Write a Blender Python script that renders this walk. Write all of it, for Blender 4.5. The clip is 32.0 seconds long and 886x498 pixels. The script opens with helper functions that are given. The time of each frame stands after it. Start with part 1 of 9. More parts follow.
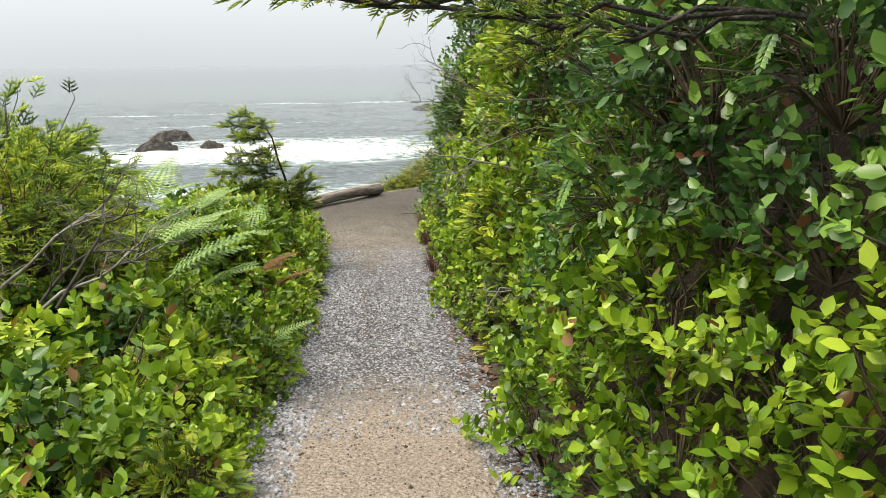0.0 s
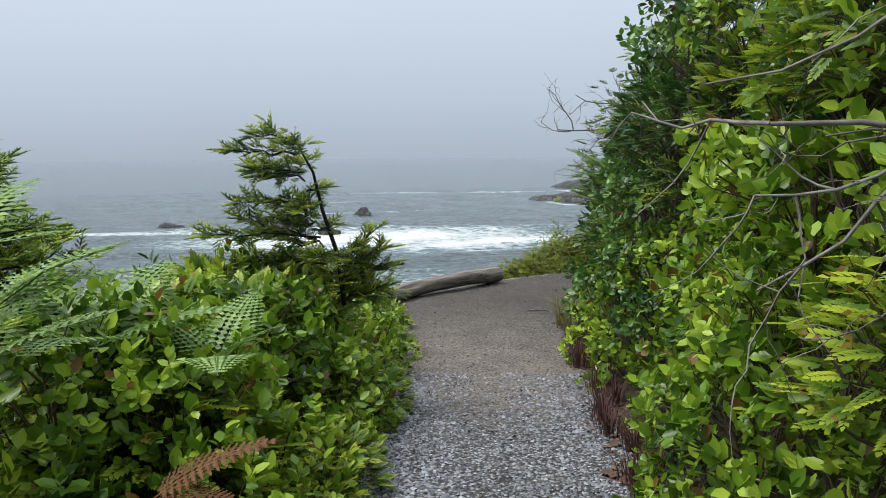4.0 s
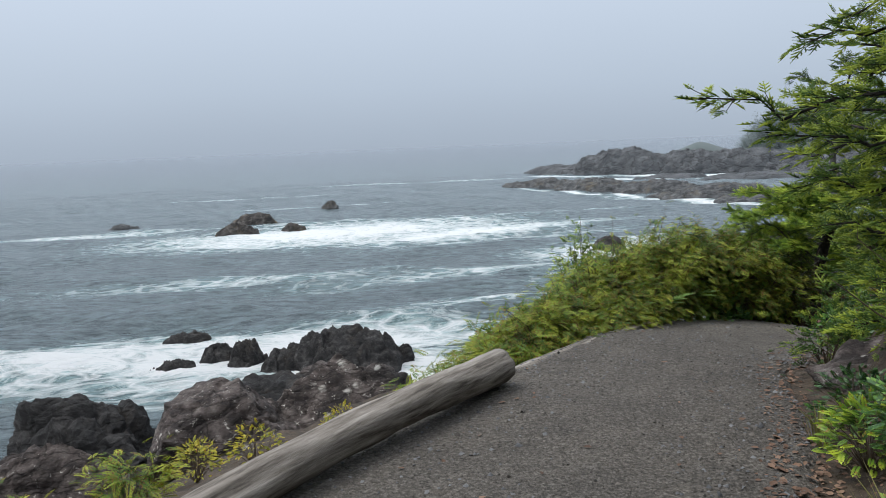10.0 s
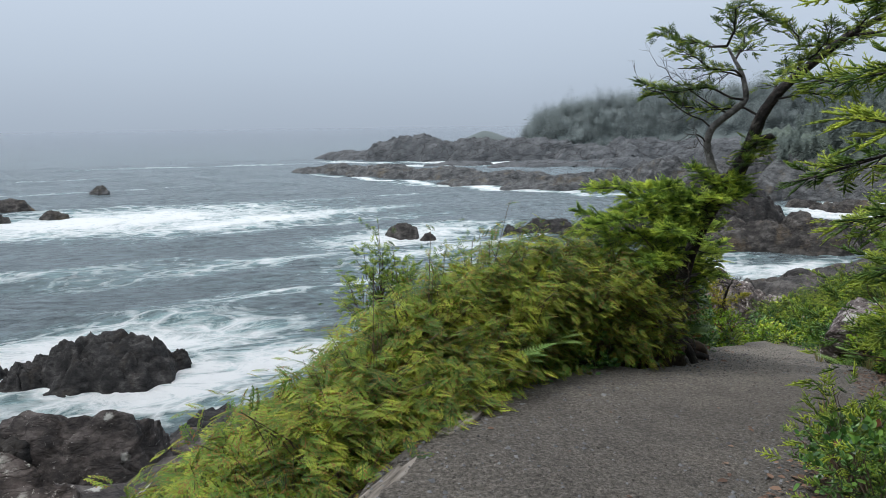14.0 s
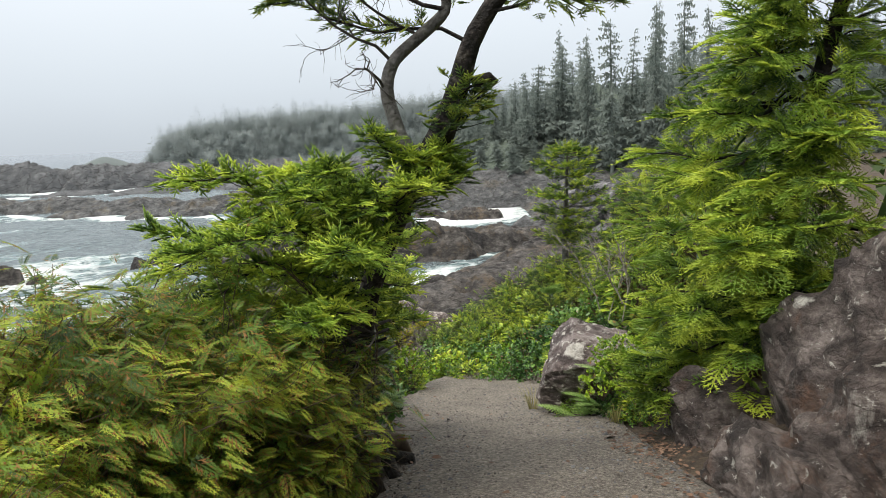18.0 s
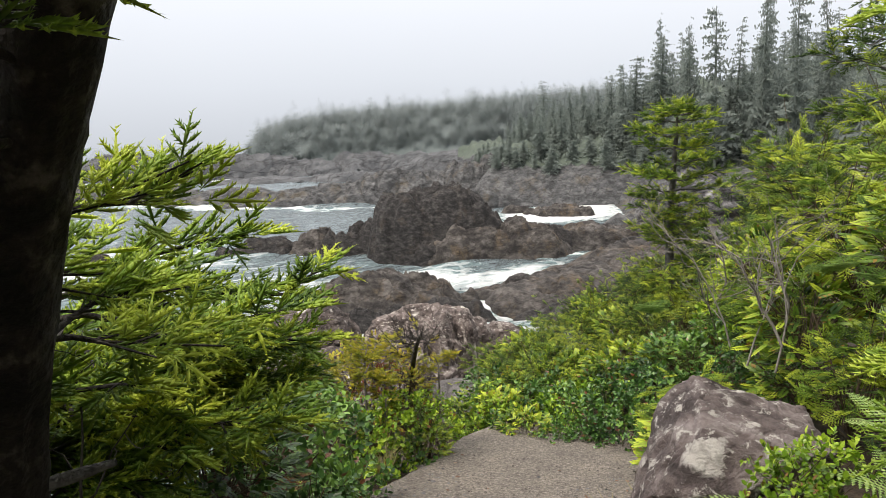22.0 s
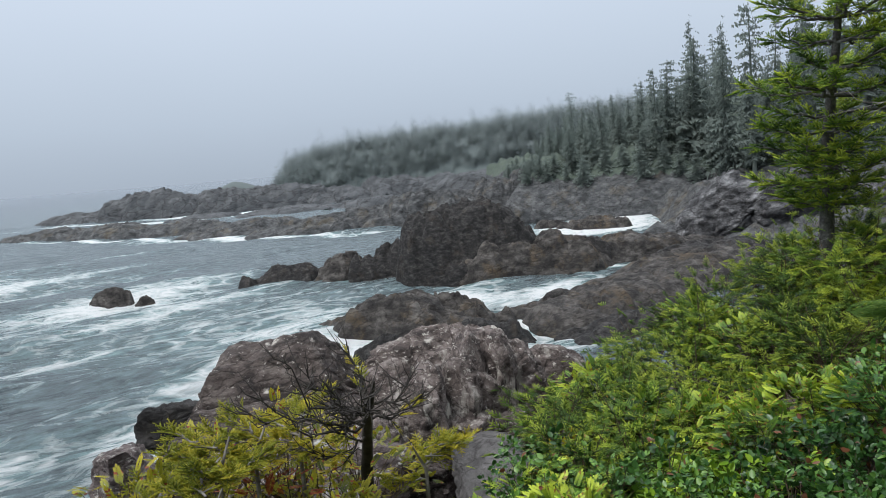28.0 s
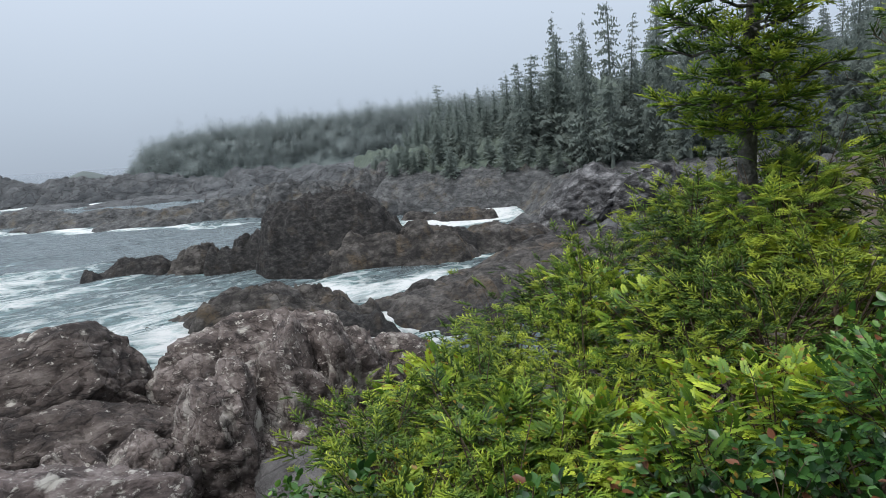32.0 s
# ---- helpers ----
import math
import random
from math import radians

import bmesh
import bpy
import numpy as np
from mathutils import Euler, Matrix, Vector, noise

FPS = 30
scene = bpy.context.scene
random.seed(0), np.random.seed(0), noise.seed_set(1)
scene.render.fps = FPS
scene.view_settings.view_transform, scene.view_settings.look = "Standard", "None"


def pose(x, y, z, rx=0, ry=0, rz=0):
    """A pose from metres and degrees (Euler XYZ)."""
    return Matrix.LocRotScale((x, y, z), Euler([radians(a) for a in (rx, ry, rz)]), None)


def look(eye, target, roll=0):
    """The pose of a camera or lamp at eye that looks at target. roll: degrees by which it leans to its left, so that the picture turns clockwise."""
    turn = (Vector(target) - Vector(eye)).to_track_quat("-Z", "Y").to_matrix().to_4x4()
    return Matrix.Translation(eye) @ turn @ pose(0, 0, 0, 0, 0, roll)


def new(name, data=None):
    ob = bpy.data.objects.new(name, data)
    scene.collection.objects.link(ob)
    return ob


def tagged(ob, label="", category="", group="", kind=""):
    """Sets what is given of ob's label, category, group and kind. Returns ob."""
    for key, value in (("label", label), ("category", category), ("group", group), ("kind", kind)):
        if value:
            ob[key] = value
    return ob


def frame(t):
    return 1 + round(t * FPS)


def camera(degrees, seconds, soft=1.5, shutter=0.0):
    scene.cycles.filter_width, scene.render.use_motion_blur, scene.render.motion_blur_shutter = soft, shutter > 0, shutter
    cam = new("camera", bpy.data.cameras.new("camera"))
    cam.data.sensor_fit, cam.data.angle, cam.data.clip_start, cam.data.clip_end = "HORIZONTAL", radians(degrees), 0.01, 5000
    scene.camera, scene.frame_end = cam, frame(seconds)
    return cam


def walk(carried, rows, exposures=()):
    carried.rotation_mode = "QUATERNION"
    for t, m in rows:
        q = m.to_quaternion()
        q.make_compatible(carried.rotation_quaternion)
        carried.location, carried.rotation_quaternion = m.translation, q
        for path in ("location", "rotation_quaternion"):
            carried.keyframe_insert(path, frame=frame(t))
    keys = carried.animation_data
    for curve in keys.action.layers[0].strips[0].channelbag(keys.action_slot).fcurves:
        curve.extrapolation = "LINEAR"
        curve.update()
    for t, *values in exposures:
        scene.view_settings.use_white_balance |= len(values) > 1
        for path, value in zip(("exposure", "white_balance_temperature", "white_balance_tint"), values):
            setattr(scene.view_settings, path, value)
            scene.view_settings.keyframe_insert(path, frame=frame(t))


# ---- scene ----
cam = camera(59.5, 32.0, soft=0.8)
PATH = [
    (0.0, (-0.471, -4.441, 2.907), (-0.019, -1.561, 2.200), -0.50),
    (0.5, (-0.352, -3.945, 2.829), (-0.044, -1.036, 2.165), 0.50),
    (1.0, (-0.273, -3.436, 2.720), (-0.099, -0.510, 2.080), 0.80),
    (1.5, (-0.264, -2.929, 2.615), (-0.170, 0.012, 2.030), 0.80),
    (2.0, (-0.252, -2.377, 2.511), (-0.200, 0.581, 2.006), 0.50),
    (2.5, (-0.289, -1.823, 2.393), (-0.262, 1.146, 1.960), 0.10),
    (3.0, (-0.261, -1.304, 2.298), (-0.243, 1.669, 1.899), -0.10),
    (3.5, (-0.252, -0.776, 2.219), (-0.240, 2.200, 1.836), -0.30),
    (5.5, (-0.147, 1.782, 1.897), (-0.038, 4.767, 1.620), -0.70),
    (6.0, (-0.158, 2.301, 1.788), (0.005, 5.285, 1.530), 0.60),
    (6.5, (-0.063, 3.041, 1.773), (0.162, 6.022, 1.519), 0.10),
    (7.0, (-0.045, 3.768, 1.725), (0.255, 6.742, 1.473), -0.20),
    (7.5, (0.030, 4.434, 1.713), (0.384, 7.404, 1.468), -0.50),
    (8.0, (0.054, 5.087, 1.728), (0.419, 8.053, 1.480), -0.80),
    (8.5, (0.131, 5.664, 1.743), (0.452, 8.636, 1.473), -1.10),
    (9.0, (0.132, 6.232, 1.744), (0.370, 9.207, 1.431), -1.70),
    (9.5, (0.117, 6.729, 1.760), (0.279, 9.702, 1.395), -2.00),
    (10.0, (0.180, 7.269, 1.758), (0.306, 10.239, 1.355), -2.30),
    (10.5, (0.219, 7.737, 1.755), (0.378, 10.701, 1.320), -2.60),
    (11.0, (0.324, 8.157, 1.751), (0.584, 11.112, 1.297), -2.90),
    (11.5, (0.433, 8.598, 1.802), (0.825, 11.535, 1.337), -3.30),
    (12.0, (0.480, 9.078, 1.799), (1.005, 11.992, 1.319), -3.20),
    (12.5, (0.590, 9.527, 1.703), (1.203, 12.422, 1.212), -2.60),
    (13.0, (0.633, 9.942, 1.644), (1.311, 12.823, 1.149), -1.60),
    (13.5, (0.708, 10.297, 1.629), (1.472, 13.158, 1.145), -0.80),
    (14.0, (0.882, 10.681, 1.595), (1.787, 13.502, 1.116), -0.80),
    (14.5, (1.077, 11.143, 1.531), (2.171, 13.893, 1.039), -1.60),
    (15.0, (1.331, 11.620, 1.442), (2.632, 14.275, 0.936), -2.60),
    (15.5, (1.552, 12.084, 1.374), (3.029, 14.641, 0.842), -3.50),
    (17.5, (2.628, 13.580, 1.197), (4.644, 15.762, 0.783), -2.00),
    (18.0, (2.970, 13.995, 1.099), (5.036, 16.128, 0.670), -2.10),
    (18.5, (3.327, 14.290, 1.041), (5.409, 16.405, 0.602), -2.20),
    (19.0, (3.697, 14.598, 0.993), (5.758, 16.734, 0.552), -2.20),
    (19.5, (4.072, 14.913, 0.939), (6.086, 17.093, 0.494), -2.00),
    (20.0, (4.554, 15.243, 0.815), (6.501, 17.480, 0.364), -1.20),
    (20.5, (4.917, 15.509, 0.706), (6.789, 17.808, 0.249), -1.60),
    (21.0, (5.262, 15.730, 0.619), (7.085, 18.071, 0.168), -1.60),
    (21.5, (5.527, 15.982, 0.572), (7.326, 18.342, 0.126), -1.50),
    (22.0, (5.792, 16.281, 0.534), (7.593, 18.640, 0.102), -1.50),
    (22.5, (6.060, 16.571, 0.447), (7.878, 18.921, 0.044), -1.30),
    (23.0, (6.265, 16.854, 0.347), (8.103, 19.197, -0.024), -1.10),
    (23.5, (6.495, 17.125, 0.289), (8.351, 19.461, -0.038), -1.00),
    (24.0, (6.733, 17.384, 0.246), (8.598, 19.718, -0.035), -1.00),
    (24.5, (6.936, 17.658, 0.140), (8.802, 19.995, -0.108), -1.10),
    (26.5, (7.743, 18.697, -0.180), (9.532, 21.088, -0.480), -2.71),
    (27.0, (7.938, 18.929, -0.243), (9.690, 21.342, -0.576), -3.63),
    (27.5, (8.142, 19.173, -0.291), (9.862, 21.608, -0.636), -4.39),
    (28.0, (8.377, 19.377, -0.389), (10.086, 21.820, -0.728), -4.60),
    (28.5, (8.554, 19.592, -0.480), (10.281, 22.024, -0.807), -4.92),
    (29.0, (8.731, 19.787, -0.520), (10.497, 22.191, -0.843), -4.64),
    (29.5, (8.919, 19.954, -0.588), (10.720, 22.332, -0.919), -4.21),
    (30.0, (9.085, 20.136, -0.687), (10.900, 22.500, -1.037), -4.01),
    (30.5, (9.310, 20.250, -0.763), (11.128, 22.609, -1.127), -3.84),
    (31.0, (9.554, 20.402, -0.815), (11.402, 22.736, -1.189), -3.66),
    (31.5, (9.746, 20.625, -0.936), (11.685, 22.882, -1.326), -3.73),
    (32.0, (9.957, 20.732, -0.985), (12.046, 22.849, -1.383), -3.63),
]
EXPOSURES = [(0.0, 0.64, 7500, 10), (1.0, 0.56, 8300, 19), (1.8, 0.48, 8000, 16), (2.4, 0.20, 6900, 10), (3.0, 0.02, 6450, 10), (6.0, 0.0, 6350, 10), (10.0, -0.06, 6250, 10), (13.0, -0.05, 6250, 10),
             (16.5, 0.06, 6400, 10), (17.7, 0.36, 6800, 10), (18.4, 0.52, 7200, 10), (20.0, 0.60, 7400, 16), (21.3, 0.68, 7600, 20), (21.9, 0.55, 7300, 16), (22.4, 0.30, 6800, 10), (24.0, 0.04, 6400, 10), (28.0, -0.02, 6300, 10), (32.0, 0.02, 6300, 10)]
walk(cam, [(t, look(e, g, r)) for t, e, g, r in PATH], EXPOSURES)

# ---- world, sun, sky ----
SUN_EL, SUN_AZ = 62.0, -85.0
world = bpy.data.worlds.new("sky")
scene.world = world
world.use_nodes = True
wn, wl = world.node_tree.nodes, world.node_tree.links
wn.clear()
w_out = wn.new("ShaderNodeOutputWorld")
w_bg = wn.new("ShaderNodeBackground")
w_sky = wn.new("ShaderNodeTexSky")
w_sky.sky_type = "NISHITA"
w_sky.sun_disc = False
w_sky.sun_elevation, w_sky.sun_rotation = radians(SUN_EL), radians(SUN_AZ)
w_sky.dust_density, w_sky.air_density, w_sky.ozone_density = 6.0, 1.0, 1.0
w_dim = wn.new("ShaderNodeMix")
w_dim.data_type, w_dim.blend_type = "RGBA", "MULTIPLY"
w_dim.inputs[0].default_value = 1.0
w_dim.inputs[7].default_value = (0.08, 0.08, 0.08, 1)
w_co = wn.new("ShaderNodeTexCoord")
w_sep = wn.new("ShaderNodeSeparateXYZ")
w_ramp = wn.new("ShaderNodeValToRGB")
el = w_ramp.color_ramp.elements
el[0].position, el[0].color = 0.0, (0.345, 0.398, 0.462, 1)
el[1].position, el[1].color = 0.95, (1.25, 1.31, 1.39, 1)
for p, c in ((0.025, (0.365, 0.420, 0.488, 1)), (0.09, (0.430, 0.494, 0.574, 1)), (0.22, (0.535, 0.600, 0.685, 1)), (0.42, (0.66, 0.72, 0.80, 1)), (0.68, (1.00, 1.05, 1.12, 1))):
    e = el.new(p)
    e.color = c
w_cloud = wn.new("ShaderNodeTexNoise")
w_cloud.inputs["Scale"].default_value, w_cloud.inputs["Detail"].default_value = 2.2, 4.0
w_add = wn.new("ShaderNodeMath")
w_add.operation = "MULTIPLY_ADD"
w_add.inputs[1].default_value = 0.05
w_mix = wn.new("ShaderNodeMix")
w_mix.data_type = "RGBA"
w_mix.inputs[0].default_value = 0.88
wl.new(w_sky.outputs[0], w_dim.inputs[6])
wl.new(w_co.outputs["Generated"], w_sep.inputs[0])
wl.new(w_co.outputs["Generated"], w_cloud.inputs["Vector"])
wl.new(w_cloud.outputs[0], w_add.inputs[0])
wl.new(w_sep.outputs[2], w_add.inputs[2])
wl.new(w_add.outputs[0], w_ramp.inputs[0])
wl.new(w_dim.outputs[2], w_mix.inputs[6])
wl.new(w_ramp.outputs[0], w_mix.inputs[7])
wl.new(w_mix.outputs[2], w_bg.inputs[0])
w_bg.inputs[1].default_value = 1.3
wl.new(w_bg.outputs[0], w_out.inputs[0])
sun = new("sun", bpy.data.lights.new("sun", "SUN"))
sun.data.energy, sun.data.angle, sun.data.color = 2.6, radians(28), (1.0, 0.97, 0.92)
sun.matrix_world = look((30 * math.sin(radians(SUN_AZ)), 30 * math.cos(radians(SUN_AZ)), 30 * math.tan(radians(SUN_EL))), (0, 0, 0))


# ---- materials ----
def material(name, stops, scale=3.0, rough=0.7, bump=0.3, bump_scale=None, detail=6.0, metal=0.0, spec=0.5, distort=0.0):
    """A procedural surface: colour stops over noise at two scales, with bump."""
    m = bpy.data.materials.new(name)
    m.use_nodes = True
    n, l = m.node_tree.nodes, m.node_tree.links
    b = n["Principled BSDF"]
    co = n.new("ShaderNodeNewGeometry")
    no = n.new("ShaderNodeTexNoise")
    no.inputs["Scale"].default_value, no.inputs["Detail"].default_value = scale, detail
    no.inputs["Roughness"].default_value, no.inputs["Distortion"].default_value = 0.62, distort
    l.new(co.outputs["Position"], no.inputs["Vector"])
    ra = n.new("ShaderNodeValToRGB")
    e = ra.color_ramp.elements
    e[0].position, e[0].color = stops[0][0], (*stops[0][1], 1)
    e[1].position, e[1].color = stops[-1][0], (*stops[-1][1], 1)
    for p, c in stops[1:-1]:
        k = e.new(p)
        k.color = (*c, 1)
    l.new(no.outputs[0], ra.inputs[0])
    l.new(ra.outputs[0], b.inputs["Base Color"])
    b.inputs["Roughness"].default_value, b.inputs["Metallic"].default_value = rough, metal
    b.inputs["Specular IOR Level"].default_value = spec
    if bump:
        n2 = n.new("ShaderNodeTexNoise")
        n2.inputs["Scale"].default_value, n2.inputs["Detail"].default_value = bump_scale or scale * 4, 6.0
        l.new(co.outputs["Position"], n2.inputs["Vector"])
        bu = n.new("ShaderNodeBump")
        bu.inputs["Strength"].default_value, bu.inputs["Distance"].default_value = bump, 0.03
        l.new(n2.outputs[0], bu.inputs["Height"])
        l.new(bu.outputs[0], b.inputs["Normal"])
    return m


def leaf_material(name, dark, mid, light, rough=0.45, through_light=0.36, dead=None, dead_share=0.04, patch=1.6, shoot=False):
    """Leaves: each island takes its own shade; broad patches of the plant are younger or older."""
    m = bpy.data.materials.new(name)
    m.use_nodes = True
    n, l = m.node_tree.nodes, m.node_tree.links
    b = n["Principled BSDF"]
    geo = n.new("ShaderNodeNewGeometry")
    info = n.new("ShaderNodeObjectInfo")
    no = n.new("ShaderNodeTexNoise")
    no.inputs["Scale"].default_value = patch
    l.new(geo.outputs["Position"], no.inputs["Vector"])
    a = n.new("ShaderNodeMath")
    a.operation = "MULTIPLY_ADD"
    a.inputs[1].default_value = 0.42
    l.new(geo.outputs["Random Per Island"], a.inputs[0])
    s = n.new("ShaderNodeMath")
    s.operation = "MULTIPLY_ADD"
    s.inputs[1].default_value, s.inputs[2].default_value = 0.95, -0.18
    if shoot:
        tone = n.new("ShaderNodeAttribute")
        tone.attribute_name = "tone"
        a.inputs[1].default_value, s.inputs[2].default_value = 0.95, -0.44
        l.new(tone.outputs["Fac"], a.inputs[0])
    l.new(no.outputs[0], s.inputs[0])
    l.new(s.outputs[0], a.inputs[2])
    o = n.new("ShaderNodeMath")
    o.operation = "MULTIPLY_ADD"
    o.inputs[1].default_value = 0.16
    l.new(info.outputs["Random"], o.inputs[0])
    l.new(a.outputs[0], o.inputs[2])
    ra = n.new("ShaderNodeValToRGB")
    e = ra.color_ramp.elements
    e[0].position, e[0].color = 0.22, (*dark, 1)
    e[1].position, e[1].color = 0.95, (*light, 1)
    k = e.new(0.55)
    k.color = (*mid, 1)
    l.new(o.outputs[0], ra.inputs[0])
    colour = ra.outputs[0]
    if dead:
        gt = n.new("ShaderNodeMath")
        gt.operation = "GREATER_THAN"
        gt.inputs[1].default_value = 1.0 - dead_share
        l.new(geo.outputs["Random Per Island"], gt.inputs[0])
        mx = n.new("ShaderNodeMix")
        mx.data_type = "RGBA"
        l.new(gt.outputs[0], mx.inputs[0])
        l.new(colour, mx.inputs[6])
        mx.inputs[7].default_value = (*dead, 1)
        colour = mx.outputs[2]
    l.new(colour, b.inputs["Base Color"])
    b.inputs["Roughness"].default_value = rough
    b.inputs["Specular IOR Level"].default_value = 0.35
    t = n.new("ShaderNodeBsdfTranslucent")
    l.new(colour, t.inputs["Color"])
    mix = n.new("ShaderNodeMixShader")
    mix.inputs[0].default_value = through_light
    l.new(b.outputs[0], mix.inputs[1])
    l.new(t.outputs[0], mix.inputs[2])
    l.new(mix.outputs[0], n["Material Output"].inputs["Surface"])
    return m


def rock_material(name, dark, mid, light, lichen=0.0, scale=0.8, crack=1.2, lichen_colour=(0.50, 0.49, 0.45), stain=None, rough=0.75, streak=0.0, joint=0.8, upright=False):
    """Wave-worn basalt: mottled base, cracks in the bump, pale lichen in patches."""
    m = bpy.data.materials.new(name)
    m.use_nodes = True
    n, l = m.node_tree.nodes, m.node_tree.links
    b = n["Principled BSDF"]
    geo = n.new("ShaderNodeNewGeometry")
    mp = n.new("ShaderNodeMapping")
    mp.inputs["Scale"].default_value = (1.0, 1.0, 1.7)
    mp.inputs["Rotation"].default_value = (0.5, 0.3, 0.4)
    l.new(geo.outputs["Position"], mp.inputs[0])
    no = n.new("ShaderNodeTexNoise")
    no.inputs["Scale"].default_value, no.inputs["Detail"].default_value, no.inputs["Roughness"].default_value = scale, 9.0, 0.68
    l.new(mp.outputs[0], no.inputs["Vector"])
    ra = n.new("ShaderNodeValToRGB")
    e = ra.color_ramp.elements
    e[0].position, e[0].color = 0.40, (*dark, 1)
    e[1].position, e[1].color = 0.66, (*light, 1)
    k = e.new(0.52)
    k.color = (*mid, 1)
    l.new(no.outputs[0], ra.inputs[0])
    colour = ra.outputs[0]
    if stain:
        ns = n.new("ShaderNodeTexNoise")
        ns.inputs["Scale"].default_value, ns.inputs["Detail"].default_value = scale * 0.45, 9.0
        l.new(geo.outputs["Position"], ns.inputs["Vector"])
        rs = n.new("ShaderNodeValToRGB")
        rs.color_ramp.elements[0].position, rs.color_ramp.elements[1].position = 0.53, 0.76
        ns.inputs["Roughness"].default_value = 0.75
        l.new(ns.outputs[0], rs.inputs[0])
        mx = n.new("ShaderNodeMix")
        mx.data_type = "RGBA"
        l.new(rs.outputs[0], mx.inputs[0])
        l.new(colour, mx.inputs[6])
        mx.inputs[7].default_value = (*stain, 1)
        colour = mx.outputs[2]
    if lichen > 0:
        nl = n.new("ShaderNodeTexNoise")
        nl.inputs["Scale"].default_value, nl.inputs["Detail"].default_value, nl.inputs["Roughness"].default_value = 10.0, 9.0, 0.74
        nl.inputs["Distortion"].default_value = 0.4
        l.new(mp.outputs[0], nl.inputs["Vector"])
        rl = n.new("ShaderNodeValToRGB")
        rl.color_ramp.elements[0].position, rl.color_ramp.elements[1].position = 0.68 - 0.15 * lichen, 0.74 - 0.15 * lichen
        l.new(nl.outputs[0], rl.inputs[0])
        # streaks that run down the joints
        mps = n.new("ShaderNodeMapping")
        mps.inputs["Scale"].default_value = (2.4, 2.4, 0.55)
        mps.inputs["Rotation"].default_value = (0.35, -0.25, 0.0)
        l.new(geo.outputs["Position"], mps.inputs[0])
        gn = n.new("ShaderNodeTexNoise")
        gn.inputs["Scale"].default_value, gn.inputs["Detail"].default_value, gn.inputs["Roughness"].default_value = 1.3, 8.0, 0.7
        l.new(mps.outputs[0], gn.inputs["Vector"])
        gr = n.new("ShaderNodeValToRGB")
        gr.color_ramp.elements[0].position, gr.color_ramp.elements[1].position = 0.70 - 0.20 * streak, 0.78 - 0.20 * streak
        l.new(gn.outputs[0], gr.inputs[0])
        big = n.new("ShaderNodeMath")
        big.operation = "MULTIPLY_ADD"
        big.use_clamp = True
        big.inputs[1].default_value = 0.5
        l.new(gr.outputs[0], big.inputs[0])
        l.new(rl.outputs[0], big.inputs[2])
        # round crusts with frayed rims
        fr = n.new("ShaderNodeVectorMath")
        fr.operation = "MULTIPLY_ADD"
        fr.inputs[1].default_value = (0.19, 0.19, 0.19)
        l.new(nl.outputs[1], fr.inputs[0])
        l.new(geo.outputs["Position"], fr.inputs[2])
        vc = n.new("ShaderNodeTexVoronoi")
        vc.inputs["Scale"].default_value = 3.6
        l.new(fr.outputs[0], vc.inputs["Vector"])
        sw = n.new("ShaderNodeMath")
        sw.operation = "MULTIPLY_ADD"
        sw.inputs[1].default_value, sw.inputs[2].default_value = 1.2, -0.84 + 0.26 * lichen
        l.new(vc.outputs["Color"], sw.inputs[0])
        sd = n.new("ShaderNodeMath")
        sd.operation = "SUBTRACT"
        l.new(sw.outputs[0], sd.inputs[0])
        l.new(vc.outputs["Distance"], sd.inputs[1])
        sp = n.new("ShaderNodeMath")
        sp.operation = "MULTIPLY"
        sp.use_clamp = True
        sp.inputs[1].default_value = 7.0
        l.new(sd.outputs[0], sp.inputs[0])
        both = n.new("ShaderNodeMath")
        both.operation = "MAXIMUM"
        l.new(big.outputs[0], both.inputs[0])
        l.new(sp.outputs[0], both.inputs[1])
        mx2 = n.new("ShaderNodeMix")
        mx2.data_type = "RGBA"
        l.new(both.outputs[0], mx2.inputs[0])
        l.new(colour, mx2.inputs[6])
        mx2.inputs[7].default_value = (*lichen_colour, 1)
        colour = mx2.outputs[2]
    # open joints: thin dark lines that break the face into blocks
    wn_ = n.new("ShaderNodeTexNoise")
    wn_.inputs["Scale"].default_value, wn_.inputs["Detail"].default_value = crack * 0.5, 7.0
    l.new(mp.outputs[0], wn_.inputs["Vector"])
    wa = n.new("ShaderNodeVectorMath")
    wa.operation = "MULTIPLY_ADD"
    wa.inputs[1].default_value = (2.6 / crack, 2.6 / crack, 2.6 / crack)
    l.new(wn_.outputs[1], wa.inputs[0])
    l.new(mp.outputs[0], wa.inputs[2])
    vj = n.new("ShaderNodeTexVoronoi")
    vj.feature = "DISTANCE_TO_EDGE"
    vj.inputs["Scale"].default_value = crack * 0.55
    vs = n.new("ShaderNodeMapping")
    vs.inputs["Scale"].default_value = (1.5, 1.5, 0.45) if upright else (0.55, 1.0, 1.5)
    vs.inputs["Rotation"].default_value = (0.12, -0.15, 0.0) if upright else (0.3, 0.5, 0.7)
    l.new(wa.outputs[0], vs.inputs[0])
    l.new(vs.outputs[0], vj.inputs["Vector"])
    jr = n.new("ShaderNodeValToRGB")
    jr.color_ramp.elements[0].position, jr.color_ramp.elements[0].color = 0.0, (0.40, 0.38, 0.37, 1)
    jr.color_ramp.elements[1].position, jr.color_ramp.elements[1].color = 0.05, (1, 1, 1, 1)
    l.new(vj.outputs["Distance"], jr.inputs[0])
    jm = n.new("ShaderNodeMix")
    jm.data_type, jm.blend_type = "RGBA", "MULTIPLY"
    jm.inputs[0].default_value = joint
    l.new(colour, jm.inputs[6])
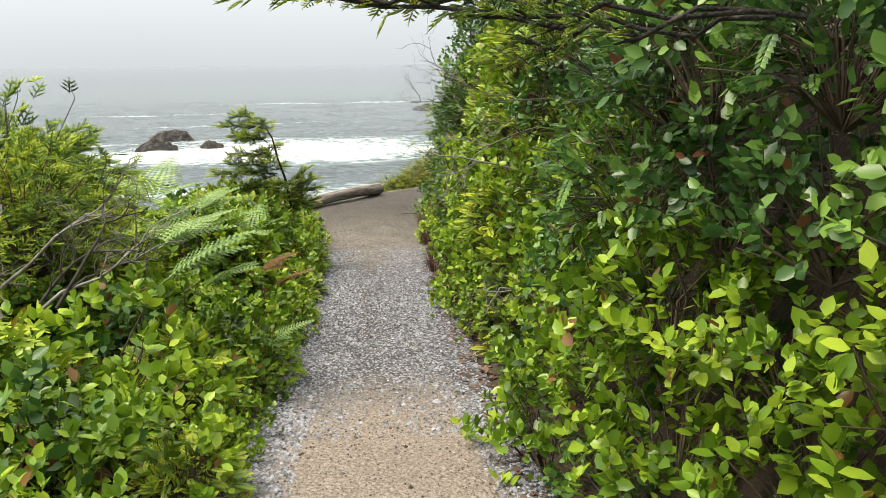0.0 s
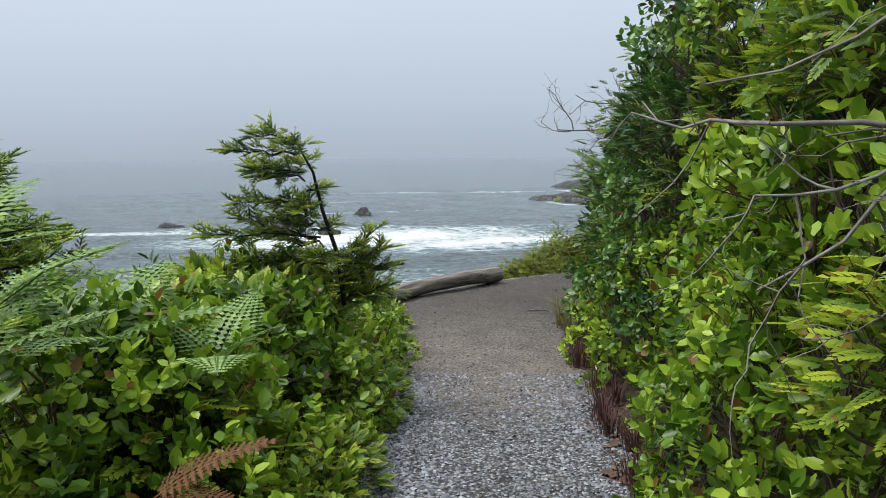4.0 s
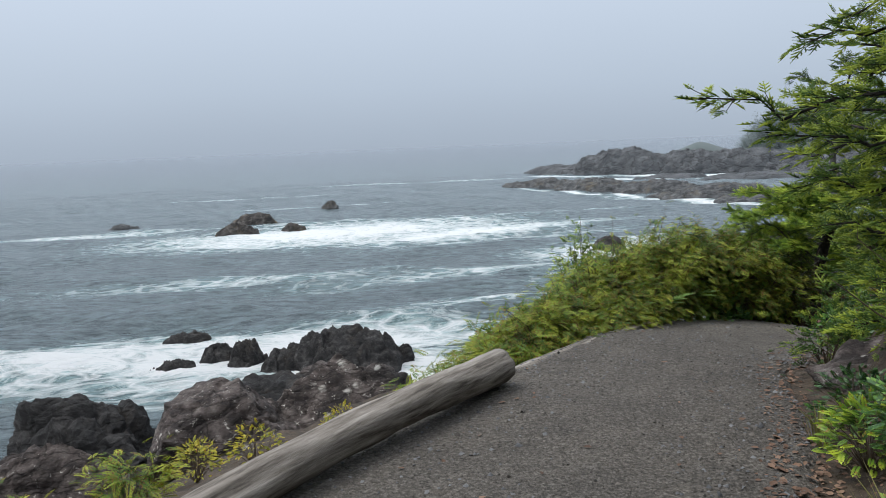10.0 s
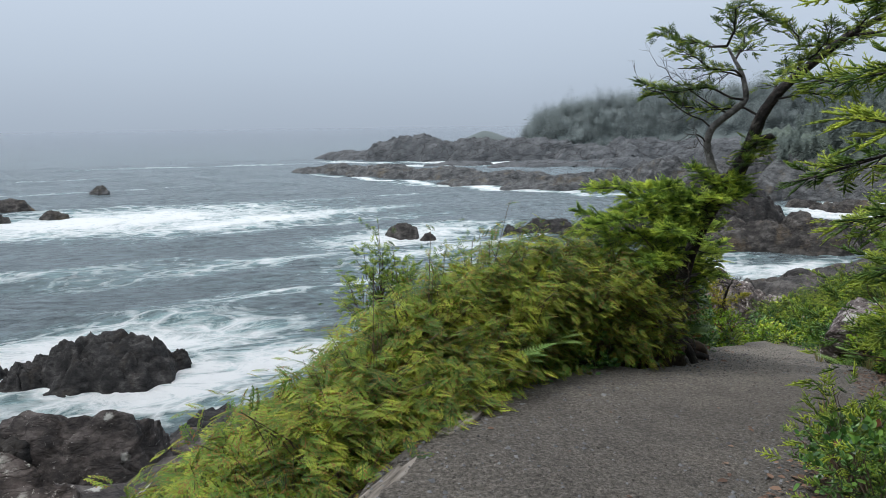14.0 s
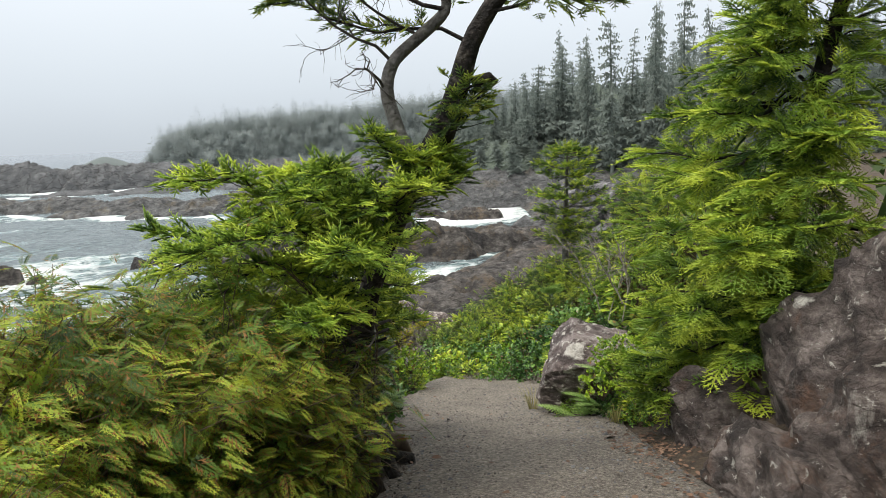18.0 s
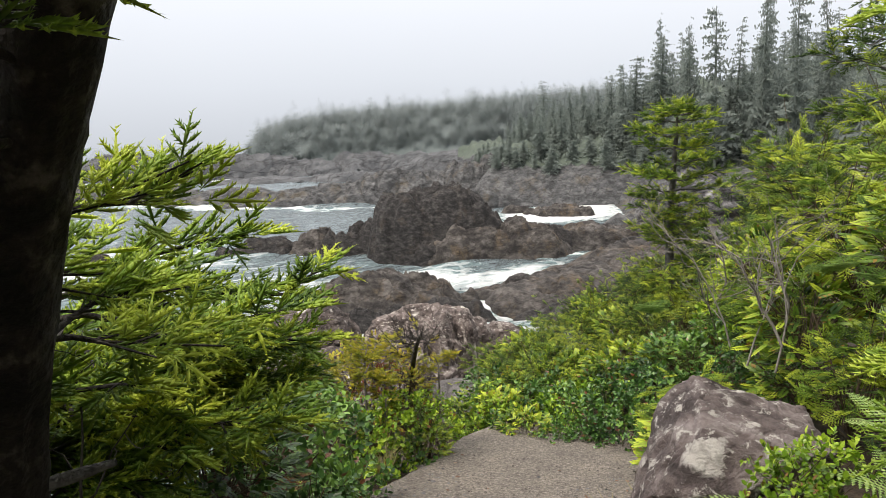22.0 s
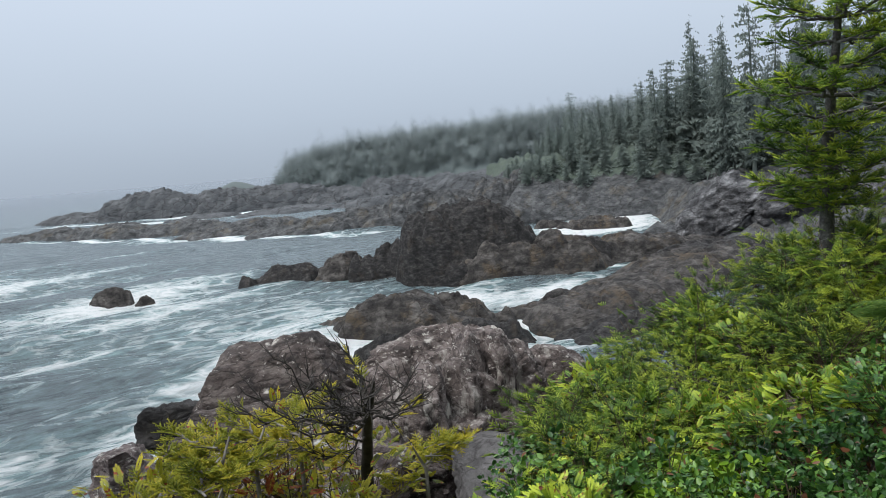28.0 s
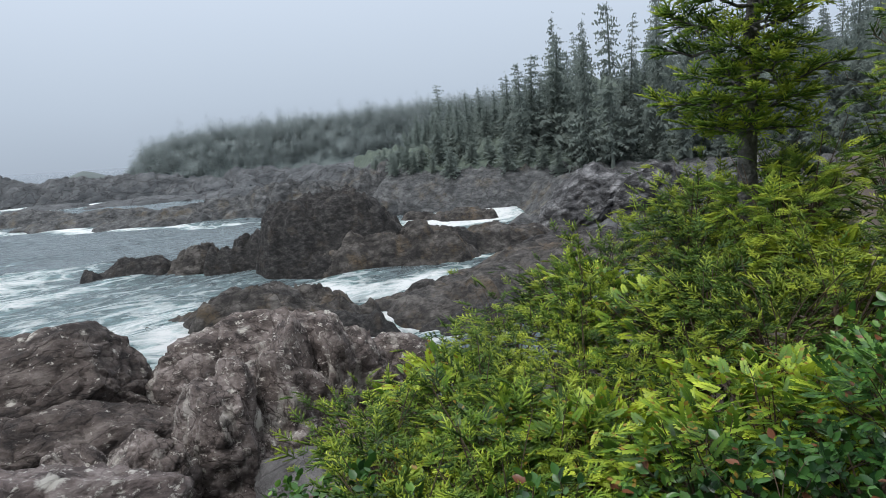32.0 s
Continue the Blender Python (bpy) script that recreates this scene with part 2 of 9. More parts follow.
    l.new(jr.outputs[0], jm.inputs[7])
    colour = jm.outputs[2]
    l.new(colour, b.inputs["Base Color"])
    b.inputs["Roughness"].default_value = rough
    b.inputs["Specular IOR Level"].default_value = 0.35
    nb = n.new("ShaderNodeTexNoise")
    nb.inputs["Scale"].default_value, nb.inputs["Detail"].default_value, nb.inputs["Roughness"].default_value = crack, 12.0, 0.7
    nb.inputs["Distortion"].default_value = 0.6
    l.new(mp.outputs[0], nb.inputs["Vector"])
    nf = n.new("ShaderNodeTexNoise")
    nf.inputs["Scale"].default_value, nf.inputs["Detail"].default_value, nf.inputs["Roughness"].default_value = crack * 6.5, 8.0, 0.75
    l.new(mp.outputs[0], nf.inputs["Vector"])
    ad = n.new("ShaderNodeMath")
    ad.operation = "MULTIPLY_ADD"
    ad.inputs[1].default_value = 0.30
    l.new(nf.outputs[0], ad.inputs[0])
    jh = n.new("ShaderNodeMath")
    jh.operation = "MULTIPLY_ADD"
    jh.inputs[1].default_value = 0.22 * joint
    l.new(jr.outputs[0], jh.inputs[0])
    l.new(nb.outputs[0], jh.inputs[2])
    l.new(jh.outputs[0], ad.inputs[2])
    bu = n.new("ShaderNodeBump")
    bu.inputs["Strength"].default_value, bu.inputs["Distance"].default_value = 1.0, 0.55 / crack
    l.new(ad.outputs[0], bu.inputs["Height"])
    l.new(bu.outputs[0], b.inputs["Normal"])
    return m


M_ROCK = rock_material("wet dark basalt", (0.008, 0.0076, 0.0076), (0.026, 0.0245, 0.024), (0.078, 0.073, 0.070), scale=1.5, crack=1.8, stain=(0.055, 0.042, 0.030))
M_LICHEN = rock_material("brown basalt with pale lichen", (0.030, 0.023, 0.021), (0.096, 0.076, 0.068), (0.20, 0.17, 0.155), lichen=0.58, streak=0.22, scale=3.2, crack=5.0, lichen_colour=(0.55, 0.52, 0.47), joint=1.0)
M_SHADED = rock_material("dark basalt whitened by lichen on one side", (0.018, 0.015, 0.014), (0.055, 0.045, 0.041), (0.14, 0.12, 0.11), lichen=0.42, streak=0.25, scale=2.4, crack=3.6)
M_STREAK = rock_material("brown basalt streaked with white lichen", (0.050, 0.039, 0.036), (0.150, 0.121, 0.111), (0.29, 0.25, 0.235), lichen=0.74, streak=0.78, scale=3.8, crack=6.5, lichen_colour=(0.58, 0.55, 0.50), joint=1.0, upright=True)
M_PLAIN = rock_material("smooth grey slab", (0.085, 0.08, 0.078), (0.14, 0.133, 0.13), (0.20, 0.19, 0.186), scale=2.0, crack=3.0)
M_BOULDER = rock_material("purple-brown boulder with lichen", (0.060, 0.047, 0.045), (0.160, 0.128, 0.122), (0.31, 0.27, 0.26), lichen=0.88, streak=0.42, scale=3.4, crack=5.5, lichen_colour=(0.54, 0.52, 0.48), joint=0.5)
M_WALLROCK = rock_material("brown outcrop rock", (0.030, 0.023, 0.021), (0.098, 0.079, 0.072), (0.24, 0.205, 0.19), lichen=0.56, streak=0.46, scale=4.2, crack=7.0, stain=(0.15, 0.072, 0.038), joint=0.6)
M_TIDAL = rock_material("tidal rock with ochre weed", (0.020, 0.018, 0.017), (0.062, 0.056, 0.051), (0.15, 0.139, 0.128), scale=0.75, crack=1.1, stain=(0.15, 0.105, 0.055))
# distance haze is mixed into the base colours of both reef rocks
M_REEF_HAZED = rock_material("grey-brown reef rock paled by painted haze", (0.038, 0.040, 0.042), (0.086, 0.089, 0.091), (0.162, 0.165, 0.166), scale=0.55, crack=0.8, stain=(0.150, 0.122, 0.080))
M_FARREEF_HAZED = rock_material("far reef rock, haze in the grey", (0.078, 0.084, 0.090), (0.108, 0.114, 0.121), (0.150, 0.156, 0.163), scale=0.22, crack=0.3)
M_BLUFF = rock_material("grey bluff rock", (0.032, 0.032, 0.034), (0.100, 0.100, 0.104), (0.29, 0.29, 0.295), scale=0.55, crack=0.9)
M_SOIL = material("dark forest soil and litter", [(0.3, (0.016, 0.012, 0.008)), (0.55, (0.05, 0.035, 0.022)), (0.75, (0.10, 0.07, 0.045))], scale=9, rough=0.95, bump=0.8, bump_scale=40)
M_SCRUB = leaf_material("low evergreen scrub", (0.022, 0.042, 0.012), (0.060, 0.095, 0.020), (0.14, 0.17, 0.035), rough=0.8, through_light=0.0, patch=1.4)


def path_material(name):
    """Trodden gravel: fine grit, sandy where it is worn, crushed chips where they lie loose, darkened where dimmer
    light is put into the colour.
    """
    m = bpy.data.materials.new(name)
    m.use_nodes = True
    n, l = m.node_tree.nodes, m.node_tree.links
    b = n["Principled BSDF"]
    geo = n.new("ShaderNodeNewGeometry")

    def noise(scale, detail, rough):
        q = n.new("ShaderNodeTexNoise")
        q.inputs["Scale"].default_value, q.inputs["Detail"].default_value, q.inputs["Roughness"].default_value = scale, detail, rough
        l.new(geo.outputs["Position"], q.inputs["Vector"])
        return q.outputs[0]

    def ramp(source, *stops):
        q = n.new("ShaderNodeValToRGB")
        e = q.color_ramp.elements
        e[0].position, e[0].color = stops[0][0], (*stops[0][1], 1)
        e[1].position, e[1].color = stops[-1][0], (*stops[-1][1], 1)
        for p, c in stops[1:-1]:
            e.new(p).color = (*c, 1)
        l.new(source, q.inputs[0])
        return q.outputs[0]

    def mix(share, one, two, kind="MIX"):
        q = n.new("ShaderNodeMix")
        q.data_type, q.blend_type = "RGBA", kind
        l.new(share, q.inputs[0]) if not isinstance(share, float) else None
        if isinstance(share, float):
            q.inputs[0].default_value = share
        l.new(one, q.inputs[6])
        l.new(two, q.inputs[7])
        return q.outputs[2]

    def spread(name_, source, low, high):
        """Where an attribute, broken up by noise, takes over."""
        at_ = n.new("ShaderNodeAttribute")
        at_.attribute_name = name_
        q = n.new("ShaderNodeMath")
        q.operation = "MULTIPLY_ADD"
        q.inputs[1].default_value = 0.9
        l.new(source, q.inputs[0])
        l.new(at_.outputs["Fac"], q.inputs[2])
        r = n.new("ShaderNodeMapRange")
        r.inputs[1].default_value, r.inputs[2].default_value = low, high
        l.new(q.outputs[0], r.inputs[0])
        return r.outputs[0]

    patch = noise(2.4, 6.0, 0.65)
    grit = ramp(noise(38.0, 9.0, 0.85), (0.36, (0.040, 0.035, 0.031)), (0.50, (0.165, 0.148, 0.128)), (0.62, (0.37, 0.34, 0.305)))
    broad = ramp(patch, (0.30, (0.74, 0.73, 0.72)), (0.52, (1.0, 0.99, 0.97)), (0.72, (1.22, 1.19, 1.14)))
    sandy = ramp(noise(45.0, 8.0, 0.75), (0.36, (0.150, 0.120, 0.096)), (0.50, (0.265, 0.222, 0.184)), (0.64, (0.40, 0.35, 0.30)))
    cell = n.new("ShaderNodeTexVoronoi")
    cell.inputs["Scale"].default_value = 48.0
    l.new(geo.outputs["Position"], cell.inputs["Vector"])
    tone = n.new("ShaderNodeSeparateColor")
    l.new(cell.outputs["Color"], tone.inputs[0])
    chips = ramp(tone.outputs[0], (0.0, (0.085, 0.089, 0.098)), (0.5, (0.25, 0.262, 0.29)), (0.9, (0.50, 0.515, 0.55)), (1.0, (0.60, 0.60, 0.62)))
    gap = ramp(cell.outputs["Distance"], (0.25, (1, 1, 1)), (0.62, (0.22, 0.21, 0.20)))
    chips = mix(1.0, chips, gap, "MULTIPLY")
    colour = mix(1.0, grit, broad, "MULTIPLY")
    colour = mix(spread("sand", patch, 0.65, 1.45), colour, sandy)
    colour = mix(spread("chips", noise(7.0, 6.0, 0.7), 0.62, 1.12), colour, chips)
    # dimmer light past the bend, painted as a darker gravel colour
    dim_light = n.new("ShaderNodeAttribute")
    dim_light.attribute_name = "dim_light"
    dark = ramp(dim_light.outputs["Fac"], (0.0, (1.0, 1.0, 1.0)), (1.0, (0.46, 0.46, 0.46)))
    l.new(mix(1.0, colour, dark, "MULTIPLY"), b.inputs["Base Color"])
    b.inputs["Roughness"].default_value = 0.9
    b.inputs["Specular IOR Level"].default_value = 0.3
    add = n.new("ShaderNodeMath")
    add.operation = "MULTIPLY_ADD"
    add.inputs[1].default_value = 1.6
    l.new(noise(28.0, 8.0, 0.75), add.inputs[0])
    l.new(gap, add.inputs[2])
    bu = n.new("ShaderNodeBump")
    bu.inputs["Strength"].default_value, bu.inputs["Distance"].default_value = 0.8, 0.012
    l.new(add.outputs[0], bu.inputs["Height"])
    l.new(bu.outputs[0], b.inputs["Normal"])
    return m


M_PATH = path_material("trodden grey-brown gravel")
M_PEBBLE_PALE = leaf_material("blue-grey stone chips", (0.06, 0.064, 0.074), (0.21, 0.22, 0.245), (0.46, 0.475, 0.51), rough=0.8, through_light=0.0, patch=30.0)
M_PEBBLE = leaf_material("crushed stone chips", (0.022, 0.022, 0.024), (0.075, 0.076, 0.080), (0.17, 0.17, 0.172), rough=0.8, through_light=0.0, patch=30.0)
M_GRIT = leaf_material("brown grit chips", (0.022, 0.019, 0.016), (0.065, 0.057, 0.049), (0.15, 0.135, 0.118), rough=0.85, through_light=0.0, patch=30.0)
M_BARK = material("dark wet bark", [(0.42, (0.007, 0.006, 0.005)), (0.56, (0.026, 0.020, 0.017)), (0.72, (0.13, 0.115, 0.10))], scale=13, rough=0.9, bump=1.0, bump_scale=45)
M_GREYBARK = material("grey lichened bark", [(0.3, (0.05, 0.047, 0.043)), (0.55, (0.13, 0.125, 0.118)), (0.75, (0.26, 0.255, 0.245))], scale=14, rough=0.9, bump=0.9, bump_scale=40)
M_TWIG = material("bare grey twigs", [(0.3, (0.09, 0.08, 0.07)), (0.6, (0.22, 0.205, 0.185)), (0.75, (0.34, 0.33, 0.31))], scale=20, rough=0.9, bump=0)
M_DARKTWIG = material("dark bare twigs", [(0.3, (0.015, 0.013, 0.012)), (0.7, (0.06, 0.053, 0.047))], scale=20, rough=0.9, bump=0)
M_STEM = material("brown woody stems", [(0.3, (0.035, 0.024, 0.016)), (0.7, (0.12, 0.085, 0.055))], scale=25, rough=0.9, bump=0)
M_REDTWIG = material("dry dark red heather", [(0.3, (0.05, 0.022, 0.020)), (0.7, (0.16, 0.075, 0.06))], scale=12, rough=0.9, bump=0)
M_SALAL = leaf_material("salal leaves", (0.019, 0.052, 0.010), (0.150, 0.280, 0.022), (0.52, 0.67, 0.070), rough=0.30, dead=(0.19, 0.10, 0.03), dead_share=0.04, through_light=0.28)
M_SALAL_DARK = leaf_material("dark glossy salal leaves", (0.012, 0.038, 0.013), (0.050, 0.128, 0.028), (0.21, 0.37, 0.060), rough=0.30, dead=(0.15, 0.06, 0.03), dead_share=0.03, through_light=0.16)
M_YELLOWTUFT = leaf_material("yellow-green spruce tufts", (0.10, 0.13, 0.010), (0.26, 0.28, 0.020), (0.52, 0.44, 0.035), rough=0.6, through_light=0.18, patch=6.0, shoot=True)
M_CEDAR = leaf_material("yellow-green cedar sprays", (0.026, 0.064, 0.011), (0.110, 0.200, 0.021), (0.43, 0.49, 0.052), rough=0.6, dead=(0.26, 0.12, 0.030), dead_share=0.18, through_light=0.34, patch=3.0, shoot=True)
M_SPRUCE = leaf_material("spruce needles", (0.018, 0.044, 0.013), (0.092, 0.170, 0.026), (0.42, 0.50, 0.055), rough=0.55, patch=2.2, through_light=0.20, shoot=True)
M_HEMLOCK = leaf_material("bright hemlock needles", (0.024, 0.060, 0.012), (0.145, 0.255, 0.028), (0.54, 0.63, 0.065), rough=0.55, patch=1.8, through_light=0.22, shoot=True)
# young needles, painted brighter to make up for shade inside the boughs
M_YOUNG_LIT = leaf_material("new spruce growth brightened against bough shade", (0.036, 0.090, 0.015), (0.22, 0.355, 0.040), (0.68, 0.78, 0.10), rough=0.5, through_light=0.28, patch=2.0, shoot=True)
M_BUSH = leaf_material("mixed bright shrub leaves", (0.020, 0.052, 0.010), (0.115, 0.215, 0.022), (0.46, 0.55, 0.05), rough=0.45, dead=(0.26, 0.17, 0.03), dead_share=0.05, through_light=0.26, shoot=True)
M_REDLEAF = leaf_material("reddened shrub leaves", (0.10, 0.02, 0.012), (0.24, 0.05, 0.025), (0.36, 0.16, 0.03), rough=0.5)
M_YELLOW = leaf_material("yellowing shrub leaves", (0.075, 0.105, 0.012), (0.25, 0.26, 0.022), (0.52, 0.44, 0.03), rough=0.5, dead=(0.28, 0.06, 0.025), dead_share=0.06, shoot=True)
M_FERN = leaf_material("bracken fronds", (0.06, 0.125, 0.030), (0.19, 0.32, 0.085), (0.42, 0.55, 0.18), rough=0.5, through_light=0.3)
M_BROWNFERN = leaf_material("dead rust-brown fronds", (0.09, 0.035, 0.014), (0.17, 0.075, 0.03), (0.26, 0.13, 0.06), rough=0.8)
M_GRASS = leaf_material("pale dry grass", (0.10, 0.12, 0.035), (0.22, 0.21, 0.075), (0.38, 0.33, 0.16), rough=0.7)
M_LITTER = leaf_material("fallen rust leaves", (0.055, 0.032, 0.021), (0.120, 0.070, 0.046), (0.24, 0.155, 0.105), rough=0.8, through_light=0.0)
# haze across the bay is put into the crown colour
M_FARTREE_HAZED = leaf_material("spruce crowns across the bay, haze in the colour", (0.190, 0.226, 0.206), (0.205, 0.243, 0.222), (0.222, 0.260, 0.236), rough=1.0, through_light=0.55, patch=0.15)
M_SHADE_SPRUCE = leaf_material("dark spruce boughs", (0.018, 0.034, 0.012), (0.035, 0.062, 0.020), (0.070, 0.105, 0.030), rough=0.8, through_light=0.2)
# the same haze in the trunks; hillside also darkened for the trees' shade
M_FARTRUNK_HAZED = material("spruce trunks greyed by painted haze", [(0.3, (0.12, 0.145, 0.125)), (0.7, (0.165, 0.19, 0.165))], scale=2, rough=0.9, bump=0)
M_FARHILL_HAZED = material("dense scrub across the bay, haze and shade in the colour", [(0.36, (0.050, 0.066, 0.054)), (0.52, (0.066, 0.085, 0.068)), (0.66, (0.086, 0.108, 0.080))], scale=1.6, rough=1.0, bump=0.8, bump_scale=3.0)
# haze before the headland is painted in as grey base colours
M_HEADLAND_HAZED = leaf_material("far woods, haze in the colour", (0.095, 0.114, 0.113), (0.104, 0.124, 0.122), (0.114, 0.134, 0.132), rough=1.0, through_light=0.0, patch=0.3)
M_HEADTREE_HAZED = leaf_material("far spruce tops, haze in the colour", (0.235, 0.270, 0.270), (0.247, 0.283, 0.282), (0.260, 0.297, 0.294), rough=1.0, through_light=0.55, patch=0.3)
M_LOG = bpy.data.materials.new("weathered silver driftwood")
M_LOG.use_nodes = True
n, l = M_LOG.node_tree.nodes, M_LOG.node_tree.links
co = n.new("ShaderNodeTexCoord")
mp = n.new("ShaderNodeMapping")
mp.inputs["Scale"].default_value = (1.2, 16, 16)
l.new(co.outputs["Object"], mp.inputs[0])
no = n.new("ShaderNodeTexNoise")
no.inputs["Scale"].default_value, no.inputs["Detail"].default_value, no.inputs["Roughness"].default_value = 1.6, 9, 0.7
l.new(mp.outputs[0], no.inputs["Vector"])
ra = n.new("ShaderNodeValToRGB")
e = ra.color_ramp.elements
e[0].position, e[0].color = 0.36, (0.045, 0.036, 0.028, 1)
e[1].position, e[1].color = 0.72, (0.36, 0.33, 0.295, 1)
k = e.new(0.48)
k.color = (0.165, 0.143, 0.120, 1)
l.new(no.outputs[0], ra.inputs[0])
l.new(ra.outputs[0], n["Principled BSDF"].inputs["Base Color"])
n["Principled BSDF"].inputs["Roughness"].default_value = 0.85
bu = n.new("ShaderNodeBump")
bu.inputs["Strength"].default_value, bu.inputs["Distance"].default_value = 0.9, 0.02
l.new(no.outputs[0], bu.inputs["Height"])
l.new(bu.outputs[0], n["Principled BSDF"].inputs["Normal"])

# the sea: green-grey water, white foam where the attribute and the noise allow it
M_SEA = bpy.data.materials.new("grey-green sea with foam")
M_SEA.use_nodes = True
n, l = M_SEA.node_tree.nodes, M_SEA.node_tree.links
b = n["Principled BSDF"]
geo = n.new("ShaderNodeNewGeometry")
att = n.new("ShaderNodeAttribute")
att.attribute_name = "foam"
mp = n.new("ShaderNodeMapping")
mp.inputs["Scale"].default_value = (0.55, 1.0, 1.0)
mp.inputs["Rotation"].default_value = (0, 0, radians(-18))
l.new(geo.outputs["Position"], mp.inputs[0])
n1 = n.new("ShaderNodeTexNoise")
n1.inputs["Scale"].default_value, n1.inputs["Detail"].default_value, n1.inputs["Roughness"].default_value, n1.inputs["Distortion"].default_value = 0.42, 14, 0.78, 1.6
l.new(mp.outputs[0], n1.inputs["Vector"])
s1 = n.new("ShaderNodeMath")
s1.operation = "ADD"
l.new(n1.outputs[0], s1.inputs[0])
l.new(att.outputs["Fac"], s1.inputs[1])
rf = n.new("ShaderNodeValToRGB")
rf.color_ramp.elements[0].position, rf.color_ramp.elements[1].position = 0.90, 1.08
mpf = n.new("ShaderNodeMath")
mpf.operation = "MULTIPLY"
mpf.inputs[1].default_value = 0.7
l.new(s1.outputs[0], mpf.inputs[0])
rf.color_ramp.elements[0].position, rf.color_ramp.elements[1].position = 0.640, 0.765
l.new(mpf.outputs[0], rf.inputs[0])
rt = n.new("ShaderNodeValToRGB")
rt.color_ramp.elements[0].position, rt.color_ramp.elements[0].color = 0.46, (0.146, 0.184, 0.198, 1)
rt.color_ramp.elements[1].position, rt.color_ramp.elements[1].color = 0.72, (0.25, 0.375, 0.38, 1)
l.new(mpf.outputs[0], rt.inputs[0])
# a torn web of thinner foam around the white water
wv = n.new("ShaderNodeTexVoronoi")
wv.feature = "DISTANCE_TO_EDGE"
wv.inputs["Scale"].default_value = 0.55
wadd = n.new("ShaderNodeVectorMath")
wadd.operation = "MULTIPLY_ADD"
wadd.inputs[1].default_value = (3.2, 3.2, 0.0)
wno = n.new("ShaderNodeTexNoise")
wno.inputs["Scale"].default_value, wno.inputs["Detail"].default_value = 0.5, 5.0
l.new(mp.outputs[0], wno.inputs["Vector"])
l.new(wno.outputs[1], wadd.inputs[0])
l.new(mp.outputs[0], wadd.inputs[2])
l.new(wadd.outputs[0], wv.inputs["Vector"])
web = n.new("ShaderNodeMapRange")
web.inputs[1].default_value, web.inputs[2].default_value, web.inputs[3].default_value, web.inputs[4].default_value = 0.0, 0.16, 1.0, 0.0
l.new(wv.outputs["Distance"], web.inputs[0])
wmask = n.new("ShaderNodeMapRange")
wmask.inputs[1].default_value, wmask.inputs[2].default_value, wmask.inputs[4].default_value = 0.52, 0.66, 0.95
l.new(mpf.outputs[0], wmask.inputs[0])
wm = n.new("ShaderNodeMath")
wm.operation = "MULTIPLY"
l.new(web.outputs[0], wm.inputs[0])
l.new(wmask.outputs[0], wm.inputs[1])
fmax = n.new("ShaderNodeMath")
fmax.operation = "MAXIMUM"
l.new(rf.outputs[0], fmax.inputs[0])
l.new(wm.outputs[0], fmax.inputs[1])
mx = n.new("ShaderNodeMix")
mx.data_type = "RGBA"
l.new(fmax.outputs[0], mx.inputs[0])
# bright and dark wave faces, painted into the water colour by noise
nw = n.new("ShaderNodeTexNoise")
nw.inputs["Scale"].default_value, nw.inputs["Detail"].default_value, nw.inputs["Roughness"].default_value = 1.7, 10, 0.75
mpw = n.new("ShaderNodeMapping")
mpw.inputs["Scale"].default_value = (0.32, 1.0, 1.0)
mpw.inputs["Rotation"].default_value = (0, 0, radians(-14))
l.new(geo.outputs["Position"], mpw.inputs[0])
l.new(mpw.outputs[0], nw.inputs["Vector"])
rw = n.new("ShaderNodeMapRange")
rw.inputs[1].default_value, rw.inputs[2].default_value, rw.inputs[3].default_value, rw.inputs[4].default_value = 0.34, 0.68, 0.35, 1.75
l.new(nw.outputs[0], rw.inputs[0])
hs = n.new("ShaderNodeHueSaturation")
l.new(rw.outputs[0], hs.inputs["Value"])
l.new(rt.outputs[0], hs.inputs["Color"])
l.new(hs.outputs[0], mx.inputs[6])
mx.inputs[7].default_value = (0.86, 0.88, 0.88, 1)
# haze over the water far out, mixed into the sea's base colour
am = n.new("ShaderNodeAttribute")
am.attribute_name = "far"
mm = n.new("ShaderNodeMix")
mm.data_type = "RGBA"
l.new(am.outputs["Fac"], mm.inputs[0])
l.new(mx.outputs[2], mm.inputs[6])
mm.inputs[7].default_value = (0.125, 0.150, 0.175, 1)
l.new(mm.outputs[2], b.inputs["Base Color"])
rr = n.new("ShaderNodeMapRange")
rr.inputs[3].default_value, rr.inputs[4].default_value = 0.22, 0.9
l.new(fmax.outputs[0], rr.inputs[0])
l.new(rr.outputs[0], b.inputs["Roughness"])
b.inputs["IOR"].default_value = 1.33
b.inputs["Specular IOR Level"].default_value = 0.4
mp2 = n.new("ShaderNodeMapping")
mp2.inputs["Scale"].default_value = (0.5, 1.0, 1.0)
mp2.inputs["Rotation"].default_value = (0, 0, radians(-14))
l.new(geo.outputs["Position"], mp2.inputs[0])
n2 = n.new("ShaderNodeTexNoise")
n2.inputs["Scale"].default_value, n2.inputs["Detail"].default_value, n2.inputs["Roughness"].default_value = 1.0, 12, 0.72
l.new(mp2.outputs[0], n2.inputs["Vector"])
bu = n.new("ShaderNodeBump")
bu.inputs["Strength"].default_value, bu.inputs["Distance"].default_value = 1.0, 1.3
l.new(n2.outputs[0], bu.inputs["Height"])
l.new(bu.outputs[0], b.inputs["Normal"])


# ---- mesh helpers ----
rng = np.random.default_rng(7)


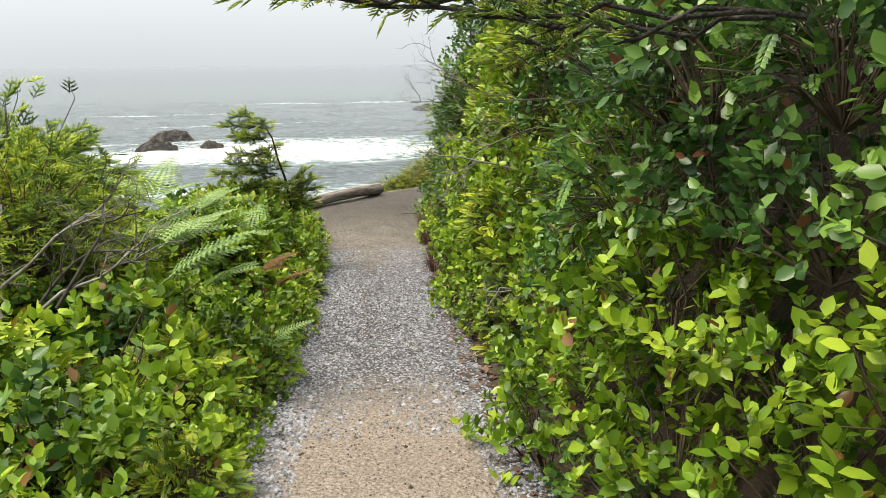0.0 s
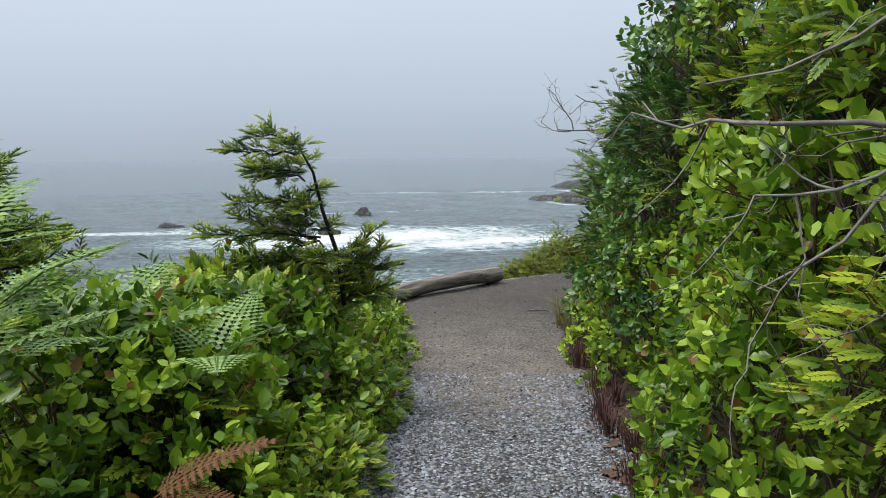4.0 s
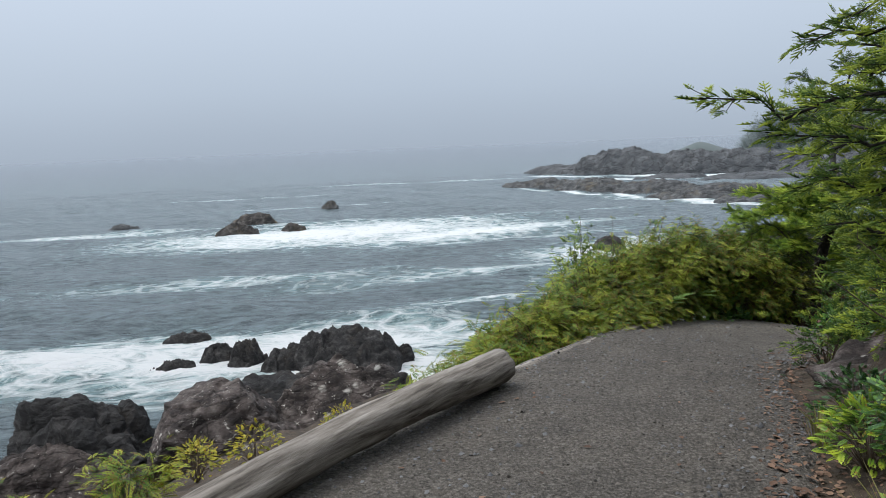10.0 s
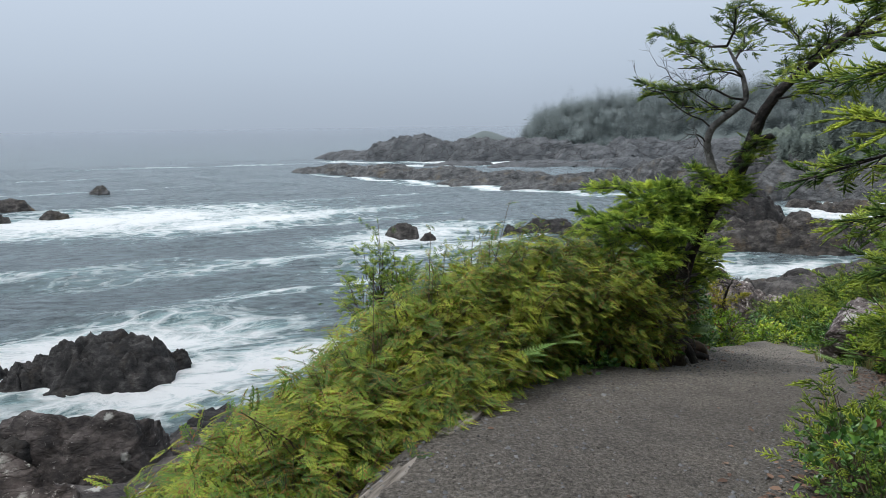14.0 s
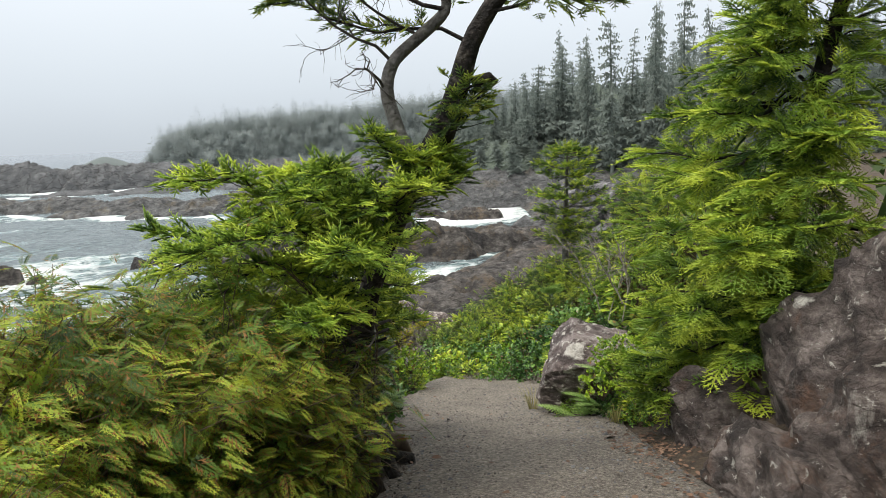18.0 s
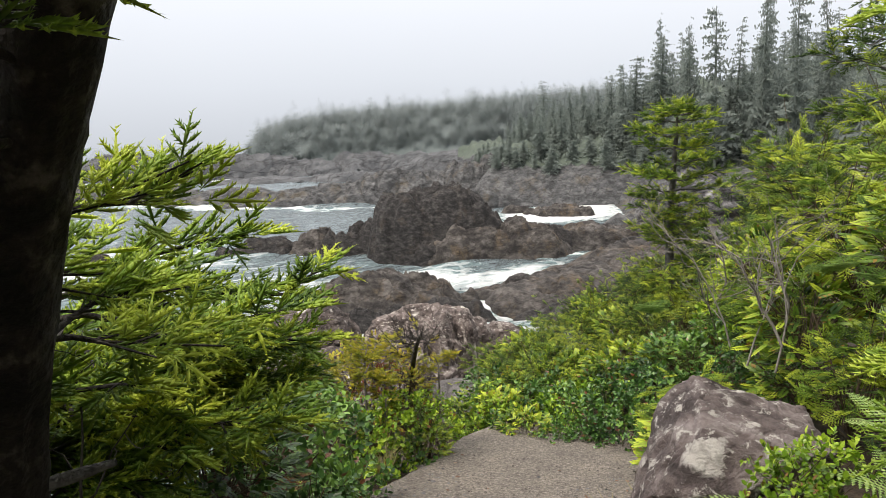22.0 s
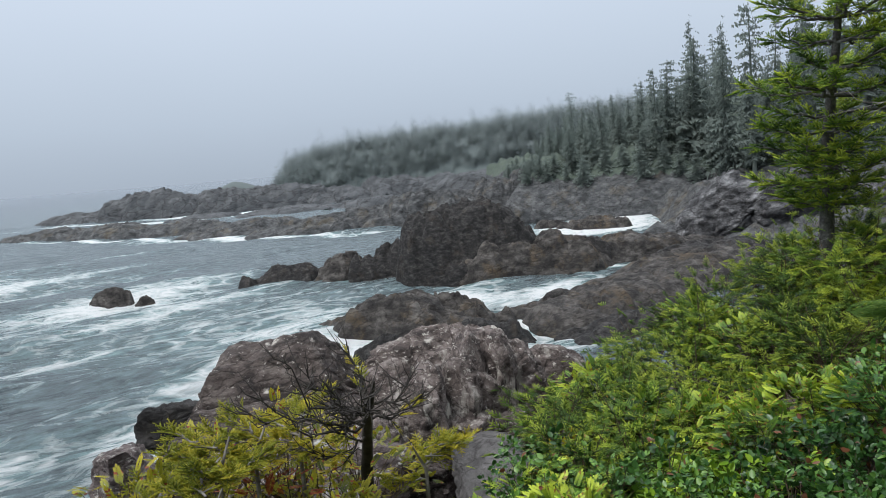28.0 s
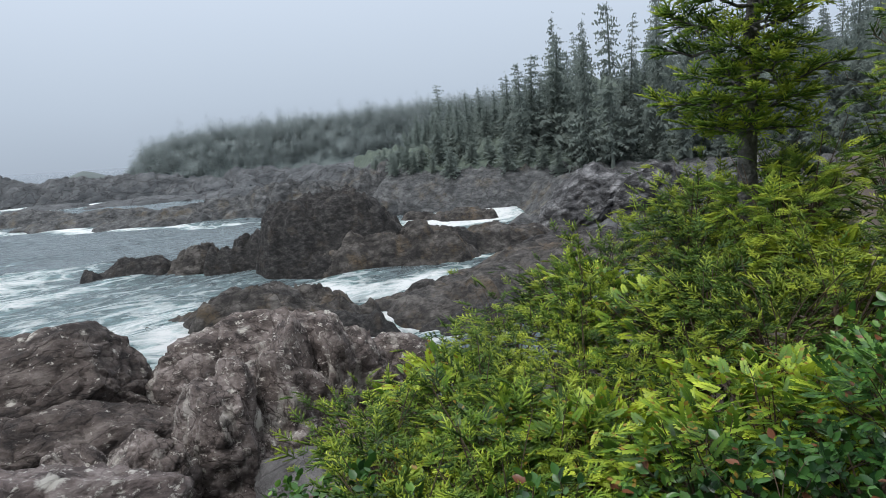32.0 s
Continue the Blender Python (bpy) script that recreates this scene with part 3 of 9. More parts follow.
def mesh_np(name, verts, faces, mats=(), smooth=False, face_mats=None):
    """A mesh from arrays: faces is an (n, 3) or (n, 4) array, or a list of lists."""
    me = bpy.data.meshes.new(name)
    verts = np.asarray(verts, dtype=np.float32)
    tone = verts[:, 3].copy() if verts.shape[1] == 4 else None
    verts = verts[:, :3]
    if isinstance(faces, np.ndarray):
        k = faces.shape[1]
        me.vertices.add(len(verts))
        me.vertices.foreach_set("co", verts.ravel())
        me.loops.add(faces.size)
        me.loops.foreach_set("vertex_index", faces.astype(np.int32).ravel())
        me.polygons.add(len(faces))
        me.polygons.foreach_set("loop_start", np.arange(0, faces.size, k, dtype=np.int32))
        me.update(calc_edges=True)
        me.validate()
    else:
        me.from_pydata([tuple(v) for v in verts], [], faces)
    if tone is not None:
        me.attributes.new("tone", "FLOAT", "POINT").data.foreach_set("value", tone)
    for m in mats:
        me.materials.append(m)
    if face_mats is not None:
        me.polygons.foreach_set("material_index", np.asarray(face_mats, dtype=np.int32))
    if smooth:
        me.polygons.foreach_set("use_smooth", np.ones(len(me.polygons), dtype=bool))
    return me


def part(name, me, parent=None, label=""):
    ob = new(name, me)
    if parent is not None:
        ob.parent = parent
    if label:
        ob["label"] = label
    return ob


def thing(name, label, category, group="", kind="", at=None):
    ob = new(name)
    if at is not None:
        ob.matrix_basis = at
    return tagged(ob, label, category, group, kind)


def hash3(ix, iy, iz, seed):
    h = (ix * 374761393 + iy * 668265263 + iz * 2147483647 + seed * 1274126177) & 0xFFFFFFFF
    h = ((h ^ (h >> 13)) * 1274126177) & 0xFFFFFFFF
    return ((h ^ (h >> 16)) & 0xFFFF) / 65535.0


def vnoise(p, seed=0):
    """Value noise, 0 to 1, at an (n, 3) array of points."""
    f = np.floor(p)
    i = f.astype(np.int64)
    u = p - f
    u = u * u * (3 - 2 * u)
    out = 0
    for dx in (0, 1):
        for dy in (0, 1):
            for dz in (0, 1):
                w = (u[:, 0] if dx else 1 - u[:, 0]) * (u[:, 1] if dy else 1 - u[:, 1]) * (u[:, 2] if dz else 1 - u[:, 2])
                out = out + w * hash3(i[:, 0] + dx, i[:, 1] + dy, i[:, 2] + dz, seed)
    return out


def fbm(p, octaves=4, seed=0, ridged=False):
    a, s, t = 1.0, 0.0, 0.0
    q = np.array(p, dtype=float)
    for o in range(octaves):
        v = vnoise(q, seed + o * 17)
        if ridged:
            v = 1 - np.abs(2 * v - 1)
        s, t = s + a * v, t + a
        a *= 0.5
        q = q * 2.03 + 11.3
    return s / t


def worley(p, seed=0):
    """Cell noise: distance to the nearest and the second point, and a value for the nearest cell."""
    f = np.floor(p)
    i = f.astype(np.int64)
    f1, f2, cid = np.full(len(p), 9.0), np.full(len(p), 9.0), np.zeros(len(p))
    for dx in (-1, 0, 1):
        for dy in (-1, 0, 1):
            for dz in (-1, 0, 1):
                a, b, c = i[:, 0] + dx, i[:, 1] + dy, i[:, 2] + dz
                q = np.stack([a + hash3(a, b, c, seed), b + hash3(a, b, c, seed + 1), c + hash3(a, b, c, seed + 2)], -1)
                d = np.linalg.norm(q - p, axis=1)
                near = d < f1
                f2 = np.where(near, f1, np.minimum(f2, d))
                cid = np.where(near, hash3(a, b, c, seed + 3), cid)
                f1 = np.where(near, d, f1)
    return f1, f2, cid


def fracture(q, seed, stretch=(1.0, 1.0, 1.8)):
    """Broken-block relief for points in units of the rock's size: stepped faces with open joints."""
    c, s = math.cos(0.5 + seed), math.sin(0.5 + seed)
    w = q + 0.35 * np.stack([fbm(q * 1.7, 2, seed + 40), fbm(q * 1.7 + 9, 2, seed + 41), fbm(q * 1.7 + 18, 2, seed + 42)], -1)
    r = np.stack([w[:, 0] * c - w[:, 1] * s + 0.4 * w[:, 2], w[:, 0] * s + w[:, 1] * c, w[:, 2] - 0.35 * w[:, 0]], -1) * np.array(stretch)
    out = 0
    for k, a in ((1.6, 1.0), (4.1, 0.42), (9.5, 0.16)):
        f1, f2, cid = worley(r * k + seed * 1.7, seed + int(k * 10))
        out = out + a * ((cid - 0.5) * 1.0 - 0.7 * np.exp(-((f2 - f1) / 0.07) ** 2) - 0.06 * f1)
    return out


def smooth01(x):
    x = np.clip(x, 0, 1)
    return x * x * (3 - 2 * x)


# ---- the plan: the line of the path, its half-widths, the land ----
SEA = -12.4
# x, y, height, half-width towards the sea, half-width towards the hill
LINE = np.array([
    (-0.60, -9.0, 1.75, 0.55, 0.90), (-0.50, -4.4, 1.28, 0.55, 0.80), (-0.25, -0.8, 0.92, 0.62, 0.72), (-0.15, 1.8, 0.62, 0.50, 0.77),
    (-0.05, 3.8, 0.51, 0.45, 0.80), (0.15, 6.2, 0.37, 0.65, 0.82), (0.35, 8.2, 0.25, 0.95, 0.80), (0.75, 10.0, 0.16, 1.60, 0.80),
    (1.50, 11.8, 0.04, 1.25, 0.90), (2.70, 13.6, -0.11, 1.10, 0.50), (3.80, 14.6, -0.33, 1.40, 0.70), (5.30, 15.75, -0.62, 1.30, 0.95),
    (6.30, 16.9, -0.95, 0.62, 0.95), (7.00, 17.7, -1.18, 0.75, 1.00), (7.75, 18.6, -1.45, 0.90, 1.20), (8.40, 19.3, -1.72, 1.00, 1.20),
    (9.20, 20.15, -2.02, 0.85, 1.10), (10.5, 21.25, -2.36, 0.60, 1.10), (12.6, 22.8, -2.75, 0.3, 0.5), (20.0, 26.5, -4.6, 0.2, 0.2),
    (45.0, 36.0, -8.6, 0.2, 0.2), (80.0, 48.0, -8.6, 0.2, 0.2), (140.0, 60.0, -5.0, 0.2, 0.2)])
SEG = np.arange(len(LINE))
SLOPE = np.interp(SEG, [0, 4, 6, 7.5, 9, 13, 15, 17, 22], [0.05, 0.05, 0.12, 0.45, 0.50, 0.45, 0.30, 0.42, 0.50])
BANK = np.interp(SEG, [0, 6, 8, 10, 12, 13, 14, 16, 18, 22], [2.2, 2.2, 1.7, 1.3, 1.0, 0.6, 0.2, 0.1, 0.5, 1.6])


def land(x, y):
    """Height of the land, how far outside the path, and the side (1 sea, -1 hill), for arrays of x and y."""
    x, y = np.asarray(x, float), np.asarray(y, float)
    best = np.full(x.shape, 1e9)
    zz, out_d, side, kk, bb = (np.zeros(x.shape) for _ in range(5))
    for i in range(len(LINE) - 1):
        a, b = LINE[i], LINE[i + 1]
        d = b[:2] - a[:2]
        k = np.clip(((x - a[0]) * d[0] + (y - a[1]) * d[1]) / (d @ d), 0, 1)
        qx, qy = a[0] + k * d[0], a[1] + k * d[1]
        r = np.hypot(x - qx, y - qy)
        sg = np.where(d[0] * (y - a[1]) - d[1] * (x - a[0]) > 0, 1.0, -1.0)
        hw = np.where(sg > 0, a[3] + k * (b[3] - a[3]), a[4] + k * (b[4] - a[4]))
        m = r < best
        best = np.where(m, r, best)
        zz = np.where(m, a[2] + k * (b[2] - a[2]), zz)
        out_d = np.where(m, r - hw, out_d)
        side = np.where(m, sg, side)
        kk = np.where(m, SLOPE[i] + k * (SLOPE[i + 1] - SLOPE[i]), kk)
        bb = np.where(m, BANK[i] + k * (BANK[i + 1] - BANK[i]), bb)
    o = np.maximum(out_d, 0)
    fall = kk * np.minimum(o, 8) + np.where(kk > 0.2, 0.42, 0.10) * np.maximum(o - 8, 0)
    rise = bb * smooth01((o - 0.15) / 1.6) + 0.10 * np.maximum(o - 2, 0)
    p = np.stack([x, y, np.zeros_like(x)], -1).reshape(-1, 3)
    rough = (fbm(p * 0.45, 4, 3, True).reshape(x.shape) - 0.55) * np.clip(o * 0.35, 0, 2.2)
    small = (fbm(p * 2.0, 3, 9).reshape(x.shape) - 0.5) * np.clip(0.02 + o * 0.25, 0, 0.25)
    z = zz + np.where(side > 0, -fall + rough * np.clip(kk * 2, 0.15, 1), rise + 0.3 * rough) + small
    return z, out_d, side


def ground_z(x, y):
    return float(land(np.array([x]), np.array([y]))[0][0])


xs = np.concatenate([np.arange(-70, -8, 3.0), np.arange(-8, 17, 0.22), np.arange(17, 50, 0.9), np.arange(50, 175, 5.0)])
ys = np.concatenate([np.arange(-60, -10, 4.0), np.arange(-10, 30, 0.22), np.arange(30, 62, 0.8), np.arange(62, 130, 5.0)])
gx, gy = np.meshgrid(xs, ys, indexing="ij")
gz, go, gs = land(gx, gy)
idx = np.arange(gx.size).reshape(gx.shape)
quads = np.stack([idx[:-1, :-1], idx[1:, :-1], idx[1:, 1:], idx[:-1, 1:]], -1).reshape(-1, 4)
keep = (np.maximum.reduce([gz.ravel()[quads[:, k]] for k in range(4)]) > SEA - 1.5)
quads = quads[keep]
om = go.ravel()[quads].mean(1)
sm = gs.ravel()[quads].mean(1)
fm = np.where((sm > 0) & (gz.ravel()[quads].mean(1) < -1.9) & (om > 2.2), np.where(gx.ravel()[quads].mean(1) > 17, 2, 1), 0)
# scrub covers the ground away from the path, as low rounded humps
scrub = smooth01((go - 2.6) / 1.2) * np.where((gs < 0) | (gy < 9.0), 1.0, 0.0) * np.where(gx < 30, 1.0, 0.0)
hump = worley(np.stack([gx, gy, 0 * gx], -1).reshape(-1, 3) * np.array([1.3, 1.3, 0]), 88)[0].reshape(gx.shape)
gz = gz + scrub * (0.75 * np.clip(1.0 - hump, 0, 1) + 0.25 * fbm(np.stack([gx, gy, 0 * gx], -1).reshape(-1, 3) * 3.0, 2, 89).reshape(gx.shape))
fm = np.where(scrub.ravel()[quads].mean(1) > 0.5, 3, fm)
ground = part("ground", mesh_np("ground", np.stack([gx, gy, gz - 0.03], -1).reshape(-1, 3), quads, (M_SOIL, M_SHADED, M_TIDAL, M_SCRUB), True, fm))
tagged(ground, "dark soil under the shrubs and rough rock falling to the sea", "ground", kind="structure")

# the footpath: a worn strip with uneven edges, laid on the ground
NS, NW = 620, 26
last = 18
tt = np.linspace(0, last, NS)
cum = np.concatenate([[0], np.cumsum(np.hypot(*np.diff(LINE[:last + 1, :2], axis=0).T))])
uu = np.interp(np.linspace(0, cum[-1], NS), cum, np.arange(last + 1))


def on_line(u, col):
    k = np.ones(7) / 7
    raw = np.interp(u, np.arange(len(LINE)), LINE[:, col])
    pad = np.concatenate([raw[:1].repeat(18), raw, raw[-1:].repeat(18)])
    for _ in range(6):
        pad = np.convolve(pad, k, "same")
    return pad[18:-18]


px_, py_, pz_, pl_, pr_ = (on_line(uu, c) for c in range(5))
dx_, dy_ = np.gradient(px_), np.gradient(py_)
nl = np.hypot(dx_, dy_)
nxl, nyl = -dy_ / nl, dx_ / nl
edge = np.stack([px_ * 1.3, py_ * 1.3, 0 * px_], -1)
wl_ = pl_ + 0.16 * (fbm(edge, 3, 21) - 0.5) + 0.10
wr_ = pr_ + 0.22 * (fbm(edge, 3, 22) - 0.5) + 0.10
ww = np.linspace(-1, 1, NW)
off = np.where(ww[None, :] > 0, ww[None, :] * wl_[:, None], ww[None, :] * wr_[:, None])
qx, qy = px_[:, None] + nxl[:, None] * off, py_[:, None] + nyl[:, None] * off
pq = np.stack([qx, qy, 0 * qx], -1).reshape(-1, 3)
qz = pz_[:, None] + 0.035 * (fbm(pq * 2.2, 3, 31).reshape(qx.shape) - 0.5) - 0.03 * ww[None, :] ** 4 + 0.012 * (fbm(pq * 12, 2, 33).reshape(qx.shape) - 0.5)
qz = np.maximum(qz, land(qx, qy)[0] * (np.abs(ww[None, :]) < 0.97) + qz * (np.abs(ww[None, :]) >= 0.97))
pi_ = np.arange(qx.size).reshape(qx.shape)
pf = np.stack([pi_[:-1, :-1], pi_[:-1, 1:], pi_[1:, 1:], pi_[1:, :-1]], -1).reshape(-1, 4)
footpath = part("footpath", mesh_np("footpath", np.stack([qx, qy, qz + 0.012], -1).reshape(-1, 3), pf[:, ::-1].copy(), (M_PATH,), True))
side_w = np.abs(ww)[None, :] + 0 * qy
for name_, value in (
        ("sand", 0.9 * smooth01((0.9 - qy) / 1.8) * smooth01((1.0 - side_w) / 0.35) + 0.3 * smooth01((8 - qy) / 3)),
        ("chips", 0.66 * smooth01((6.4 - qy) / 2.0) * (1 - 0.95 * smooth01((1.0 - qy) / 1.4) * smooth01((0.92 - side_w) / 0.35)) * (1 - 0.4 * smooth01((qy - 3.8) / 1.4) * smooth01((0.8 - side_w) / 0.4)) + 0.12 * smooth01((side_w - 0.6) / 0.4)),
        # darkening by stretch, standing in for dimmer light past the bend
        ("dim_light", np.interp(qy, [6.5, 10.0, 15.0, 17.0], [0.0, 1.0, 1.0, 0.35]))):
    footpath.data.attributes.new(name_, "FLOAT", "POINT").data.foreach_set("value", np.clip(value, 0, 1).ravel().astype(np.float32))
tagged(footpath, "footpath of compacted grey gravel with loose stones", "path", kind="structure")

# ---- sea ----
rad = np.concatenate([[0.0], np.geomspace(18, 330, 200), np.geomspace(345, 4800, 34)])
ang = np.concatenate([np.radians(np.arange(-66, 76, 0.33)), np.radians(np.arange(78, 294, 6.0))])
R, A = np.meshgrid(rad, ang, indexing="ij")
sx, sy = 4 + R * np.sin(A), 10 + R * np.cos(A)
amp = np.clip((R - 20) / 40, 0, 1) * np.clip(1 - R / 900, 0, 1)
wave = 0
for kx, ky, am, ph in ((0.9, 1.9, 0.05, 0.2), (-0.7, 2.4, 0.04, 1.2), (0.05, 0.33, 0.30, 0.3), (-0.12, 0.52, 0.20, 1.7), (0.21, 0.71, 0.13, 4.1), (-0.32, 0.98, 0.09, 2.2), (0.6, 1.25, 0.06, 0.9)):
    wave = wave + am * np.sin(kx * sx + ky * sy + ph + 2.2 * np.sin(0.031 * sx + 0.017 * sy + ph))
pn = np.stack([sx, sy, 0 * sx], -1).reshape(-1, 3)
wave = wave * (0.5 + fbm(pn * 0.03, 3, 5).reshape(sx.shape)) * amp
sz = SEA + wave - np.clip((R - 4000) / 800, 0, 1) * 3


def band(cx, cy, rx, ry, turn, power=1.0):
    """An oval of foam, one at its middle."""
    c, s = math.cos(radians(turn)), math.sin(radians(turn))
    u, v = (sx - cx) * c + (sy - cy) * s, -(sx - cx) * s + (sy - cy) * c
    return power * np.clip(1.25 - np.sqrt((u / rx) ** 2 + (v / ry) ** 2), 0, 1)


foam = np.zeros_like(sx)
FOAM = [(-12, 138, 40, 20, 14, 0.60), (10, 130, 34, 8, 22, 0.56), (-28, 128, 22, 8, -12, 0.48), (25, 104, 14, 9, 10, 0.52), (34, 112, 10, 5, 0, 0.45),
        (-6, 64, 16, 7, 10, 0.62), (-14, 60, 12, 10, 0, 0.62), (-2, 55, 9, 7, 0, 0.66), (6, 57, 10, 5, 25, 0.55), (-22, 62, 14, 9, 10, 0.52),
        (45, 71, 11, 5, 30, 0.56), (36, 58, 10, 5, -30, 0.64), (43, 62, 8, 3, -50, 0.60), (32, 66, 6, 8, 0, 0.54), (54, 69, 9, 3, 15, 0.60), (24, 66, 8, 4, 20, 0.46), (18, 60, 8, 3, 40, 0.50), (33, 76, 14, 6, 25, 0.44),
        (98, 104, 18, 11, 27, 0.80), (93, 278, 24, 6, -38, 0.85), (118, 254, 26, 5, -33, 0.85), (62, 236, 14, 3, -50, 0.7), (62, 168, 30, 4, -58, 0.55), (47, 203, 44, 2.2, -67, 0.62), (70, 152, 14, 2.2, -56, 0.64), (84, 141, 12, 2.5, -40, 0.55), (28, 106, 18, 4, 14, 0.52), (8, 92, 30, 5, 16, 0.33),
        (-20, 92, 26, 5, 4, 0.32), (14, 120, 30, 5, 20, 0.36), (78, 262, 26, 5, -40, 0.66), (104, 262, 24, 4, -30, 0.66), (126, 252, 24, 4, -25, 0.60), (60, 300, 22, 6, -55, 0.66), (150, 330, 60, 12, -25, 0.80), (200, 380, 90, 14, -25, 0.80), (250, 330, 50, 10, -30, 0.8),
        (-60, 150, 30, 4, 10, 0.45), (-48, 240, 26, 3, 3, 0.48), (10, 300, 50, 4, 4, 0.42), (-10, 200, 40, 3, 12, 0.38), (40, 160, 16, 4, 0, 0.46), (52, 92, 8, 4, -30, 0.52), (62, 76, 12, 2.2, -32, 0.55), (30, 82, 26, 14, 15, 0.26), (22, 60, 20, 13, 10, 0.24), (38, 63, 13, 9, -40, 0.52), (14, 78, 24, 3, 18, 0.44), (28, 92, 20, 2.5, 20, 0.46), (20, 50, 12, 8, 0, 0.40), (47, 72, 9, 5, -35, 0.54)]
for f in FOAM:
    foam = np.maximum(foam, band(*f))
foam = np.minimum(foam, 0.55)
foam = foam + 0.16 * np.clip(wave - 0.22, 0, 1) + 0.06
ii = np.arange(sx.size).reshape(sx.shape)
nxt = np.roll(ii, -1, axis=1)
sq = np.stack([ii[:-1], nxt[:-1], nxt[1:], ii[1:]], -1).reshape(-1, 4)
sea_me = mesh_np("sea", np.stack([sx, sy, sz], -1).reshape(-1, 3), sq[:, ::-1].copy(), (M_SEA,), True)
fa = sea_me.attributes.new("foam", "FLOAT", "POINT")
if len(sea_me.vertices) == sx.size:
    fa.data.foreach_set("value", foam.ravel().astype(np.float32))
# share of the haze colour, growing with distance
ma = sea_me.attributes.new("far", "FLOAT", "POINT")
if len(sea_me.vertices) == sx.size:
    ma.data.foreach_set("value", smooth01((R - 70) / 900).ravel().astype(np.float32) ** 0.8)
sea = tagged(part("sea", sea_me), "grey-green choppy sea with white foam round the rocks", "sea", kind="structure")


# ---- rocks ----
def ico(sub):
    bm = bmesh.new()
    bmesh.ops.create_icosphere(bm, subdivisions=sub, radius=1.0)
    v = np.array([q.co[:] for q in bm.verts])
    f = np.array([[q.index for q in p.verts] for p in bm.faces])
    bm.free()
    return v, f


ICO = {k: ico(k) for k in (2, 3, 4, 5, 6)}


def crag(centre, radii, turn=0.0, sub=5, rough=0.35, scale=1.0, seed=0, box=0.0, tilt=0.0):
    """Vertices and faces of one craggy block: a ball cut by random planes, then broken by ridged noise and cracks."""
    v, f = ICO[sub]
    r = np.random.default_rng(seed * 13 + 5)
    k_ = 2.0 + box
    p = v / (np.abs(v) ** k_).sum(1, keepdims=True) ** (1 / k_)
    p = p * (1 + (0.5 - 0.2 * min(box, 1)) * (fbm(v * 1.4 + seed * 3.7, 3, seed) - 0.5)[:, None])
    for k in range(26):
        n = r.normal(size=3)
        n[2] *= 0.8
        n /= np.linalg.norm(n)
        d = r.uniform(0.50 + 0.3 * min(box, 1), 0.92 + 0.2 * min(box, 1))
        p = p - np.maximum(p @ n - d, 0)[:, None] * n
    size = np.array(radii, float) * 1.18
    out = p / np.maximum(np.linalg.norm(p, axis=1, keepdims=True), 1e-6)
    p = p * size
    m = float(np.cbrt(size.prod()))
    q = p / m + seed * 7.31
    big = fbm(q * 1.6, 4, seed + 1, True) - 0.6
    fine = fbm(q * 5.0, 4, seed + 5, True) - 0.6
    cr = np.abs(fbm(q * np.array([2.2, 2.2, 1.2]) + 5, 3, seed + 9) - 0.5)
    crack = -np.clip(0.045 - cr, 0, 1) / 0.045
    p = p + out * (m * rough * (0.62 * big + 0.26 * fine + 0.08 * crack + (0.22 + 0.16 * min(box, 1)) * fracture(q, seed)))[:, None]
    c, s = math.cos(radians(turn)), math.sin(radians(turn))
    p = np.stack([p[:, 0] * c - p[:, 1] * s, p[:, 0] * s + p[:, 1] * c, p[:, 2] + tilt * p[:, 0]], -1)
    return p + np.array(centre), f


def rock(name, blocks, mat, label, group="", category="rock", smooth=False):
    vs, fs, n0 = [], [], 0
    for b in blocks:
        v, f = crag(**b)
        vs.append(v)
        fs.append(f + n0)
        n0 += len(v)
    ob = part(name, mesh_np(name, np.concatenate(vs), np.concatenate(fs), (mat,), smooth))
    return tagged(ob, label, category, group)


def B(x, y, z, rx, ry, rz, turn=0, seed=0, sub=5, rough=0.35, scale=1.0, box=0.0, tilt=0.0):
    return dict(centre=(x, y, z), radii=(rx, ry, rz), turn=turn, seed=seed, sub=sub, rough=rough, scale=scale, box=box, tilt=tilt)


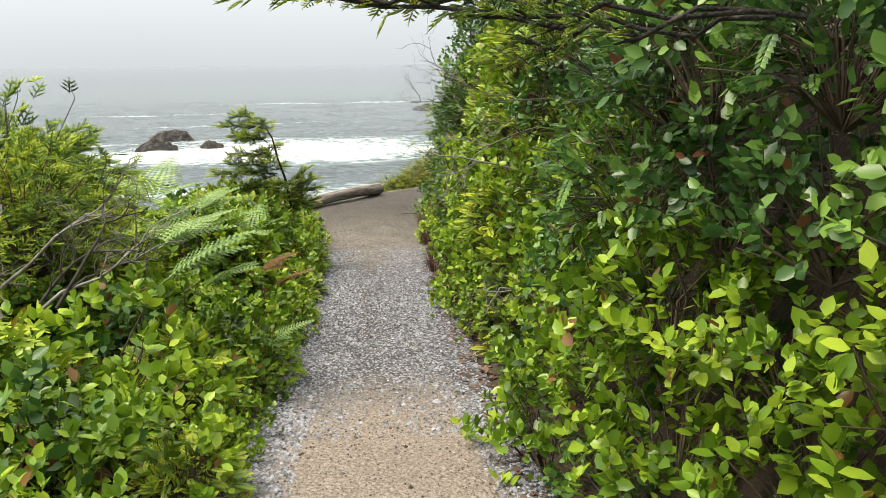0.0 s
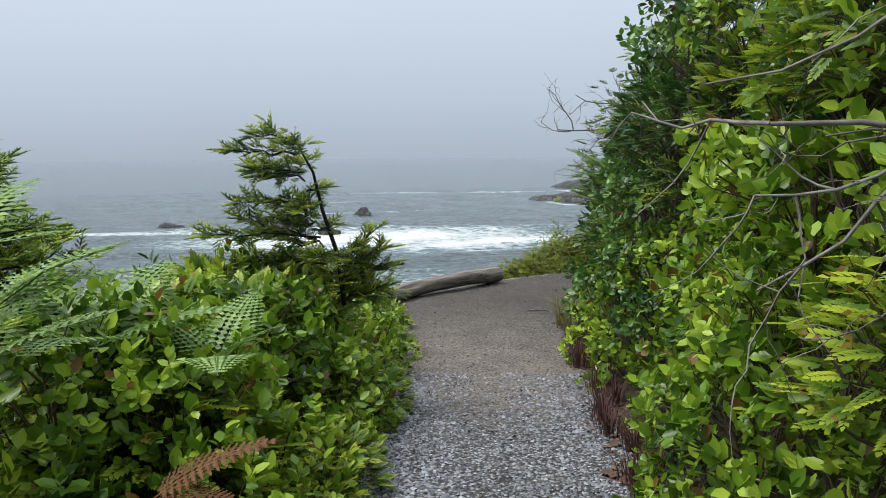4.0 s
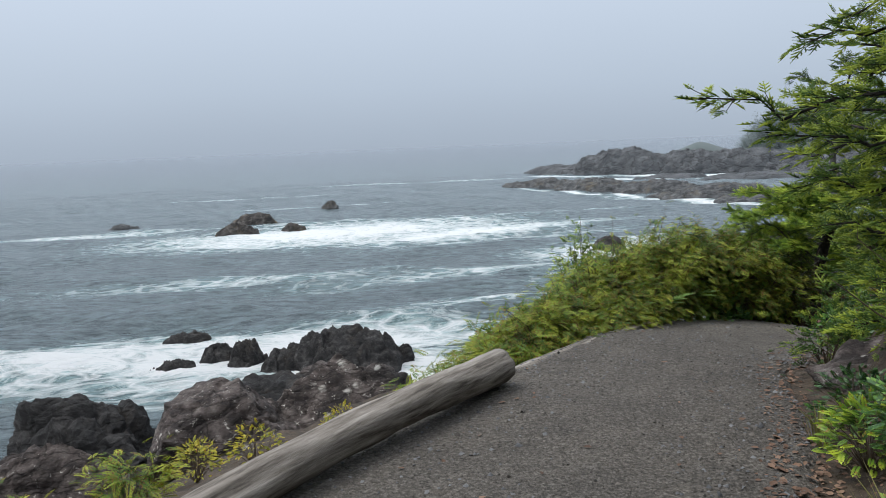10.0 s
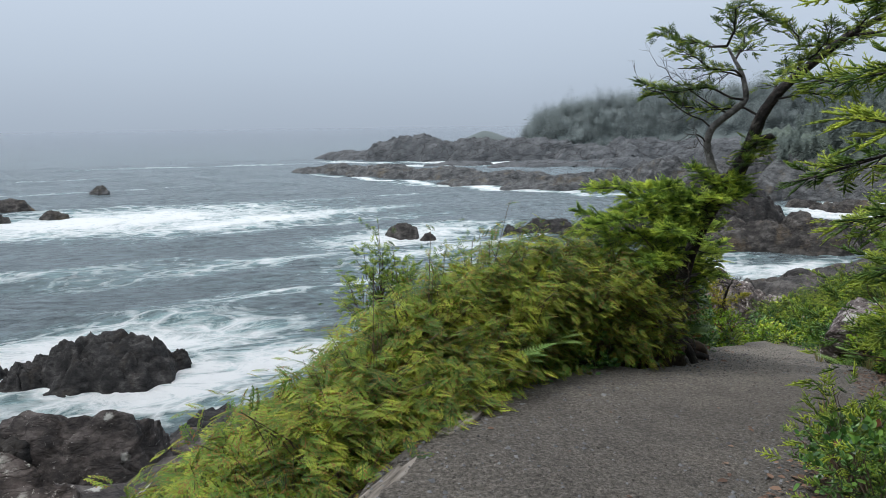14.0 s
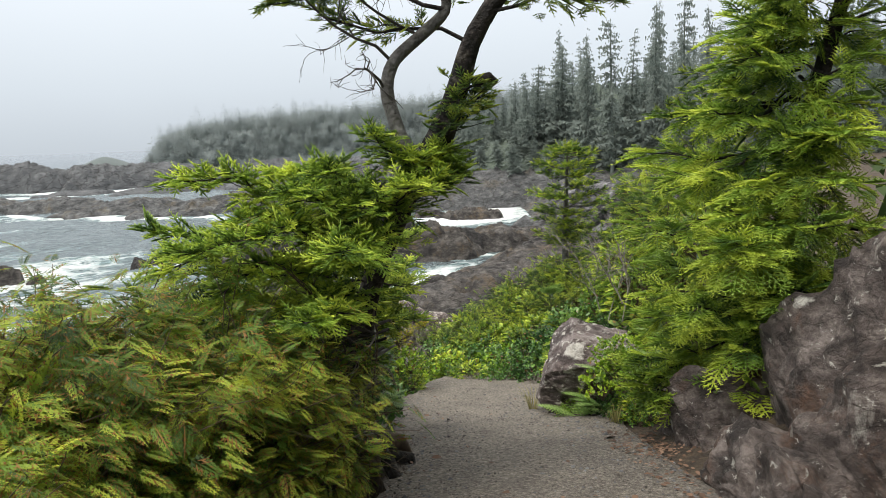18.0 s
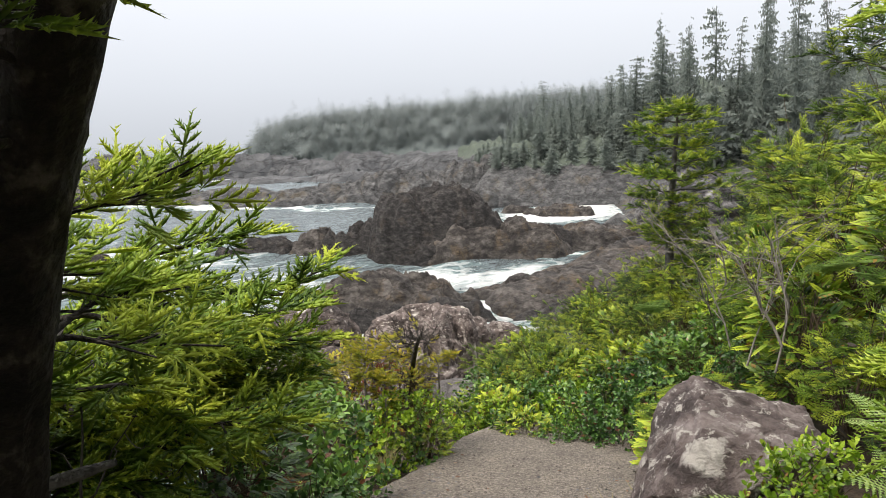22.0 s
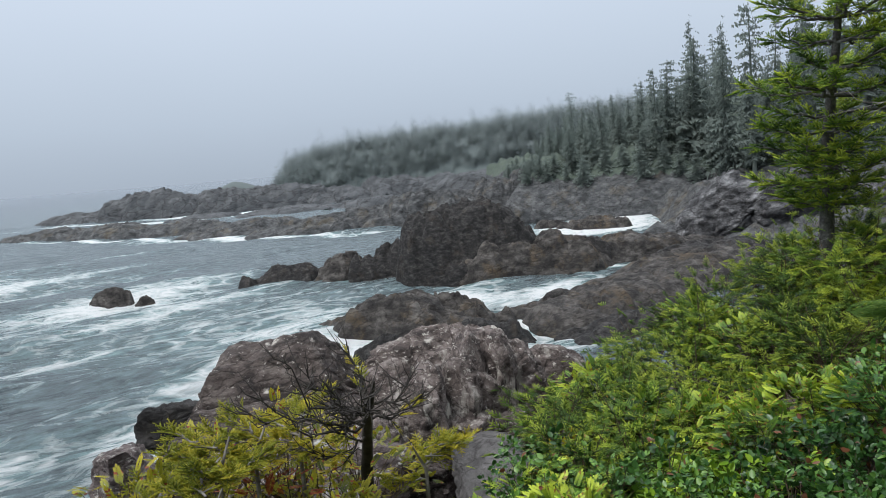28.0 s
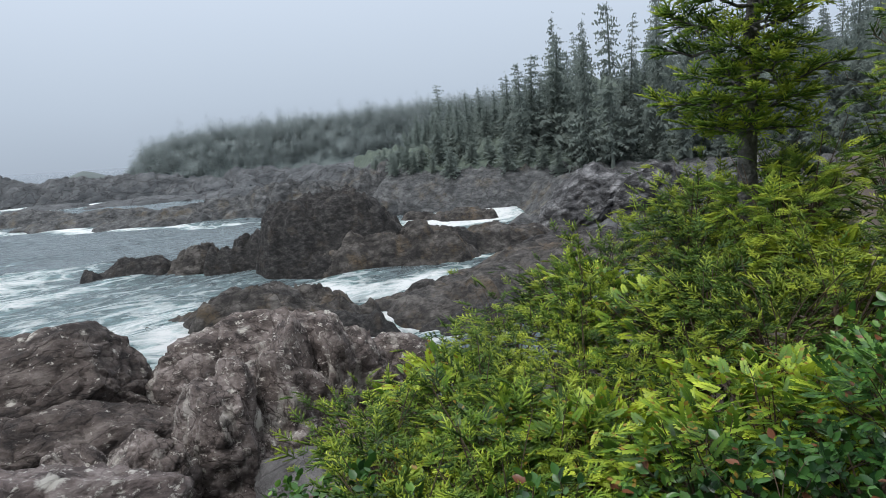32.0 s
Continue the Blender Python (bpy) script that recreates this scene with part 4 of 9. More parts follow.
def sea_crag(name, blocks, mat, label, group="", category="rock"):
    """A rock that stands in the sea: broken, ledged relief over an uneven oval, one mesh."""
    vs, fs, n0 = [], [], 0
    for cx, cy, rx, ry, h, turn, seed in blocks:
        n = int(np.clip(66 + 3.6 * max(rx, ry), 66, 110))
        m = int(np.clip(n * ry / rx * 1.25, 40, n))
        u, v = np.meshgrid(np.linspace(-1.3, 1.3, n), np.linspace(-1.3, 1.3, m), indexing="ij")
        size = (rx * ry) ** 0.5
        q = np.stack([u * rx / size, v * ry / size, 0 * u + seed * 3.1], -1).reshape(-1, 3)
        warp = (fbm(q * 1.3, 4, seed) - 0.5).reshape(u.shape)
        r = np.sqrt(u * u + v * v) * (1 + 1.1 * warp)
        body = np.clip(1 - np.clip(r, 0, 1.6) ** 2.3, -1.2, 1)
        if name == "rock_mound":
            body = np.minimum(body * 1.7, 1.0 + 0.08 * body)
        rid = (fbm(q * 1.5 + 4, 5, seed + 2, True) - 0.62).reshape(u.shape)
        brk = fracture(q * 1.15, seed, (1.0, 1.6, 1.0)).reshape(u.shape)
        top = np.clip(body * 2.2, 0, 1)
        z = h * (0.92 * np.sign(body) * np.abs(body) ** 0.75 + top * (0.50 * rid + 0.20 * brk) + 0.10 * (u * 0.6 - v * 0.5) * top)
        side = 0.05 * size * np.stack([vnoise(q * 6, seed + 7), vnoise(q * 6 + 5, seed + 8)], -1).reshape(u.shape + (2,))
        lx, ly = u * rx + side[..., 0], v * ry + side[..., 1]
        c, s_ = math.cos(radians(turn)), math.sin(radians(turn))
        i = np.arange(u.size).reshape(u.shape)
        qd = np.stack([i[:-1, :-1], i[1:, :-1], i[1:, 1:], i[:-1, 1:]], -1).reshape(-1, 4)
        qd = qd[z.ravel()[qd].max(1) > -0.9]
        vs.append(np.stack([cx + lx * c - ly * s_, cy + lx * s_ + ly * c, SEA + np.maximum(z, -1.4)], -1).reshape(-1, 3))
        fs.append(qd + n0)
        n0 += u.size
    v, f = np.concatenate(vs), np.concatenate(fs)
    used = np.unique(f)
    back = np.zeros(len(v), int)
    back[used] = np.arange(len(used))
    return tagged(part(name, mesh_np(name, v[used], back[f], (mat,), False)), label, category, group)


# rocks standing in the water, from near to far: x, y, half-length, half-width, height, turn, seed
SURF, SHORE = "rocks in the surf", "shore rocks"
for name, mat, label, blocks in (
        ("sea_rock", M_ROCK, "low black rock with surf pouring over it", [(-15.6, 57.4, 1.4, 0.9, 0.9, 15, 11)]),
        ("sea_rock", M_ROCK, "low black rock washed by white surf", [(-13.2, 59.6, 1.25, 1.1, 1.3, -10, 12)]),
        ("sea_rock", M_ROCK, "blunt black rock with surf pouring round it", [(-11.1, 58.0, 1.25, 1.4, 1.9, 60, 14)]),
        ("sea_rock", M_ROCK, "broad black rock with a jagged crest in the surf", [(-4.5, 56.2, 3.9, 2.9, 2.7, -6, 13), (-8.2, 56.0, 1.9, 1.6, 1.8, 20, 23)]),
        ("sea_rock", M_ROCK, "small black rock awash in white surf", [(-0.55, 56.8, 0.75, 0.7, 1.25, 0, 15)]),
        ("sea_rock", M_ROCK, "small black rock awash at the edge of the foam", [(-17.0, 65.6, 1.6, 0.9, 0.8, 0, 24)]),
        ("sea_rock", M_TIDAL, "lone dark rock in open water", [(25.6, 104.6, 2.1, 1.4, 1.6, -20, 16)]),
        ("sea_rock", M_TIDAL, "small dark rock beside the lone one", [(28.3, 102.0, 0.9, 0.7, 0.7, 0, 17)]),
        ("sea_rock", M_TIDAL, "dark rock stack in a wide band of foam", [(-29.6, 142, 3.2, 2.2, 2.1, 10, 18)]),
        ("sea_rock", M_TIDAL, "low dark rock behind the stack", [(-31, 162, 4.4, 2.8, 2.2, 0, 19)]),
        ("sea_rock", M_TIDAL, "small dark rock in the foam band", [(-21, 147, 2.0, 1.4, 1.3, 0, 20)]),
        ("sea_rock", M_REEF_HAZED, "tiny far rock with a white wash", [(-18.5, 192, 2.2, 1.6, 1.8, 0, 21)]),
        ("sea_rock", M_REEF_HAZED, "low far rock barely above water", [(-56, 161, 2.6, 1.6, 1.1, 0, 22)]),
        ("islet_rock", M_TIDAL, "ledged brown rock islet between foaming channels", [(37.0, 67.6, 6.0, 3.6, 2.6, -50, 31)]),
        ("islet_rock", M_TIDAL, "brown-topped rock islet in the channel", [(41.0, 66.0, 4.2, 2.2, 2.3, -52, 32)]),
        ("islet_rock", M_ROCK, "low black ledge washed by foam", [(38.6, 59.6, 3.6, 1.5, 1.5, -38, 33)]),
        ("islet_rock", M_ROCK, "low black rock at the channel mouth", [(33.6, 62.6, 2.2, 1.0, 1.0, -30, 39)]),
        ("islet_rock", M_ROCK, "low dark rock beside the great mound", [(43.0, 99.0, 4.4, 2.4, 2.3, -30, 34)]),
        ("islet_rock", M_TIDAL, "brown rounded rock beside the great mound", [(48.0, 95.6, 3.2, 2.6, 2.9, 10, 35)]),
        ("rock_slab", M_TIDAL, "sloping brown slab of rock running into the channel", [(52.5, 59.8, 11.5, 4.6, 2.0, 4, 36)]),
        ("rock_slab", M_TIDAL, "high brown slab of rock at the channel head", [(66.0, 62.5, 11.0, 5.5, 2.5, -8, 37)]),
        ("rock_slab", M_ROCK, "low black slab at the foot of the bushes", [(47.5, 52.5, 6.0, 2.4, 1.5, -6, 38)]),
        ("rock_mound", M_ROCK, "great dark craggy rock mound in the bay", [(57.4, 85.1, 10.0, 6.4, 6.6, -36, 41), (66.2, 79.0, 6.2, 4.2, 2.6, -30, 53)]),
        ("rock_ridge", M_TIDAL, "lower brown ridge running out from the mound", [(71.0, 77.0, 12.0, 4.6, 2.7, -26, 43)]),
        ("rock_slab", M_TIDAL, "low brown shelf of rock at the inner shore", [(80.0, 73.0, 11.0, 4.5, 1.6, -25, 45)]),
        ("rock_slab", M_ROCK, "dark shelf of rock at the inner shore", [(75.0, 66.0, 11.0, 4.5, 2.2, -15, 46)]),
        ("rock_shoulder", M_TIDAL, "brown shoulder at the foot of the great mound", [(59.8, 78.2, 9.0, 3.4, 4.0, -34, 44)]),
        ("pool_rock", M_TIDAL, "low rock in the white tidal pool", [(96.0, 104.0, 5.4, 2.0, 1.7, -40, 49)]),
        ("pool_rock", M_TIDAL, "small low rock in the white tidal pool", [(92.5, 110, 3.2, 1.6, 1.4, -30, 50)])):
    sea_crag(name, blocks, mat, label, SHORE if name in ("rock_slab", "rock_mound", "rock_ridge", "rock_shoulder", "pool_rock") else SURF)
bluff = thing("grey_bluff", "grey bluff with pale streaks above a pool", "rock", SHORE)
for b_ in (B(85.5, 72.5, SEA + 3.0, 6.5, 4.5, 5.2, -38, 47, 6), B(91.0, 66.0, SEA + 3.0, 8.0, 5.0, 6.4, -42, 48, 6), B(98.0, 59.0, SEA + 2.6, 8.0, 5.0, 5.8, -42, 52, 6)):
    v_, f_ = crag(**b_)
    part("block", mesh_np("block", v_, f_, (M_BLUFF,), False), bluff)

# big rocks under the path on the seaward side
rock("shore_boulder", [B(-1.35, 24.6, -4.95, 1.80, 2.4, 1.95, 8, 201, 6, 0.22)], M_SHADED, "big dark rock whitened by lichen on its shoulder", SHORE)
rock("shore_boulder", [B(-3.5, 23.4, -4.55, 1.9, 1.6, 1.25, 16, 202, 6, 0.3, box=0.4)], M_ROCK, "black broken rock running down to the surf", SHORE)
rock("shore_boulder", [B(-1.00, 17.95, -2.38, 1.15, 1.0, 1.05, 12, 226, 6, 0.20, box=0.4)], M_LICHEN, "lichen-crusted brown rock below the driftwood log", SHORE)
rock("shore_boulder", [B(-2.3, 17.0, -2.05, 0.95, 0.8, 0.75, 19, 204, 6, 0.22, box=0.4)], M_LICHEN, "lichen-spotted rock below the log", SHORE)
rock("shore_boulder", [B(-5.3, 19.8, -3.45, 1.65, 1.3, 1.25, 23, 203, 6, 0.36, box=0.4)], M_ROCK, "black jagged rock at the cliff edge", SHORE)
rock("shore_boulder", [B(-4.3, 15.7, -2.25, 0.85, 0.7, 0.85, 27, 227, 6, 0.25, box=0.4)], M_LICHEN, "grey-brown rock crusted with lichen", SHORE)
rock("shore_boulder", [B(0.8, 27.6, -5.5, 1.2, 1.4, 1.1, 0, 205, 6, 0.3)], M_ROCK, "dark rock under the cedar bank", SHORE)
rock("shore_boulder", [B(12.38, 29.25, -3.68, 0.98, 0.80, 0.90, -18, 216, 6, 0.17, box=0.8)], M_LICHEN, "great rounded brown rock with a white lichen spot", SHORE)
rock("shore_boulder", [B(11.7, 28.25, -3.92, 1.55, 0.55, 0.62, -14, 209, 6, 0.16, box=0.8)], M_LICHEN, "long dark rock ledge with lichen patches", SHORE)
rock("shore_boulder", [B(11.45, 26.5, -3.62, 0.92, 0.6, 0.50, -17, 210, 6, 0.18, box=0.6)], M_BOULDER, "pale grey lichened rock just below the path", SHORE)
outcrop = thing("shore_outcrop", "broken brown rock streaked white with lichen", "rock", SHORE)
for b_ in (B(14.5, 28.3, -3.95, 1.25, 0.6, 0.95, -33, 217, 6, 0.22, box=0.9), B(13.14, 27.0, -3.95, 0.42, 0.45, 0.86, -29, 218, 6, 0.20, box=0.9), B(13.72, 26.95, -4.2, 0.42, 0.42, 0.76, -32, 219, 6, 0.20, box=0.9), B(15.15, 27.75, -3.92, 0.70, 0.5, 0.80, -38, 208, 6, 0.22, box=0.9), B(14.0, 27.55, -4.1, 0.66, 0.5, 0.80, -30, 228, 6, 0.22, box=0.9), B(14.45, 27.05, -4.45, 0.5, 0.4, 0.7, -34, 232, 6, 0.22, box=0.9),
           B(13.45, 27.15, -3.82, 0.20, 0.40, 0.84, -24, 251, 5, 0.22, box=0.9, tilt=-0.15), B(13.92, 27.2, -3.75, 0.22, 0.42, 0.86, -30, 252, 5, 0.22, box=0.9, tilt=-0.2), B(14.35, 27.55, -3.60, 0.24, 0.40, 0.80, -28, 253, 5, 0.22, box=0.9, tilt=-0.2), B(14.85, 27.5, -3.75, 0.22, 0.42, 0.84, -34, 254, 5, 0.22, box=0.9, tilt=-0.2)):
    v_, f_ = crag(**b_)
    part("block", mesh_np("block", v_, f_, (M_STREAK,), False), outcrop)
rock("shore_boulder", [B(16.0, 27.8, -3.85, 0.48, 0.4, 0.50, -41, 229, 5, 0.25, box=0.6)], M_STREAK, "jagged end of the lichened outcrop", SHORE)
rock("shore_boulder", [B(12.45, 26.95, -3.78, 0.36, 0.38, 0.52, -23, 213, 6, 0.22, box=0.8)], M_STREAK, "broken rock wedged between the big ones", SHORE)
rock("shore_boulder", [B(12.1, 27.4, -3.80, 0.32, 0.36, 0.46, -21, 230, 5, 0.22, box=0.8)], M_STREAK, "small broken rock beside the ledge", SHORE)
rock("shore_boulder", [B(11.2, 30.1, -3.75, 0.5, 0.5, 0.5, -17, 231, 5, 0.3)], M_ROCK, "low black rock at the foot of the rounded one", SHORE)
rock("shore_boulder", [B(9.9, 27.3, -3.45, 0.42, 0.42, 0.80, 20, 211, 6, 0.25)], M_BOULDER, "upright rock with lichen at the slope edge", SHORE)
rock("shore_boulder", [B(13.0, 25.2, -3.75, 0.55, 1.35, 0.55, -28, 212, 6, 0.16)], M_PLAIN, "smooth grey rock beside the bushes", SHORE)

# rocks beside the path
face = thing("rock_outcrop", "steep brown rock face with white flecks beside the path", "rock", "rocks by the path")
for b_ in (B(7.38, 14.50, -1.10, 1.70, 1.55, 1.32, 45, 221, 6, 0.30), B(6.72, 15.18, -1.02, 1.1, 0.72, 0.62, 45, 233, 6, 0.3, box=0.3), B(8.2, 15.9, -1.35, 0.95, 1.0, 0.85, 38, 222, 6, 0.2, box=0.3)):
    v_, f_ = crag(**b_)
    part("block", mesh_np("block", v_, f_, (M_WALLROCK,), False), face)
rock("path_boulder", [B(9.20, 18.44, -1.30, 0.60, 0.50, 0.50, 45, 223, 6, 0.14, box=0.5)], M_BOULDER, "purple-brown boulder crusted with white lichen", "rocks by the path")
rock("small_outcrop", [B(3.55, 12.0, -0.15, 0.55, 0.75, 0.75, 35, 224, 5, 0.3)], M_WALLROCK, "low grey rock face behind fallen needles", "rocks by the path")
rock("edge_stone", [B(0.95, 14.05, -0.42, 0.22, 0.20, 0.20, 0, 225, 4, 0.25)], M_BLUFF, "blue-grey stone against the timber edging", "rocks by the path")

# the long reef, a chain of low ridges, and the shore behind the bay
REEF = [(35, 246, 6, 4, 1.6, -55), (42, 236, 12, 6, 2.9, -55), (52, 216, 14, 7, 3.4, -52), (63, 200, 13, 7, 3.0, -48), (72, 182, 13, 7, 3.0, -42), (76, 161, 11, 5.5, 3.0, -40), (86, 158, 14, 7, 4.2, -30), (98, 160, 14, 8, 4.4, -20), (64, 176, 10, 4.5, 2.0, -48)]
for i, (x, y, rx, ry, rz, tu) in enumerate(REEF):
    sea_crag("reef_rock", [(x, y, rx, ry, rz, tu, 51 + i)], M_REEF_HAZED, "low ridge of grey-brown reef edged with surf", "front reef", "reef")
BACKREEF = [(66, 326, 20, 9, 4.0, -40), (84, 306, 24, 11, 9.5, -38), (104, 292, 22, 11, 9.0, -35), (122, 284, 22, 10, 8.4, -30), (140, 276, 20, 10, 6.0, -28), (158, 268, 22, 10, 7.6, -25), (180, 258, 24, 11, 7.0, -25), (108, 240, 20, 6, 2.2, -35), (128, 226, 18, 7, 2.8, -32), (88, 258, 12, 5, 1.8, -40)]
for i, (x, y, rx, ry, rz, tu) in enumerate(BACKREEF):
    sea_crag("reef_rock", [(x, y, rx, ry, rz, tu, 61 + i)], M_FARREEF_HAZED, "higher back reef, its grey from painted haze", "back reef", "reef")
INNER = [(92, 150, 12, 7, 6.4, -30), (100, 144, 11, 7, 6.2, -30), (107, 138, 11, 8, 8.4, -30), (116, 131, 12, 8, 6.0, -30), (121, 121, 12, 8, 5.6, -25), (101, 126, 11, 5, 3.4, -35), (110, 150, 14, 8, 6.0, -25), (101, 84, 7, 4, 2.4, -40), (113, 95, 8, 6, 4.6, -40), (122, 108, 10, 7, 6.4, -40), (96, 128, 10, 5, 3.6, -35)]
for i, (x, y, rx, ry, rz, tu) in enumerate(INNER):
    sea_crag("shore_rock", [(x, y, rx, ry, rz, tu, 81 + i)], M_REEF_HAZED, "jumbled grey shore rock behind the tidal pool", SHORE)
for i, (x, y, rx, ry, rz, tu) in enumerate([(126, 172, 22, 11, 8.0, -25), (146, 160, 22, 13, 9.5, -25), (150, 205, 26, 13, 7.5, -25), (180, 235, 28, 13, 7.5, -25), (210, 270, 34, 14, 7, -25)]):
    sea_crag("shore_rock", [(x, y, rx, ry, rz, tu, 95 + i)], M_FARREEF_HAZED, "shore ledge below the woods, greyed by painted haze", SHORE)


def field(name, x0, x1, y0, y1, step, height, mats, label, category, smooth=True, pick=None):
    """A height field that is kept where it stands above the sea."""
    fx, fy = np.meshgrid(np.arange(x0, x1, step), np.arange(y0, y1, step), indexing="ij")
    fz = height(fx, fy)
    fi = np.arange(fx.size).reshape(fx.shape)
    fq = np.stack([fi[:-1, :-1], fi[1:, :-1], fi[1:, 1:], fi[:-1, 1:]], -1).reshape(-1, 4)
    fq = fq[fz.ravel()[fq].max(1) > SEA - 0.7]
    own = None if pick is None else pick(fx.ravel()[fq].mean(1), fy.ravel()[fq].mean(1))
    ob = part(name, mesh_np(name, np.stack([fx, fy, fz], -1).reshape(-1, 3), fq, mats, smooth, own))
    return tagged(ob, label, category, kind="structure")


def shelf_height(x, y):
    p = np.stack([x, y, 0 * x], -1).reshape(-1, 3)
    n = fbm(p * 0.11, 5, 41, True).reshape(x.shape)
    n = n + 0.16 * fracture(p * 0.16, 43, (1.0, 1.5, 1.0)).reshape(x.shape)
    front = np.minimum((x - 56 + 0.0 * y) / 12, 1.0)
    z = SEA - 1.9 + 4.6 * (n - 0.45) + 0.8 * np.clip(front, -3, 1) + 0.16 * np.clip(x - 0.42 * y - 42, -30, 40)
    pool = np.sqrt(((x - 98) / 15) ** 2 + ((y - 104 - 0.5 * (x - 98)) / 12) ** 2)
    z = z - 6.5 * np.clip(1.5 - pool, 0, 1)
    chan = np.sqrt(((x - 46) / 17) ** 2 + ((y - 69) / 11) ** 2)
    return np.minimum(z - 4.0 * np.clip(1.5 - chan, 0, 1), SEA + 7)


field("tidal_shelf", 52, 175, 46, 215, 1.0, shelf_height, (M_REEF_HAZED,), "low jumbled tidal rock behind the bay", "rock shelf", False)

# the edge of the woods along the shore, and how far a point lies inland of it
WOOD = np.array([(150.0, 196.0), (118.0, 146.0), (103.0, 127.0), (112.0, 113.0), (122.0, 98.0), (128.0, 78.0), (131.0, 50.0), (128.0, 10.0)])


def inland_of(x, y):
    best, w, s0 = np.full(np.shape(x), 1e9), np.zeros(np.shape(x)), np.zeros(np.shape(x))
    for i in range(len(WOOD) - 1):
        a, d = WOOD[i], WOOD[i + 1] - WOOD[i]
        k = np.clip(((x - a[0]) * d[0] + (y - a[1]) * d[1]) / (d @ d), 0, 1)
        r = np.hypot(x - a[0] - k * d[0], y - a[1] - k * d[1])
        sg = np.where(d[0] * (y - a[1]) - d[1] * (x - a[0]) > 0, 1.0, -1.0)
        m = r < best
        best, w, s0 = np.where(m, r, best), np.where(m, r * sg, w), np.where(m, i + k, s0)
    return w, s0


def hill_height(x, y):
    w, s0 = inland_of(x, y)
    p = np.stack([x, y, 0 * x], -1).reshape(-1, 3)
    grow_ = np.interp(s0, [0, 1, 2, 3, 4, 5, 7], [0.25, 0.3, 0.45, 0.75, 1.0, 1.15, 1.2])
    return -6.2 + 1.4 * smooth01(w / 5) + 15 * grow_ * smooth01(w / 60) - 10 * smooth01(-w / 9) + 2 * (fbm(p * 0.07, 3, 51).reshape(x.shape) - 0.5)


def canopy(x, y, cell, high, seed):
    """Rounded and pointed treetops as relief."""
    p = np.stack([x, y, 0 * x], -1).reshape(-1, 3)
    f1, f2, cid = worley(p * np.array([1, 1, 0]) / cell, seed)
    g1, g2, gid = worley(p * np.array([1, 1, 0]) / (cell * 0.4), seed + 9)
    return (high * ((0.45 + 0.55 * cid) * np.clip(1.15 - 1.2 * f1, 0, 1) + 0.22 * np.clip(1 - g1, 0, 1))).reshape(x.shape)


def hill_canopy(x, y):
    w, s0 = inland_of(x, y)
    return hill_height(x, y) + canopy(x, y, 3.2, 4.0, 71) * smooth01((w + 1) / 5)


field("wooded_hill", 92, 190, 4, 200, 0.9, hill_canopy, (M_FARHILL_HAZED, M_REEF_HAZED), "hillside covered by dense dark scrub and spruce", "hillside", False, lambda x, y: np.where(inland_of(x, y)[0] < 0.8, 1, 0))


def head_height(x, y):
    ax, ay = x - 178, y - 404
    s = (ax * 0.80 - ay * 0.60) / 147
    o = (ax * 0.60 + ay * 0.80)
    p = np.stack([x, y, 0 * x], -1).reshape(-1, 3)
    crest = np.interp(s, [-0.4, -0.18, -0.05, 0.0, 0.06, 0.3, 0.6, 1.0, 1.6], [-14, -3.0, -9.5, -4, 3.5, 8.6, 11.4, 15.6, 18])
    return np.maximum(SEA - 3, crest + 2.5 * (fbm(p * 0.05, 3, 61).reshape(x.shape) - 0.5)) - 0.012 * o ** 2 * np.where(o < 0, 1.0, 0.2)


def head_canopy(x, y):
    h = head_height(x, y)
    s = ((x - 178) * 0.80 - (y - 404) * 0.60) / 147
    return h + canopy(x, y, 4.6, 2.4, 81) * smooth01((s - 0.0) / 0.05) * smooth01((h - SEA - 1) / 4)


field("far_headland", 110, 390, 240, 480, 1.7, head_canopy, (M_HEADLAND_HAZED,), "far wooded headland, haze painted into its grey", "headland", False)


# ---- plants: templates ----
def unit(v):
    return v / np.maximum(np.linalg.norm(v, axis=-1, keepdims=True), 1e-9)


def scatter(tv, tf, pos, along_, up, size):
    """Copies of a small template (y along, z up) at positions, with directions and sizes: vertices (with a tone: each
    shoot its own, tips younger, bases darkened for inner shade) and faces.
    """
    y = unit(along_)
    x = unit(np.cross(y, up))
    z = np.cross(x, y)
    size = np.asarray(size, float).reshape(-1, 1, 1)
    v = pos[:, None, :] + size * (tv[None, :, 0:1] * x[:, None, :] + tv[None, :, 1:2] * y[:, None, :] + tv[None, :, 2:3] * z[:, None, :])
    f = tf[None] + (np.arange(len(pos)) * len(tv))[:, None, None]
    own = np.modf(np.abs(np.sin(pos @ np.array([127.1, 311.7, 74.7]) + np.arange(len(pos)) * 1.37)) * 4375.85)[0]
    # darker to the base: older growth, and inner shade put into the tone
    tip_tone = np.clip(0.05 + 0.75 * (tv[:, 1] + 0.8 * np.abs(tv[:, 0])), 0, 1) if len(tv) > 10 else np.full(len(tv), 0.5)
    tone = 0.5 * own[:, None] + 0.5 * tip_tone[None, :]
    return np.concatenate([v.reshape(-1, 3), tone.reshape(-1, 1)], 1), f.reshape(-1, tf.shape[1])


def join(*pairs):
    vs, fs, n0 = [], [], 0
    for v, f in pairs:
        if len(v):
            vs.append(v)
            fs.append(f + n0)
            n0 += len(v)
    return np.concatenate(vs), np.concatenate(fs)


